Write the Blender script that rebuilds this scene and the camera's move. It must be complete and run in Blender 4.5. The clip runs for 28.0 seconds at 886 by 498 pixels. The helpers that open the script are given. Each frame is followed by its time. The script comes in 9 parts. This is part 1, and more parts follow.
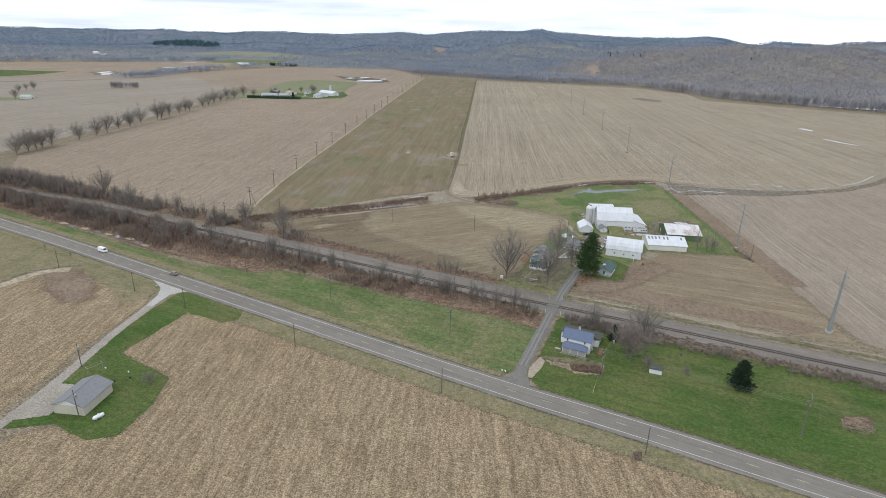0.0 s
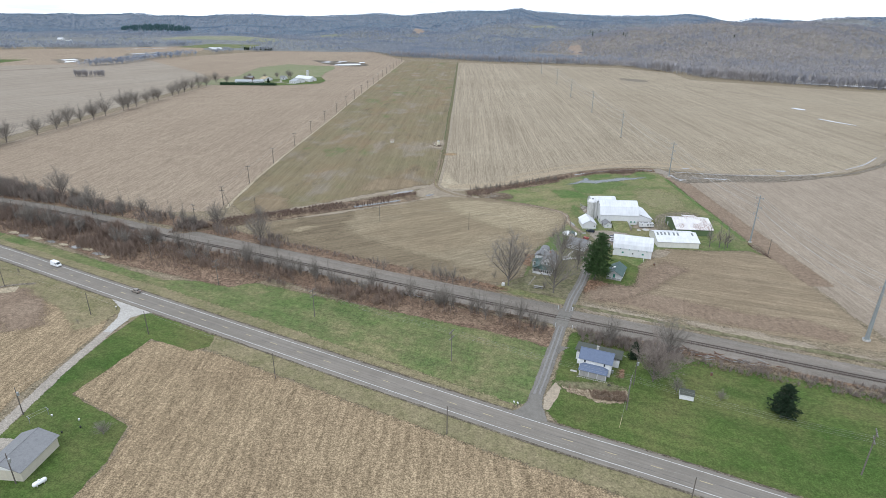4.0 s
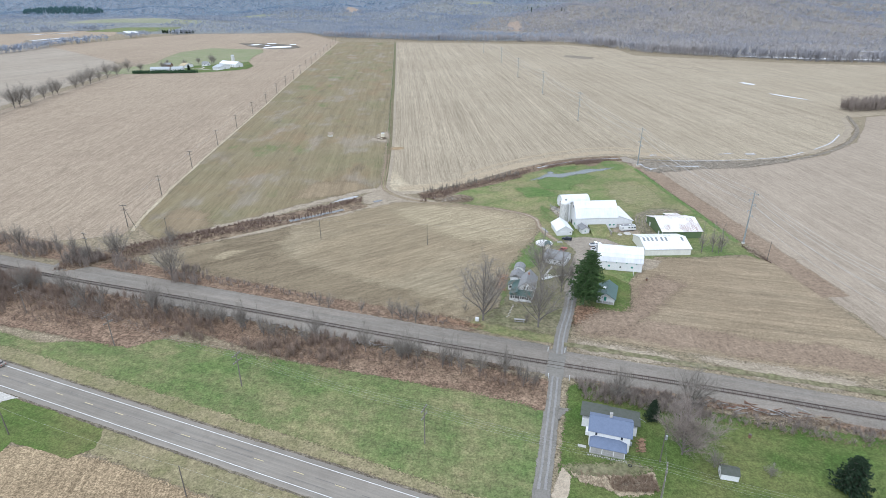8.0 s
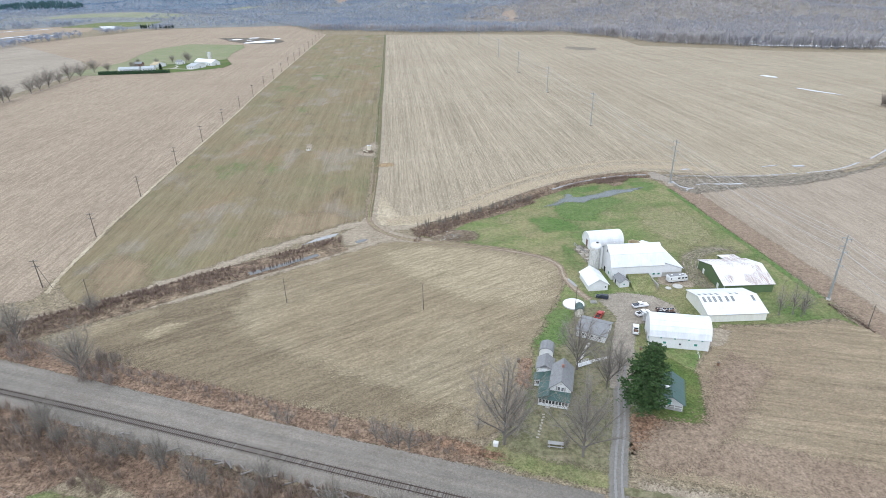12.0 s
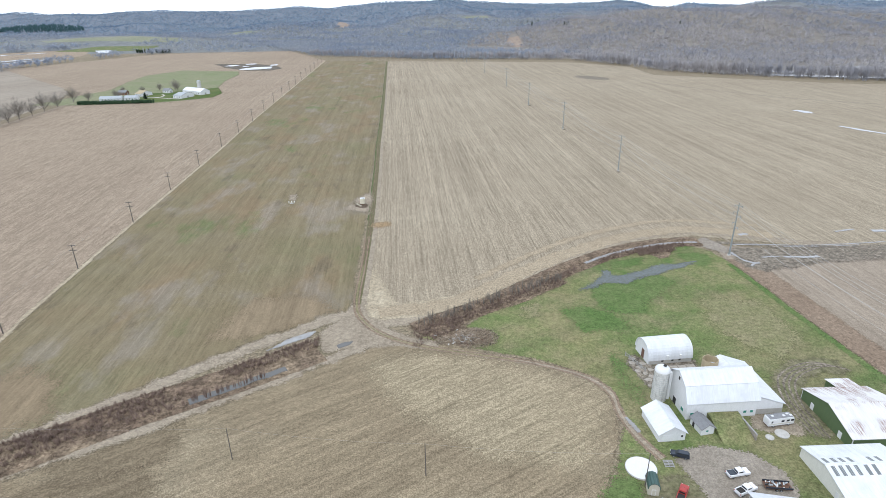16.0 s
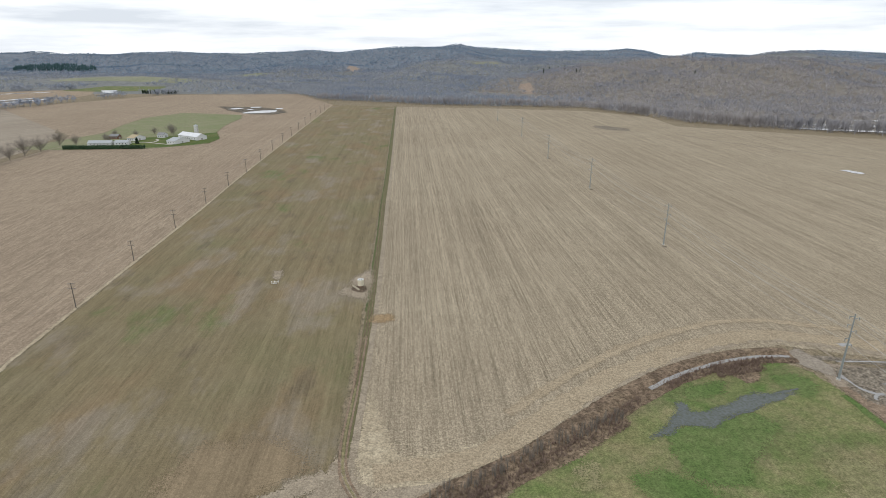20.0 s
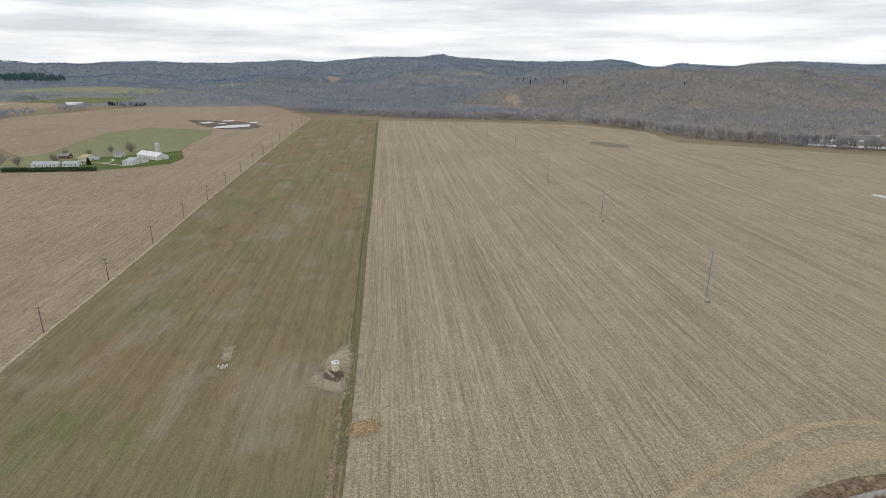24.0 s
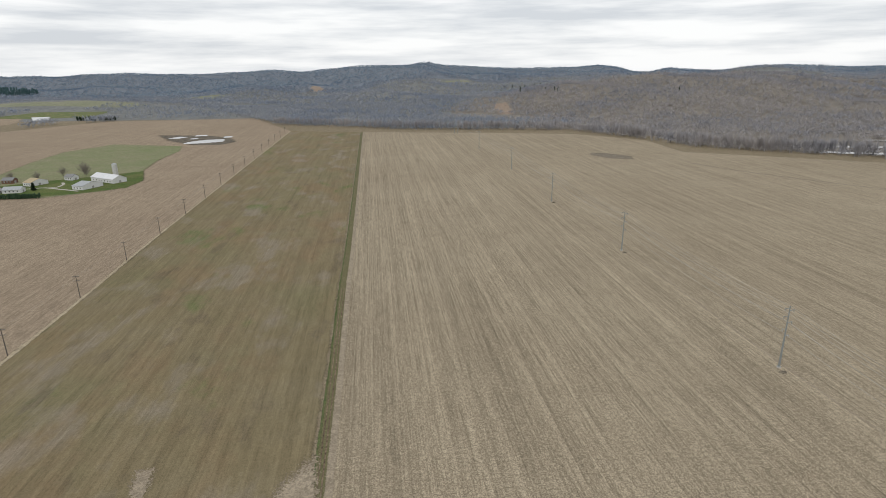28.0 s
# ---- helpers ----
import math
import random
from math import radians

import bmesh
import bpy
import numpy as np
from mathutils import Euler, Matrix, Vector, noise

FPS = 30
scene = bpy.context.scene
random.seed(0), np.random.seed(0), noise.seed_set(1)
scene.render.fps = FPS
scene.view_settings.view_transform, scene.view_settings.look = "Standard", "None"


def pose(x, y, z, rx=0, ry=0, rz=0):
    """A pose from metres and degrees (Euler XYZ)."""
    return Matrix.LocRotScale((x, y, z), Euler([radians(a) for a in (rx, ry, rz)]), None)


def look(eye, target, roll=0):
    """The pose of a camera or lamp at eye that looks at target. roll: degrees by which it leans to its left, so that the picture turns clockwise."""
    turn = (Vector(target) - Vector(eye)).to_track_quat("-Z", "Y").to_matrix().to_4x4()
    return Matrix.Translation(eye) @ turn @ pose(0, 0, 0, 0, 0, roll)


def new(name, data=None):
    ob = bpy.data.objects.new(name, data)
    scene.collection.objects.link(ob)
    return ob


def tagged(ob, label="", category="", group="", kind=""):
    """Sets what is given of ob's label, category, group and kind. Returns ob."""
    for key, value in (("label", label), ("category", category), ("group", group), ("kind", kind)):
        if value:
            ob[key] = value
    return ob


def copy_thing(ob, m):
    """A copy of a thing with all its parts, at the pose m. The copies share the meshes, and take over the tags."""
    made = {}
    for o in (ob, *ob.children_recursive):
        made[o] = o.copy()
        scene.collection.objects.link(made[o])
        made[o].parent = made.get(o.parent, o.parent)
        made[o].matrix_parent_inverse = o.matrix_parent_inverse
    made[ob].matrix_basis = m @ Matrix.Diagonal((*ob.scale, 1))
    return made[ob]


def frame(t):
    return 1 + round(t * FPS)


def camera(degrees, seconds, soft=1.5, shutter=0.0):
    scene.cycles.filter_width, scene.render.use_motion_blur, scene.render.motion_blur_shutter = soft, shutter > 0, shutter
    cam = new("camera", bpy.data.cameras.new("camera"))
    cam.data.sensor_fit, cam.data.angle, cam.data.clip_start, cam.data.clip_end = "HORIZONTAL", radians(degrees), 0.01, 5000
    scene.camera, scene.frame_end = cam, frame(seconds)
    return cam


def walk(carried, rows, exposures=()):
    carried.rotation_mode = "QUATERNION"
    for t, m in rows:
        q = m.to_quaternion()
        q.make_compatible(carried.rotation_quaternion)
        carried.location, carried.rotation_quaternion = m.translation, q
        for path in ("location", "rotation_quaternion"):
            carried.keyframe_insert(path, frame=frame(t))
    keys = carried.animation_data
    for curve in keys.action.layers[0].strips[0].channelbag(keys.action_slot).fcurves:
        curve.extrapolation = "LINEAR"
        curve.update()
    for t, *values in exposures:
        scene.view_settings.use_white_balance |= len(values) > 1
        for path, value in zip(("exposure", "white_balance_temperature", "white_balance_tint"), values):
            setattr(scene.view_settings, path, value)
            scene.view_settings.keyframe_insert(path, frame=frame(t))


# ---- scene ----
K = 1.22                 # metres to one unit of the plan below
cam = camera(75.82, 28.0, soft=0.55)

# seconds, eye, then heading to the right, tilt down and lean, in degrees
PATH_ROWS = [
    (0.0, 17.84, 108.72, 88.64, -7.048, 20.762, 1.312),
    (0.5, 16.98, 111.08, 88.65, -7.153, 20.887, 1.219),
    (1.0, 16.13, 113.49, 88.66, -6.791, 20.960, 1.117),
    (1.5, 15.27, 115.97, 88.66, -5.770, 21.081, 1.052),
    (2.0, 14.40, 118.57, 88.66, -5.827, 21.305, 0.942),
    (2.5, 13.53, 121.34, 88.64, -5.972, 21.553, 0.838),
    (4.5, 9.96, 134.79, 88.39, -4.907, 22.723, 0.488),
    (5.0, 9.03, 138.96, 88.27, -4.783, 23.018, 0.410),
    (5.5, 8.10, 143.51, 88.11, -4.063, 23.311, 0.367),
    (6.0, 7.18, 148.43, 87.94, -0.749, 23.503, 0.265),
    (6.5, 6.31, 153.69, 87.77, 0.104, 23.712, 0.216),
    (7.0, 5.52, 159.26, 87.60, 0.328, 23.942, 0.125),
    (7.5, 4.83, 165.11, 87.45, 0.466, 24.152, -0.018),
    (8.0, 4.28, 171.20, 87.33, 0.678, 24.348, -0.162),
    (8.5, 3.89, 177.51, 87.26, 0.838, 24.540, -0.316),
    (9.0, 3.64, 184.00, 87.22, 0.976, 24.732, -0.480),
    (9.5, 3.51, 190.63, 87.21, 1.020, 24.935, -0.594),
    (10.0, 3.47, 197.37, 87.21, 1.056, 25.087, -0.768),
    (10.5, 3.51, 204.17, 87.23, 1.103, 25.236, -0.859),
    (11.0, 3.59, 210.99, 87.24, 1.123, 25.322, -0.953),
    (11.5, 3.70, 217.81, 87.26, 1.145, 25.348, -0.984),
    (12.0, 3.81, 224.63, 87.27, 1.165, 25.315, -0.991),
    (12.5, 3.91, 231.44, 87.29, 1.179, 25.251, -0.982),
    (14.5, 3.89, 258.77, 87.66, 1.138, 24.778, -0.904),
    (15.0, 3.70, 265.64, 87.86, 1.109, 24.663, -0.809),
    (15.5, 3.44, 272.52, 88.09, 1.094, 24.511, -0.726),
    (16.0, 3.12, 279.38, 88.32, 1.052, 23.209, -0.696),
    (16.5, 2.78, 286.22, 88.52, 1.008, 23.029, -0.597),
    (17.0, 2.43, 293.00, 88.66, 0.934, 22.454, -0.454),
    (17.5, 2.08, 299.72, 88.73, 0.849, 20.121, -0.419),
    (18.0, 1.73, 306.39, 88.74, 0.740, 19.930, -0.277),
    (18.5, 1.37, 313.04, 88.73, 0.672, 19.750, -0.209),
    (19.0, 0.97, 319.67, 88.71, 0.580, 19.577, -0.029),
    (19.5, 0.52, 326.32, 88.73, 0.538, 19.415, 0.088),
    (20.0, -0.00, 333.00, 88.80, 0.542, 19.216, 0.203),
    (20.5, -0.59, 339.73, 88.95, 0.719, 19.056, 0.284),
    (21.0, -1.23, 346.50, 89.16, 1.609, 18.938, 0.298),
    (21.5, -1.89, 353.32, 89.41, 1.233, 18.855, 0.357),
    (23.5, -4.24, 380.93, 90.24, 1.787, 18.401, 0.425),
    (24.0, -4.61, 387.90, 90.29, 2.392, 18.313, 0.369),
    (24.5, -4.87, 394.86, 90.27, 2.018, 18.209, 0.266),
    (25.0, -5.03, 401.80, 90.22, 2.089, 18.094, 0.234),
    (25.5, -5.09, 408.71, 90.16, 2.254, 17.994, 0.173),
    (26.0, -5.06, 415.58, 90.09, 2.790, 17.925, 0.026),
    (26.5, -4.97, 422.43, 90.01, 3.173, 17.831, -0.131),
    (27.0, -4.82, 429.26, 89.93, 3.378, 17.730, -0.169),
    (27.5, -4.65, 436.07, 89.85, 3.475, 17.678, -0.281),
    (28.0, -4.45, 442.88, 89.77, 3.539, 17.602, -0.444),
]


def heading(x, y, z, yaw, tilt, lean):
    return pose(x * K, y * K, z * K, 90 - tilt, 0, -yaw) @ pose(0, 0, 0, 0, 0, lean)


walk(cam, [(r[0], heading(*r[1:])) for r in PATH_ROWS],
     exposures=[(0.0, 0.19, 5900, 10), (2.0, 0.26, 5860, 10), (5.0, 0.58, 5690, 10), (8.0, 0.76, 5580, 10), (12.0, 0.78, 5630, 10), (16.0, 0.62, 5720, 10), (17.1, 0.57, 5790, 10), (18.0, 0.21, 6100, 10), (20.0, 0.11, 6270, 10), (24.0, -0.04, 6450, 10), (28.0, -0.09, 6500, 10)])

# ---- world and sun: an overcast spring day ----
world = bpy.data.worlds.new("world")
scene.world = world
world.use_nodes = True
wn, wl = world.node_tree.nodes, world.node_tree.links
wn.clear()
w_out = wn.new("ShaderNodeOutputWorld")
w_bg = wn.new("ShaderNodeBackground")
w_sky = wn.new("ShaderNodeTexSky")
w_sky.sky_type = "NISHITA"
w_sky.sun_disc = False
w_sky.sun_elevation = radians(46)
w_sky.sun_rotation = radians(200)
w_co = wn.new("ShaderNodeTexCoord")
w_map = wn.new("ShaderNodeMapping")
w_map.inputs["Scale"].default_value = (1.6, 1.6, 16.0)
w_n = wn.new("ShaderNodeTexNoise")
w_n.inputs["Scale"].default_value = 2.2
w_n.inputs["Detail"].default_value = 6
w_n.inputs["Roughness"].default_value = 0.55
w_ramp = wn.new("ShaderNodeValToRGB")
w_ramp.color_ramp.elements[0].position = 0.36
w_ramp.color_ramp.elements[0].color = (8.6, 9.0, 9.5, 1)
w_ramp.color_ramp.elements[1].position = 0.60
w_ramp.color_ramp.elements[1].color = (12.8, 12.9, 12.9, 1)
w_mix = wn.new("ShaderNodeMixRGB")
w_mix.inputs["Fac"].default_value = 0.93
wl.new(w_co.outputs["Generated"], w_map.inputs["Vector"])
wl.new(w_map.outputs["Vector"], w_n.inputs["Vector"])
wl.new(w_n.outputs["Fac"], w_ramp.inputs["Fac"])
wl.new(w_sky.outputs["Color"], w_mix.inputs["Color1"])
wl.new(w_ramp.outputs["Color"], w_mix.inputs["Color2"])
wl.new(w_mix.outputs["Color"], w_bg.inputs["Color"])
w_bg.inputs["Strength"].default_value = 0.085
wl.new(w_bg.outputs["Background"], w_out.inputs["Surface"])

sun_data = bpy.data.lights.new("sun", "SUN")
sun_data.energy, sun_data.angle, sun_data.color = 0.9, radians(25), (1.0, 0.97, 0.92)
sun = new("sun", sun_data)
sun.matrix_world = look((0, 0, 60), (25, 45, 0))


# ---- materials ----
def shader(name, rough=0.9, metal=0.0, spec=0.3):
    m = bpy.data.materials.new(name)
    m.use_nodes = True
    b = m.node_tree.nodes["Principled BSDF"]
    b.inputs["Roughness"].default_value = rough
    b.inputs["Metallic"].default_value = metal
    b.inputs["Specular IOR Level"].default_value = spec
    return m, m.node_tree.nodes, m.node_tree.links, b


def rgb(c):
    return (c[0], c[1], c[2], 1.0)


def coords(n, l, scale=(1, 1, 1), turn=0.0):
    co = n.new("ShaderNodeNewGeometry")
    mp = n.new("ShaderNodeMapping")
    mp.vector_type = "TEXTURE"
    mp.inputs["Rotation"].default_value = (0, 0, -turn)
    mp.inputs["Scale"].default_value = (K / scale[0], K / scale[1], K / scale[2])
    l.new(co.outputs["Position"], mp.inputs["Vector"])
    return mp.outputs["Vector"]


def grain(n, l, vec, scale, detail=4.0, rough=0.6, lo=0.35, hi=0.65):
    t = n.new("ShaderNodeTexNoise")
    t.inputs["Scale"].default_value = scale
    t.inputs["Detail"].default_value = detail
    t.inputs["Roughness"].default_value = rough
    if vec is not None:
        l.new(vec, t.inputs["Vector"])
    r = n.new("ShaderNodeMapRange")
    r.inputs["From Min"].default_value = lo
    r.inputs["From Max"].default_value = hi
    l.new(t.outputs["Fac"], r.inputs["Value"])
    return r.outputs["Result"]


def blend(n, l, fac, a, b, how="MIX", amount=None):
    x = n.new("ShaderNodeMixRGB")
    x.blend_type = how
    if fac is None:
        x.inputs["Fac"].default_value = amount
    elif amount is not None:
        k = n.new("ShaderNodeMath")
        k.operation = "MULTIPLY"
        k.inputs[1].default_value = amount
        l.new(fac, k.inputs[0])
        l.new(k.outputs[0], x.inputs["Fac"])
    else:
        l.new(fac, x.inputs["Fac"])
    for side, v in (("Color1", a), ("Color2", b)):
        if isinstance(v, tuple):
            x.inputs[side].default_value = rgb(v)
        else:
            l.new(v, x.inputs[side])
    return x.outputs["Color"]


def relief(n, l, b, height, strength=0.4, distance=0.1):
    u = n.new("ShaderNodeBump")
    u.inputs["Strength"].default_value = strength
    u.inputs["Distance"].default_value = distance
    l.new(height, u.inputs["Height"])
    l.new(u.outputs["Normal"], b.inputs["Normal"])


def dulled(c, k):
    g = 0.3 * c[0] + 0.6 * c[1] + 0.1 * c[2]
    return tuple(v * (1 - k) + g * w * k for v, w in zip(c, (1.085, 1.0, 0.85)))


def frayed(n, l, b):
    """Loose cover thins out in tufts where the sheet's edge is marked bare."""
    at = n.new("ShaderNodeAttribute")
    at.attribute_name = "bare"
    v = coords(n, l)
    g = blend(n, l, None, grain(n, l, v, 2.2, 3, 0.6, 0.28, 0.72), grain(n, l, v, 0.3, 2, 0.6, 0.3, 0.7), "MIX", 0.25)
    k = n.new("ShaderNodeMath")
    k.operation = "MULTIPLY_ADD"
    k.inputs[1].default_value, k.inputs[2].default_value = 0.9, 0.06
    l.new(g, k.inputs[0])
    d = n.new("ShaderNodeMath")
    d.operation = "SUBTRACT"
    l.new(k.outputs[0], d.inputs[0])
    l.new(at.outputs["Fac"], d.inputs[1])
    r = n.new("ShaderNodeMapRange")
    r.inputs["From Min"].default_value, r.inputs["From Max"].default_value = -0.05, 0.05
    l.new(d.outputs[0], r.inputs["Value"])
    l.new(r.outputs["Result"], b.inputs["Alpha"])


def soil(name, c1, c2, c3, big=0.012, mid=0.12, fine=2.2, rough=0.95, spec=0.1, bump=0.3, dull=0.75, speck=1.0, edge=True, streak=None):
    """Ground cover: broad patches, middling blotches and fine speckle; streak: how often across and along, and the heading, of mown or worn streaks."""
    c1, c2, c3 = (dulled(c, dull) for c in (c1, c2, c3))
    m, n, l, b = shader(name, rough, 0, spec)
    v = coords(n, l)
    a = blend(n, l, grain(n, l, v, big, 5, 0.65), c1, c2)
    a = blend(n, l, grain(n, l, v, mid, 5, 0.65, 0.42, 0.68), a, c3, amount=0.7)
    if streak:
        g = grain(n, l, coords(n, l, (streak[0], streak[1], 1), streak[2]), 1.0, 4, 0.65, 0.36, 0.64)
        a = blend(n, l, g, blend(n, l, None, a, (0.88, 0.89, 0.89), "MULTIPLY", 1.0), blend(n, l, None, a, (1.13, 1.11, 1.09), "MULTIPLY", 1.0))
    f = grain(n, l, v, fine, 4, 0.7, 0.37, 0.63)
    w = grain(n, l, v, fine * 0.34, 4, 0.7, 0.38, 0.62)
    a = blend(n, l, w, blend(n, l, None, a, (0.66, 0.65, 0.62), "MULTIPLY", speck), blend(n, l, None, a, (1.28, 1.26, 1.22), "MULTIPLY", speck))
    dark = blend(n, l, None, a, (0.50, 0.48, 0.46), "MULTIPLY", speck)
    pale = blend(n, l, None, a, (1.38, 1.36, 1.33), "MULTIPLY", speck)
    a = blend(n, l, f, dark, pale)
    l.new(a, b.inputs["Base Color"])
    relief(n, l, b, f, bump, 0.1)
    if edge:
        frayed(n, l, b)
    return m


def row_field(name, c1, c2, c3, turn, flecks=0.7, fine=2.8, broken=0.6, lines=1.5, line_len=0.03, passes=0.2, pass_len=0.004, pass_k=0.25, wash=None, wash_lo=0.55, wash_hi=0.75, wash_amount=0.5, dull=0.3, mottle=(), rows=0.35, warm=0.975, clump=0.5):
    """A cropped field: broad soil patches, wide machine passes, broken dark lines between the rows, and loose straw over bare soil."""
    m, n, l, b = shader(name, 0.95, 0, 0.1)
    c1, c2, c3 = (dulled(c, dull) for c in (c1, c2, c3))
    # warm: farther fields keep more blue, distance haze put into their colour
    c1, c2, c3 = ((c[0] * 1.005, c[1] * 0.995, c[2] * warm) for c in (c1, c2, c3))
    v = coords(n, l)
    a = blend(n, l, grain(n, l, v, 0.009, 6, 0.62), c1, c2)
    a = blend(n, l, grain(n, l, v, 0.045, 7, 0.7, 0.45, 0.72), a, c3, amount=0.5)
    if wash:
        a = blend(n, l, grain(n, l, v, 0.014, 6, 0.65, wash_lo, wash_hi), a, wash, amount=wash_amount)
    for k, (c, size, lo, hi, amount) in enumerate(mottle):
        sv = coords(n, l, (1.6, 0.8, 1), turn)
        shift = n.new("ShaderNodeVectorMath")
        shift.inputs[1].default_value = (170 * k + 40, 90 * k, 30 * k + 7)
        l.new(sv, shift.inputs[0])
        a = blend(n, l, grain(n, l, shift.outputs["Vector"], size, 5, 0.6, lo, hi), a, c, amount=amount)
    g_pass = grain(n, l, coords(n, l, (passes, pass_len, 1), turn), 1.0, 4, 0.7, 0.36, 0.64)
    g_line = grain(n, l, coords(n, l, (lines, line_len, 1), turn), 1.0, 3, 0.6, 0.30, 0.50)
    g_row = grain(n, l, coords(n, l, (lines * 0.62, 0.004, 1), turn), 1.0, 2, 0.55, 0.38, 0.62)
    f = grain(n, l, v, fine, 3, 0.72, 0.43, 0.57)
    f_wide = grain(n, l, v, fine * 0.36, 3, 0.7, 0.42, 0.58)
    f_far = grain(n, l, coords(n, l, (fine * 0.26, fine * 0.045, 1), turn), 1.0, 3, 0.7, 0.42, 0.58)
    for g, k, lo, hi in ((f_far, flecks * clump, 0.58, 1.34), (g_pass, pass_k, 0.55, 1.42), (g_line, broken, 0.46, 1.10), (g_row, rows, 0.62, 1.30), (f_wide, flecks * 0.55, 0.55, 1.40), (f, flecks, 0.52, 1.42)):
        dark = blend(n, l, None, a, (lo, lo * 0.96, lo * 0.90), "MULTIPLY", k)
        pale = blend(n, l, None, a, (hi, hi * 0.995, hi * 0.985), "MULTIPLY", k)
        a = blend(n, l, g, dark, pale)
    l.new(a, b.inputs["Base Color"])
    relief(n, l, b, f, 0.4, 0.12)
    frayed(n, l, b)
    return m


def paint(name, c, rough=0.6, metal=0.0, wear=(0.5, 0.48, 0.45), amount=0.25, scale=0.9, fine=9.0, stretch=(1, 1, 0.25), spec=0.4, bump=0.1, vary=0.0):
    """A painted, metal, wood or masonry surface with faint streaks and grain, and a slight change from piece to piece."""
    m, n, l, b = shader(name, rough, metal, spec)
    tc = n.new("ShaderNodeTexCoord")
    mp = n.new("ShaderNodeMapping")
    mp.inputs["Scale"].default_value = stretch
    l.new(tc.outputs["Object"], mp.inputs["Vector"])
    v = mp.outputs["Vector"]
    w = (c[0] * wear[0], c[1] * wear[1], c[2] * wear[2])
    a = blend(n, l, grain(n, l, v, scale, 5, 0.7, 0.45, 0.75), c, w, amount=amount)
    f = grain(n, l, v, fine, 3, 0.6)
    a = blend(n, l, f, a, blend(n, l, None, a, (0.8, 0.8, 0.8), "MULTIPLY", 1.0), amount=0.5)
    if vary:
        oi = n.new("ShaderNodeObjectInfo")
        mr = n.new("ShaderNodeMapRange")
        mr.inputs["To Min"].default_value = 1 - vary
        mr.inputs["To Max"].default_value = 1 + vary
        l.new(oi.outputs["Random"], mr.inputs["Value"])
        hs = n.new("ShaderNodeHueSaturation")
        l.new(mr.outputs["Result"], hs.inputs["Value"])
        l.new(a, hs.inputs["Color"])
        a = hs.outputs["Color"]
    l.new(a, b.inputs["Base Color"])
    if bump:
        relief(n, l, b, f, bump, 0.02)
    return m


def island(name, c1, c2, rough=0.9, c3=None, share=0.1, tint=None, tint_scale=0.006):
    """Twigs, leaves and loose pieces: each loose piece takes its own shade; tint: a second hue in broad patches."""
    m, n, l, b = shader(name, rough, 0, 0.1)
    g = n.new("ShaderNodeNewGeometry")
    a = blend(n, l, g.outputs["Random Per Island"], c1, c2)
    if tint:
        a = blend(n, l, grain(n, l, coords(n, l), tint_scale, 5, 0.65, 0.4, 0.62), a, blend(n, l, None, a, tint, "MULTIPLY", 1.0))
    if c3:
        cmp_ = n.new("ShaderNodeMath")
        cmp_.operation = "GREATER_THAN"
        cmp_.inputs[1].default_value = 1 - share
        l.new(g.outputs["Random Per Island"], cmp_.inputs[0])
        a = blend(n, l, cmp_.outputs[0], a, c3)
    l.new(a, b.inputs["Base Color"])
    return m


def sheet_metal(name, c, rust=(0.20, 0.09, 0.05), amount=0.15, rib=3.3, rough=0.45, metal=0.0, along="X"):
    """Ribbed roofing sheet with stains and rust that run down the slope."""
    m, n, l, b = shader(name, rough, metal, 0.5)
    tc = n.new("ShaderNodeTexCoord")
    mp = n.new("ShaderNodeMapping")
    mp.inputs["Scale"].default_value = (0.9, 0.12, 0.12) if along == "X" else (0.12, 0.9, 0.12)
    l.new(tc.outputs["Object"], mp.inputs["Vector"])
    a = blend(n, l, grain(n, l, mp.outputs["Vector"], 1.6, 6, 0.75, 0.44, 0.66), c, rust, amount=amount)
    a = blend(n, l, grain(n, l, tc.outputs["Object"], 0.35, 5, 0.6, 0.4, 0.7), a, (c[0] * 0.72, c[1] * 0.72, c[2] * 0.74), amount=0.5)
    wv = n.new("ShaderNodeTexWave")
    wv.bands_direction = along
    wv.inputs["Scale"].default_value = rib
    l.new(tc.outputs["Object"], wv.inputs["Vector"])
    l.new(a, b.inputs["Base Color"])
    relief(n, l, b, wv.outputs["Fac"], 0.35, 0.03)
    return m


ROW = radians(-3.2)      # turn of the rows of the long fields
ROAD_TURN = radians(21.0)

M_ground = soil("ground_grass_and_soil", (0.23, 0.185, 0.12), (0.26, 0.21, 0.145), (0.17, 0.15, 0.085), dull=0.3, edge=False)
M_woodfloor = soil("wood_floor", (0.196, 0.178, 0.158), (0.215, 0.194, 0.172), (0.170, 0.156, 0.140), big=0.004, mid=0.02, fine=0.1, speck=0.35, dull=0.2, edge=False)
# far slope made bluer: distance haze mixed into its colour
M_hill_far = soil("haze_tinted_far_slope", (0.15, 0.172, 0.205), (0.162, 0.183, 0.214), (0.13, 0.152, 0.186), big=0.003, mid=0.012, fine=0.07, speck=0.35, dull=0.0, edge=False)
M_stubble = row_field("corn_stubble", (0.289, 0.240, 0.172), (0.321, 0.272, 0.198), (0.251, 0.206, 0.146), ROW, dull=0.35, flecks=0.66, broken=0.5, line_len=0.022, pass_k=0.24, rows=0.24, lines=1.9, warm=0.965, clump=0.3)
M_stubble_w = row_field("bean_stubble_west", (0.275, 0.210, 0.15), (0.305, 0.238, 0.17), (0.24, 0.18, 0.128), radians(-3.5), flecks=0.5, broken=0.3, pass_k=0.15, fine=2.4, rows=0.12)
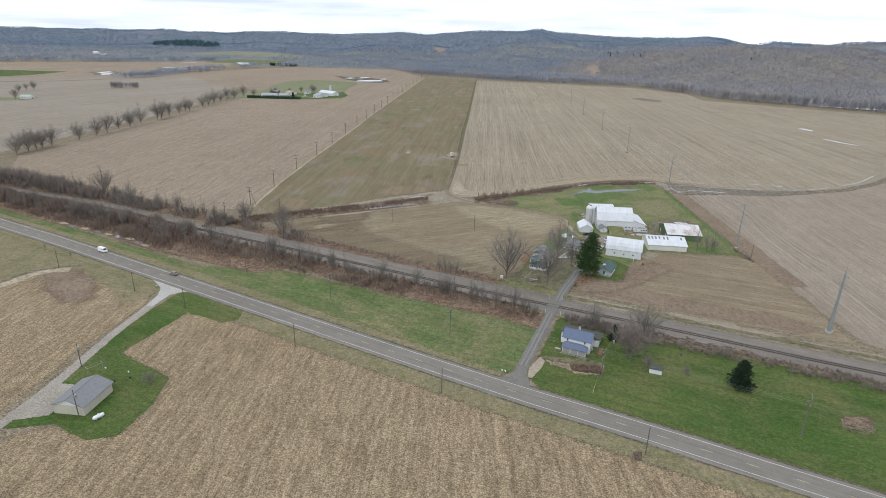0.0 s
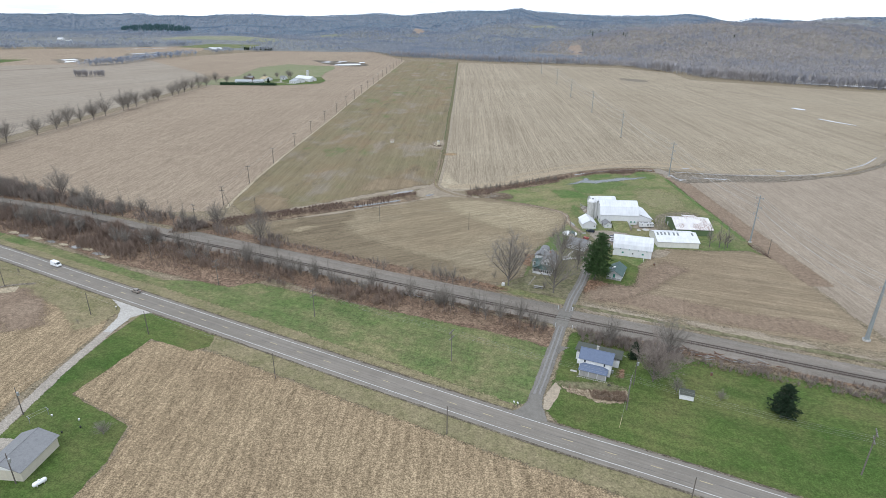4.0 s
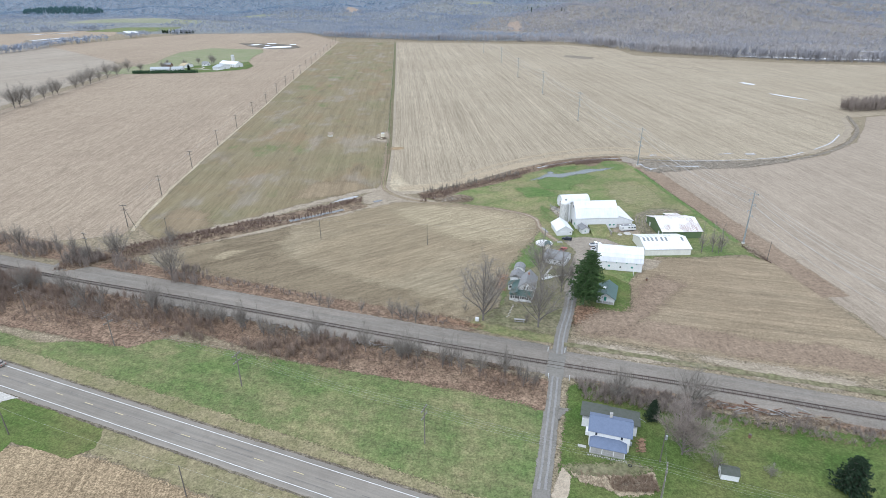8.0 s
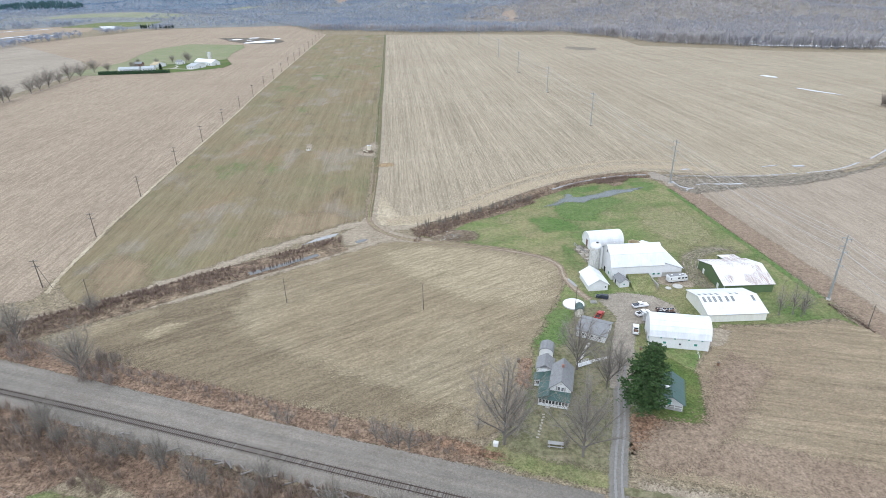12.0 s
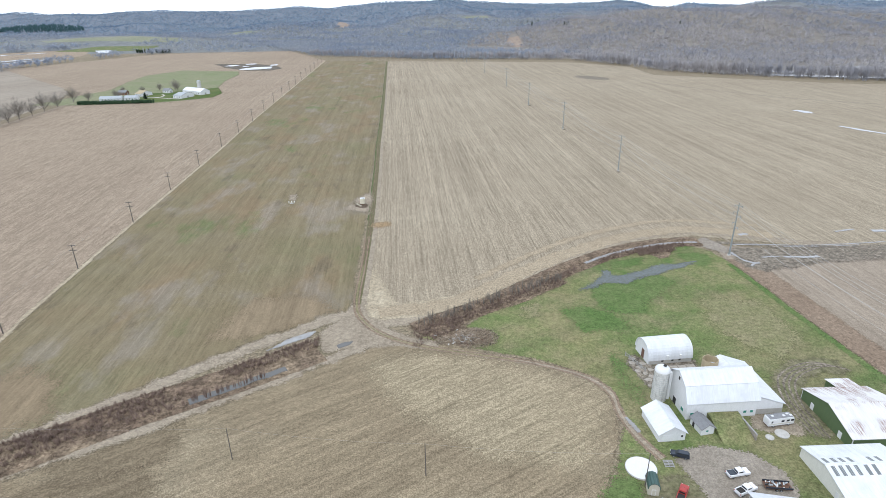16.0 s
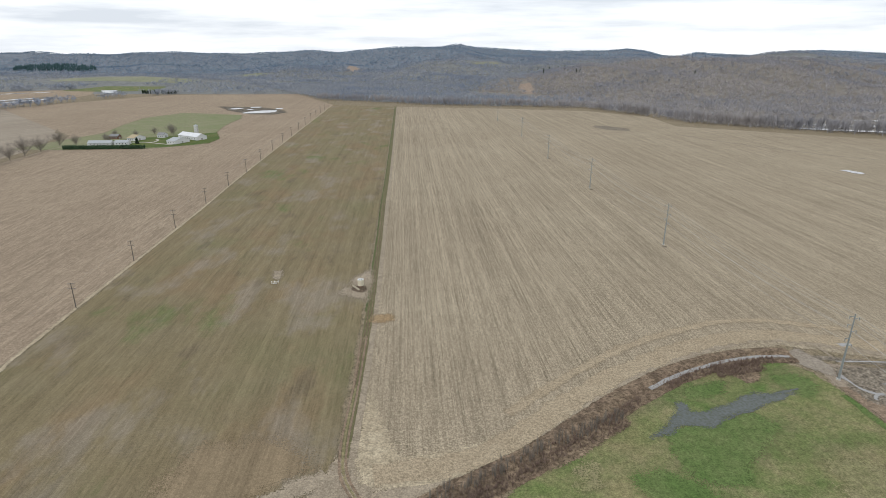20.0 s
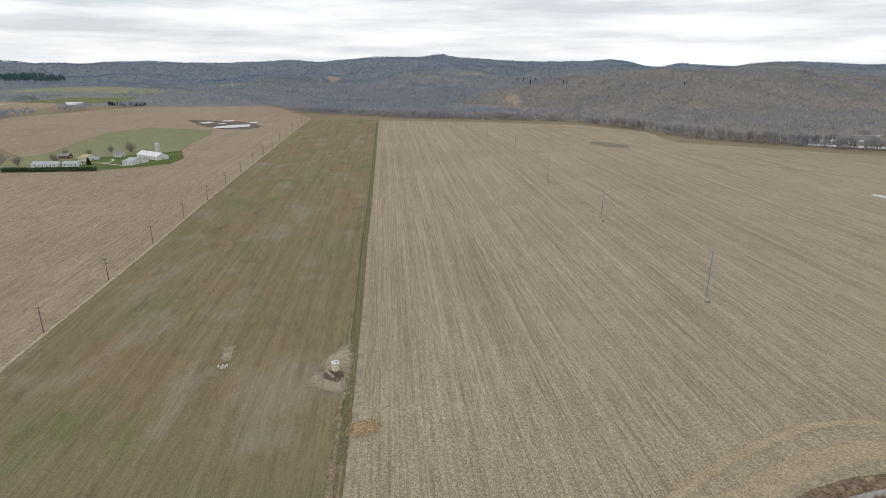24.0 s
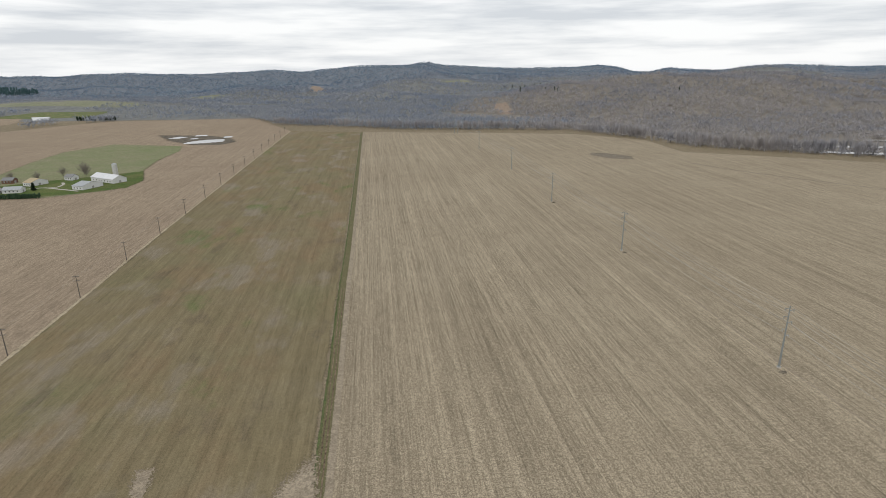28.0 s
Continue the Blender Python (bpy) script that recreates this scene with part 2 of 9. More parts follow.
M_wheat = row_field("winter_wheat_strip", (0.178, 0.149, 0.092), (0.194, 0.158, 0.099), (0.212, 0.184, 0.130), ROW, dull=0.1, flecks=0.28, fine=3.2, broken=0.22, lines=2.2, line_len=0.09, wash=(0.150, 0.152, 0.078), wash_lo=0.5, wash_hi=0.7, wash_amount=0.45, passes=0.3, pass_len=0.012, pass_k=0.25, mottle=(((0.205, 0.150, 0.090), 0.022, 0.52, 0.62, 0.6), ((0.235, 0.205, 0.165), 0.03, 0.54, 0.64, 0.6), ((0.118, 0.146, 0.058), 0.026, 0.60, 0.70, 0.7), ((0.135, 0.11, 0.075), 0.05, 0.58, 0.66, 0.5)), rows=0.14, warm=0.92)
M_wheat_brown = row_field("thin_wheat_on_brown_soil", (0.215, 0.165, 0.104), (0.228, 0.178, 0.114), (0.196, 0.155, 0.096), ROW, dull=0.1, flecks=0.28, fine=3.2, broken=0.22, lines=2.2, rows=0.14)
M_tri = row_field("harvested_field_by_railway", (0.215, 0.170, 0.120), (0.25, 0.202, 0.142), (0.178, 0.138, 0.098), radians(58), dull=0.2, flecks=0.5, broken=0.35, passes=0.16, pass_k=0.2, fine=3.0, wash=(0.33, 0.29, 0.205), wash_lo=0.48, wash_hi=0.66, wash_amount=0.55, rows=0.12, warm=0.90)
M_tri_pale = row_field("pale_stubble_by_railway", (0.275, 0.228, 0.162), (0.31, 0.262, 0.19), (0.232, 0.188, 0.134), radians(58), dull=0.2, flecks=0.55, broken=0.4, passes=0.16, pass_k=0.2, rows=0.12, warm=0.90)
M_tri_dark = row_field("dark_stubble_by_railway", (0.180, 0.142, 0.10), (0.205, 0.164, 0.115), (0.155, 0.122, 0.086), radians(58), dull=0.2, flecks=0.45, broken=0.3, passes=0.16, pass_k=0.2, rows=0.12, warm=0.90)
M_south = row_field("corn_stubble_south", (0.268, 0.207, 0.143), (0.296, 0.232, 0.163), (0.216, 0.160, 0.112), radians(-6), dull=0.1, flecks=0.72, broken=0.2, lines=1.4, pass_k=0.2, fine=2.6, rows=0.2, warm=0.90)
M_tilled = row_field("tilled_field", (0.225, 0.174, 0.126), (0.262, 0.208, 0.152), (0.185, 0.140, 0.10), radians(105), dull=0.2, flecks=0.4, broken=0.35, lines=1.0, passes=0.2, wash=(0.31, 0.262, 0.192), wash_lo=0.5, rows=0.12, warm=0.90)
M_east = row_field("east_field", (0.275, 0.220, 0.166), (0.305, 0.247, 0.188), (0.235, 0.184, 0.138), radians(-1), dull=0.35, flecks=0.35, broken=0.2, lines=0.9, line_len=0.03, passes=0.14, pass_k=0.1, rows=0.12)
M_lawn = soil("lawn_grass", (0.085, 0.124, 0.033), (0.055, 0.103, 0.021), (0.148, 0.144, 0.06), big=0.03, mid=0.05, fine=2.6, dull=0.05, speck=0.6, streak=(0.35, 0.03, radians(-70)))
M_meadow = soil("rough_meadow", (0.100, 0.144, 0.048), (0.205, 0.188, 0.10), (0.080, 0.134, 0.040), big=0.05, mid=0.12, fine=2.0, dull=0.05, speck=0.65, streak=(0.4, 0.05, radians(-66)))
M_pasture = soil("farm_pasture", (0.188, 0.18, 0.088), (0.088, 0.150, 0.040), (0.235, 0.203, 0.120), big=0.035, mid=0.09, fine=2.2, dull=0.05, speck=0.6, streak=(0.12, 0.02, radians(62)))
M_lush = soil("lush_pasture_grass", (0.095, 0.150, 0.045), (0.135, 0.165, 0.065), (0.075, 0.130, 0.034), big=0.05, mid=0.15, fine=2.2, dull=0.05, speck=0.55)
M_drygrass = soil("dry_pasture_grass", (0.200, 0.190, 0.100), (0.165, 0.172, 0.078), (0.235, 0.208, 0.125), big=0.05, mid=0.15, fine=2.2, dull=0.05, speck=0.6)
M_verge = soil("dry_verge_grass", (0.25, 0.21, 0.125), (0.20, 0.18, 0.10), (0.15, 0.15, 0.065), big=0.04, mid=0.15, fine=2.2, dull=0.1, speck=0.6)
M_brushfloor = soil("dead_weeds", (0.178, 0.122, 0.088), (0.225, 0.166, 0.120), (0.135, 0.092, 0.068), big=0.07, mid=0.2, fine=1.6, dull=0.05)
M_ditchfloor = soil("ditch_weeds_and_mud", (0.158, 0.115, 0.084), (0.225, 0.175, 0.122), (0.105, 0.078, 0.06), big=0.06, mid=0.15, fine=1.2, dull=0.1)
M_dirt = soil("dirt_track", (0.285, 0.23, 0.162), (0.345, 0.284, 0.202), (0.215, 0.17, 0.12), big=0.08, mid=0.3, fine=2.5, dull=0.35, speck=0.5)
M_gravel = soil("gravel_drive", (0.335, 0.30, 0.258), (0.29, 0.256, 0.215), (0.39, 0.355, 0.31), big=0.06, mid=0.25, fine=5.0, dull=0.3, speck=0.5, bump=0.15)
M_asphalt = soil("worn_asphalt", (0.205, 0.185, 0.158), (0.227, 0.206, 0.177), (0.177, 0.159, 0.136), big=0.03, mid=0.2, fine=6.0, rough=0.85, bump=0.1, speck=0.12, dull=0.0, streak=(2.2, 0.01, radians(-68)))
M_shoulder = soil("gravel_shoulder", (0.135, 0.118, 0.095), (0.185, 0.165, 0.125), (0.10, 0.085, 0.07), big=0.06, mid=0.4, fine=3.0, dull=0.1)
M_yardgravel = soil("worn_yard_gravel", (0.255, 0.222, 0.18), (0.30, 0.265, 0.22), (0.20, 0.17, 0.135), big=0.07, mid=0.22, fine=3.0, dull=0.1, speck=0.45, bump=0.15)
M_drive = soil("old_tar_drive", (0.172, 0.168, 0.164), (0.195, 0.190, 0.185), (0.150, 0.146, 0.142), big=0.08, mid=0.4, fine=4.0, bump=0.2, speck=0.22)
M_wheel = soil("worn_wheel_track", (0.235, 0.226, 0.217), (0.262, 0.252, 0.242), (0.205, 0.197, 0.189), big=0.1, mid=0.5, fine=4.0, speck=0.2, dull=0.1)
M_ballast = soil("railway_ballast", (0.200, 0.180, 0.158), (0.222, 0.200, 0.176), (0.172, 0.152, 0.130), big=0.05, mid=0.3, fine=6.0, dull=0.2, speck=0.4, streak=(0.5, 0.02, radians(-71)))
M_concrete = paint("concrete", (0.48, 0.46, 0.42), 0.9, wear=(0.6, 0.57, 0.52), amount=0.6, stretch=(1, 1, 1))
M_gravel_pale = soil("pale_crushed_stone", (0.42, 0.405, 0.38), (0.37, 0.355, 0.33), (0.46, 0.445, 0.42), big=0.08, mid=0.3, fine=4.0, dull=0.2, speck=0.4, bump=0.15)
M_stubble_nw = row_field("grey_harvested_field", (0.275, 0.228, 0.18), (0.30, 0.255, 0.205), (0.24, 0.195, 0.15), radians(20), dull=0.4, flecks=0.3, broken=0.2, rows=0.12)
M_pondmud = soil("dark_wet_mud", (0.13, 0.105, 0.085), (0.17, 0.135, 0.105), (0.10, 0.082, 0.07), big=0.03, mid=0.08, fine=0.6)
M_grass_pale = soil("pale_spring_grass", (0.20, 0.21, 0.115), (0.165, 0.195, 0.09), (0.235, 0.215, 0.14), big=0.01, mid=0.05, fine=0.9, dull=0.1, speck=0.4)
M_yard_worn = soil("worn_yard_grass", (0.17, 0.155, 0.092), (0.135, 0.14, 0.068), (0.205, 0.175, 0.12), big=0.08, mid=0.2, fine=1.0, dull=0.1, speck=0.6)
M_leaflitter = soil("rusty_leaf_litter", (0.205, 0.125, 0.08), (0.235, 0.155, 0.105), (0.165, 0.105, 0.07), big=0.1, mid=0.3, fine=1.5, dull=0.1)
M_pit = soil("dark_pit_and_shaded_soil", (0.105, 0.08, 0.06), (0.14, 0.108, 0.08), (0.075, 0.058, 0.045), big=0.1, mid=0.4, fine=1.6, dull=0.05)
M_orange = soil("orange_stain", (0.305, 0.222, 0.128), (0.29, 0.215, 0.13), (0.265, 0.20, 0.128), big=0.1, mid=0.3, fine=2.4, dull=0.05)
M_sand = soil("bare_pale_sand", (0.36, 0.30, 0.225), (0.39, 0.33, 0.25), (0.31, 0.255, 0.19), big=0.2, mid=0.5, fine=3.0, dull=0.1, speck=0.35)
M_mud = soil("bare_mud", (0.20, 0.155, 0.115), (0.25, 0.20, 0.15), (0.15, 0.115, 0.085), big=0.1, mid=0.3, fine=1.5)

m_, n_, l_, b_ = shader("standing_water", 0.06, 0, 0.5)
b_.inputs["Base Color"].default_value = rgb((0.10, 0.095, 0.085))
M_water = m_
# silt colour raised further so that the base carries the sky's reflection
m_, n_, l_, b_ = shader("silty_sky_pale_water", 0.12, 0, 0.5)
l_.new(blend(n_, l_, grain(n_, l_, coords(n_, l_), 0.3, 4, 0.6), (0.30, 0.295, 0.28), (0.22, 0.205, 0.185)), b_.inputs["Base Color"])
frayed(n_, l_, b_)
M_puddle = m_
m_, n_, l_, b_ = shader("flood_water_on_grass", 0.08, 0, 0.5)
l_.new(blend(n_, l_, grain(n_, l_, coords(n_, l_), 1.2, 4, 0.6), (0.10, 0.11, 0.11), (0.07, 0.08, 0.058)), b_.inputs["Base Color"])
frayed(n_, l_, b_)
b_.inputs["Specular IOR Level"].default_value = 0.22
b_.inputs["Roughness"].default_value = 0.2
M_flood = m_
M_twig_tan = island("cut_tan_branches", (0.26, 0.20, 0.14), (0.44, 0.37, 0.275), c3=(0.09, 0.075, 0.065), share=0.2)
m_, n_, l_, b_ = shader("window_glass", 0.08, 0, 0.6)
b_.inputs["Base Color"].default_value = rgb((0.03, 0.035, 0.04))
M_glass = m_

M_line_white = paint("road_paint_white", (0.72, 0.71, 0.68), 0.7, amount=0.3, stretch=(1, 1, 1))
M_line_yellow = paint("road_paint_yellow", (0.56, 0.47, 0.27), 0.7, amount=0.5, stretch=(1, 1, 1))
M_crack = paint("tar_seal", (0.12, 0.112, 0.105), 0.7, stretch=(1, 1, 1))
M_rail = paint("rail_steel", (0.13, 0.10, 0.085), 0.5, 0.5, stretch=(1, 1, 1))
M_tie = paint("weathered_tie", (0.12, 0.10, 0.088), 0.9, stretch=(1, 1, 1), vary=0.35)
M_tie_new = paint("pale_new_tie", (0.21, 0.19, 0.17), 0.9, stretch=(1, 1, 1), vary=0.2)

M_white = paint("white_siding", (0.68, 0.68, 0.67), 0.6, wear=(0.75, 0.74, 0.72), amount=0.35)
M_white_metal = sheet_metal("white_roof_sheet", (0.66, 0.67, 0.68), rust=(0.42, 0.40, 0.37), amount=0.35)
M_white_metal_y = sheet_metal("white_roof_sheet_turned", (0.66, 0.67, 0.68), rust=(0.42, 0.40, 0.37), amount=0.35, along="Y")
M_rusty = sheet_metal("rusting_white_roof_sheet", (0.66, 0.64, 0.62), rust=(0.30, 0.20, 0.17), amount=0.25)
rn, rl = M_rusty.node_tree.nodes, M_rusty.node_tree.links
rb = rn["Principled BSDF"]
r_tc = rn.new("ShaderNodeTexCoord")
r_map = rn.new("ShaderNodeMapping")
r_map.inputs["Scale"].default_value = (2.8, 0.13, 0.13)
rl.new(r_tc.outputs["Object"], r_map.inputs["Vector"])
r_old = rb.inputs["Base Color"].links[0].from_socket
r_fac = rn.new("ShaderNodeMath")
r_fac.operation = "MULTIPLY"
rl.new(grain(rn, rl, r_map.outputs["Vector"], 1.7, 3, 0.7, 0.46, 0.56), r_fac.inputs[0])
rl.new(grain(rn, rl, r_tc.outputs["Object"], 0.16, 2, 0.5, 0.50, 0.56), r_fac.inputs[1])
rl.new(blend(rn, rl, r_fac.outputs[0], r_old, (0.235, 0.135, 0.10), amount=0.8), rb.inputs["Base Color"])
M_cream = paint("cream_metal_siding", (0.66, 0.65, 0.58), 0.6, amount=0.25)
M_green_wall = paint("green_metal_siding", (0.10, 0.145, 0.065), 0.6, amount=0.3)
M_grey_roof = paint("grey_shingles", (0.225, 0.225, 0.225), 0.9, wear=(0.65, 0.65, 0.66), amount=0.7, scale=1.5, fine=5, stretch=(1, 1, 1), vary=0.06)
M_blue_roof = paint("slate_blue_shingles", (0.130, 0.158, 0.225), 0.9, wear=(0.7, 0.72, 0.75), amount=0.6, scale=1.5, fine=5, stretch=(1, 1, 1), vary=0.06)
M_dark_roof = paint("mossy_dark_roof", (0.085, 0.09, 0.075), 0.95, wear=(0.6, 0.7, 0.5), amount=0.7, scale=1.2, stretch=(1, 1, 1))
M_green_roof = paint("green_metal_roof", (0.05, 0.095, 0.083), 0.5, amount=0.4, stretch=(1, 1, 1))
M_grey_wood = paint("weathered_grey_boards", (0.33, 0.32, 0.30), 0.9, wear=(0.6, 0.58, 0.55), amount=0.7, stretch=(1, 1, 0.3))
M_block = paint("concrete_block_wall", (0.40, 0.385, 0.35), 0.9, wear=(0.7, 0.68, 0.64), amount=0.5, stretch=(1, 1, 1))
M_slab = paint("dirty_broken_concrete", (0.37, 0.335, 0.28), 0.95, wear=(0.55, 0.5, 0.45), amount=0.8, stretch=(1, 1, 1))
M_stave = paint("silo_staves", (0.60, 0.59, 0.55), 0.85, wear=(0.28, 0.27, 0.25), amount=0.85, scale=1.8, stretch=(1, 1, 0.4))
M_tan = paint("tan_stave_wall", (0.42, 0.345, 0.22), 0.9, amount=0.5)
M_beige = paint("beige_siding", (0.52, 0.48, 0.39), 0.7, amount=0.2)
M_door_dark = paint("dark_opening", (0.035, 0.033, 0.03), 0.9, stretch=(1, 1, 1))
M_trim_green = paint("green_trim", (0.04, 0.22, 0.16), 0.6, stretch=(1, 1, 1))
M_pale_green = paint("pale_green_roof", (0.42, 0.50, 0.42), 0.6, amount=0.3, stretch=(1, 1, 1))
M_brick = paint("faded_brick", (0.30, 0.16, 0.12), 0.9, amount=0.5, stretch=(1, 1, 1))
M_brown = paint("brown_boards", (0.16, 0.09, 0.06), 0.9, amount=0.5)
M_galv = paint("galvanised_metal", (0.42, 0.44, 0.45), 0.45, 0.6, amount=0.4)
M_skylight = paint("grey_skylight_sheet", (0.17, 0.18, 0.175), 0.4, amount=0.2)
M_pole = paint("creosoted_pole", (0.12, 0.105, 0.09), 0.9, amount=0.5)
M_pole_pale = paint("weathered_pole", (0.165, 0.146, 0.124), 0.9, amount=0.5)
M_steel_grey = paint("grey_steel_pole", (0.27, 0.29, 0.285), 0.6, 0.2, amount=0.3)
M_wire = paint("power_wire", (0.42, 0.42, 0.40), 0.5, 0.2, stretch=(1, 1, 1))
M_tyre = paint("tyre_rubber", (0.03, 0.03, 0.03), 0.8, stretch=(1, 1, 1))
M_car_white = paint("white_car_paint", (0.80, 0.80, 0.80), 0.3, amount=0.1, stretch=(1, 1, 1), spec=0.6, bump=0)
M_car_dark = paint("dark_blue_car_paint", (0.025, 0.032, 0.045), 0.25, amount=0.1, stretch=(1, 1, 1), spec=0.6, bump=0)
M_car_red = paint("red_car_paint", (0.36, 0.035, 0.025), 0.35, amount=0.2, stretch=(1, 1, 1), spec=0.6, bump=0)
M_car_tan = paint("bronze_car_paint", (0.25, 0.22, 0.185), 0.3, amount=0.1, stretch=(1, 1, 1), spec=0.6, bump=0)
M_rust = paint("rusty_scrap", (0.20, 0.115, 0.075), 0.9, amount=0.6, stretch=(1, 1, 1), vary=0.4)
M_tank = paint("yellowed_tank_paint", (0.62, 0.57, 0.43), 0.6, amount=0.3)
M_twig = island("bare_twigs", (0.165, 0.147, 0.125), (0.275, 0.248, 0.21))
M_bark = paint("grey_bark", (0.165, 0.145, 0.13), 0.95, amount=0.6, stretch=(1, 1, 0.3))
M_twig_red = island("reddish_brush_twigs", (0.165, 0.115, 0.094), (0.28, 0.212, 0.168))
M_twig_grey = island("grey_brush_twigs", (0.185, 0.153, 0.132), (0.32, 0.272, 0.232))
M_twig_brown = island("brown_brush_twigs", (0.165, 0.122, 0.096), (0.30, 0.232, 0.185))
# bluish tint patches put a little distance haze into these trees
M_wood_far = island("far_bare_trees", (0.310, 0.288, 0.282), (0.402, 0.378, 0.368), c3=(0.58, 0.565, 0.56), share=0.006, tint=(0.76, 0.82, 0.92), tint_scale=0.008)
# ridge trees shifted towards blue, the haze put into the twig colour
M_wood_hazy = island("haze_tinted_far_trees", (0.212, 0.266, 0.318), (0.258, 0.314, 0.366), tint=(0.70, 0.76, 0.86), tint_scale=0.005)
M_needle = island("pine_needles", (0.036, 0.070, 0.026), (0.085, 0.135, 0.05))
M_needle_dull = island("dark_spruce_needles", (0.016, 0.030, 0.018), (0.036, 0.058, 0.030))
M_weed = island("dead_weed_stems", (0.17, 0.118, 0.084), (0.33, 0.25, 0.178))
# halfway to the ridge's blue: thinner haze put into the tree colour
M_wood_mid = island("half_hazed_middle_trees", (0.270, 0.285, 0.308), (0.352, 0.365, 0.388), c3=(0.52, 0.52, 0.54), share=0.006, tint=(0.74, 0.81, 0.94), tint_scale=0.008)
# slope colour between near brown and far blue, a middle step of painted haze
M_hill_mid = soil("half_hazed_middle_slope", (0.168, 0.174, 0.172), (0.186, 0.19, 0.186), (0.146, 0.156, 0.158), big=0.003, mid=0.015, fine=0.09, speck=0.35, dull=0.0, edge=False)
M_open_slope = soil("open_grass_slope", (0.20, 0.215, 0.135), (0.235, 0.235, 0.165), (0.17, 0.185, 0.12), big=0.01, mid=0.05, fine=0.4, speck=0.3, dull=0.1, edge=False)
M_scar = soil("cut_slope_soil", (0.27, 0.21, 0.165), (0.31, 0.25, 0.20), (0.21, 0.16, 0.13), big=0.02, mid=0.08, fine=0.5, speck=0.4, dull=0.1, edge=False)
# needles paler and bluer than near ones, distance haze put into the colour
M_needle_far = island("haze_tinted_far_needles", (0.07, 0.135, 0.14), (0.10, 0.17, 0.17))
M_hedge = island("hedge_needles", (0.045, 0.085, 0.05), (0.085, 0.14, 0.075))
M_ditchgrass = soil("ditch_grass", (0.095, 0.122, 0.05), (0.07, 0.11, 0.035), (0.13, 0.125, 0.065), big=0.02, mid=0.1, fine=2.0, dull=0.05, speck=0.6)
M_lanegrass = soil("worn_lane_grass", (0.135, 0.125, 0.066), (0.112, 0.115, 0.052), (0.165, 0.14, 0.085), big=0.05, mid=0.2, fine=2.5, dull=0.05, speck=0.5)
M_straw = soil("pale_straw", (0.42, 0.36, 0.255), (0.36, 0.30, 0.205), (0.29, 0.24, 0.16), big=0.06, mid=0.2, fine=1.8, dull=0.2, speck=0.6)
M_straw_thin = soil("thin_straw", (0.36, 0.30, 0.212), (0.33, 0.272, 0.19), (0.285, 0.23, 0.158), big=0.06, mid=0.2, fine=4.0, dull=0.1, speck=0.7)
M_redsoil = soil("reddish_soil", (0.220, 0.163, 0.117), (0.25, 0.190, 0.138), (0.188, 0.138, 0.098), big=0.04, mid=0.12, fine=2.0, dull=0.1, speck=0.6)


# ---- mesh helpers ----
def part(name, bm, material, parent=None, label="", smooth=False):
    me = bpy.data.meshes.new(name)
    bm.to_mesh(me)
    bm.free()
    me.materials.append(material)
    if smooth:
        me.polygons.foreach_set("use_smooth", [True] * len(me.polygons))
    ob = new(name, me)
    if parent is not None:
        ob.parent = parent
    if label:
        tagged(ob, label)
    return ob


def from_arrays(name, verts, faces, material, parent=None):
    me = bpy.data.meshes.new(name)
    me.from_pydata([tuple(v) for v in verts], [], [tuple(f) for f in faces])
    me.materials.append(material)
    ob = new(name, me)
    if parent is not None:
        ob.parent = parent
    return ob


def add_box(bm, x0, x1, y0, y1, z0, z1, m=None):
    vs = [bm.verts.new((x, y, z)) for z in (z0, z1) for x, y in ((x0, y0), (x1, y0), (x1, y1), (x0, y1))]
    for f in ((3, 2, 1, 0), (4, 5, 6, 7), (0, 1, 5, 4), (1, 2, 6, 5), (2, 3, 7, 6), (3, 0, 4, 7)):
        bm.faces.new([vs[i] for i in f])
    if m is not None:
        bmesh.ops.transform(bm, matrix=m, verts=vs)
    return vs


def box(x0, x1, y0, y1, z0, z1, bevel=0.0):
    bm = bmesh.new()
    add_box(bm, x0, x1, y0, y1, z0, z1)
    if bevel:
        bmesh.ops.bevel(bm, geom=bm.edges[:], offset=bevel, segments=2, affect="EDGES")
    return bm


def add_prism(bm, outline, y0, y1):
    """An outline of (x, z) points drawn out along y."""
    a = [bm.verts.new((x, y0, z)) for x, z in outline]
    b = [bm.verts.new((x, y1, z)) for x, z in outline]
    bm.faces.new(a)
    bm.faces.new(b[::-1])
    k = len(a)
    for i in range(k):
        bm.faces.new((a[(i + 1) % k], a[i], b[i], b[(i + 1) % k]))


def prism(outline, y0, y1):
    bm = bmesh.new()
    add_prism(bm, outline, y0, y1)
    bmesh.ops.recalc_face_normals(bm, faces=bm.faces[:])
    return bm


def add_rod(bm, a, b, r0, r1=None, sides=6):
    r1 = r0 if r1 is None else r1
    a, b = Vector(a), Vector(b)
    q = (b - a).to_track_quat("Z", "Y")
    rings = []
    for p, r in ((a, r0), (b, r1)):
        rings.append([bm.verts.new(p + q @ Vector((r * math.cos(2 * math.pi * i / sides), r * math.sin(2 * math.pi * i / sides), 0))) for i in range(sides)])
    for i in range(sides):
        j = (i + 1) % sides
        bm.faces.new((rings[0][i], rings[0][j], rings[1][j], rings[1][i]))
    bm.faces.new(rings[0][::-1])
    bm.faces.new(rings[1])


def rod(a, b, r0, r1=None, sides=6):
    bm = bmesh.new()
    add_rod(bm, a, b, r0, r1, sides)
    return bm


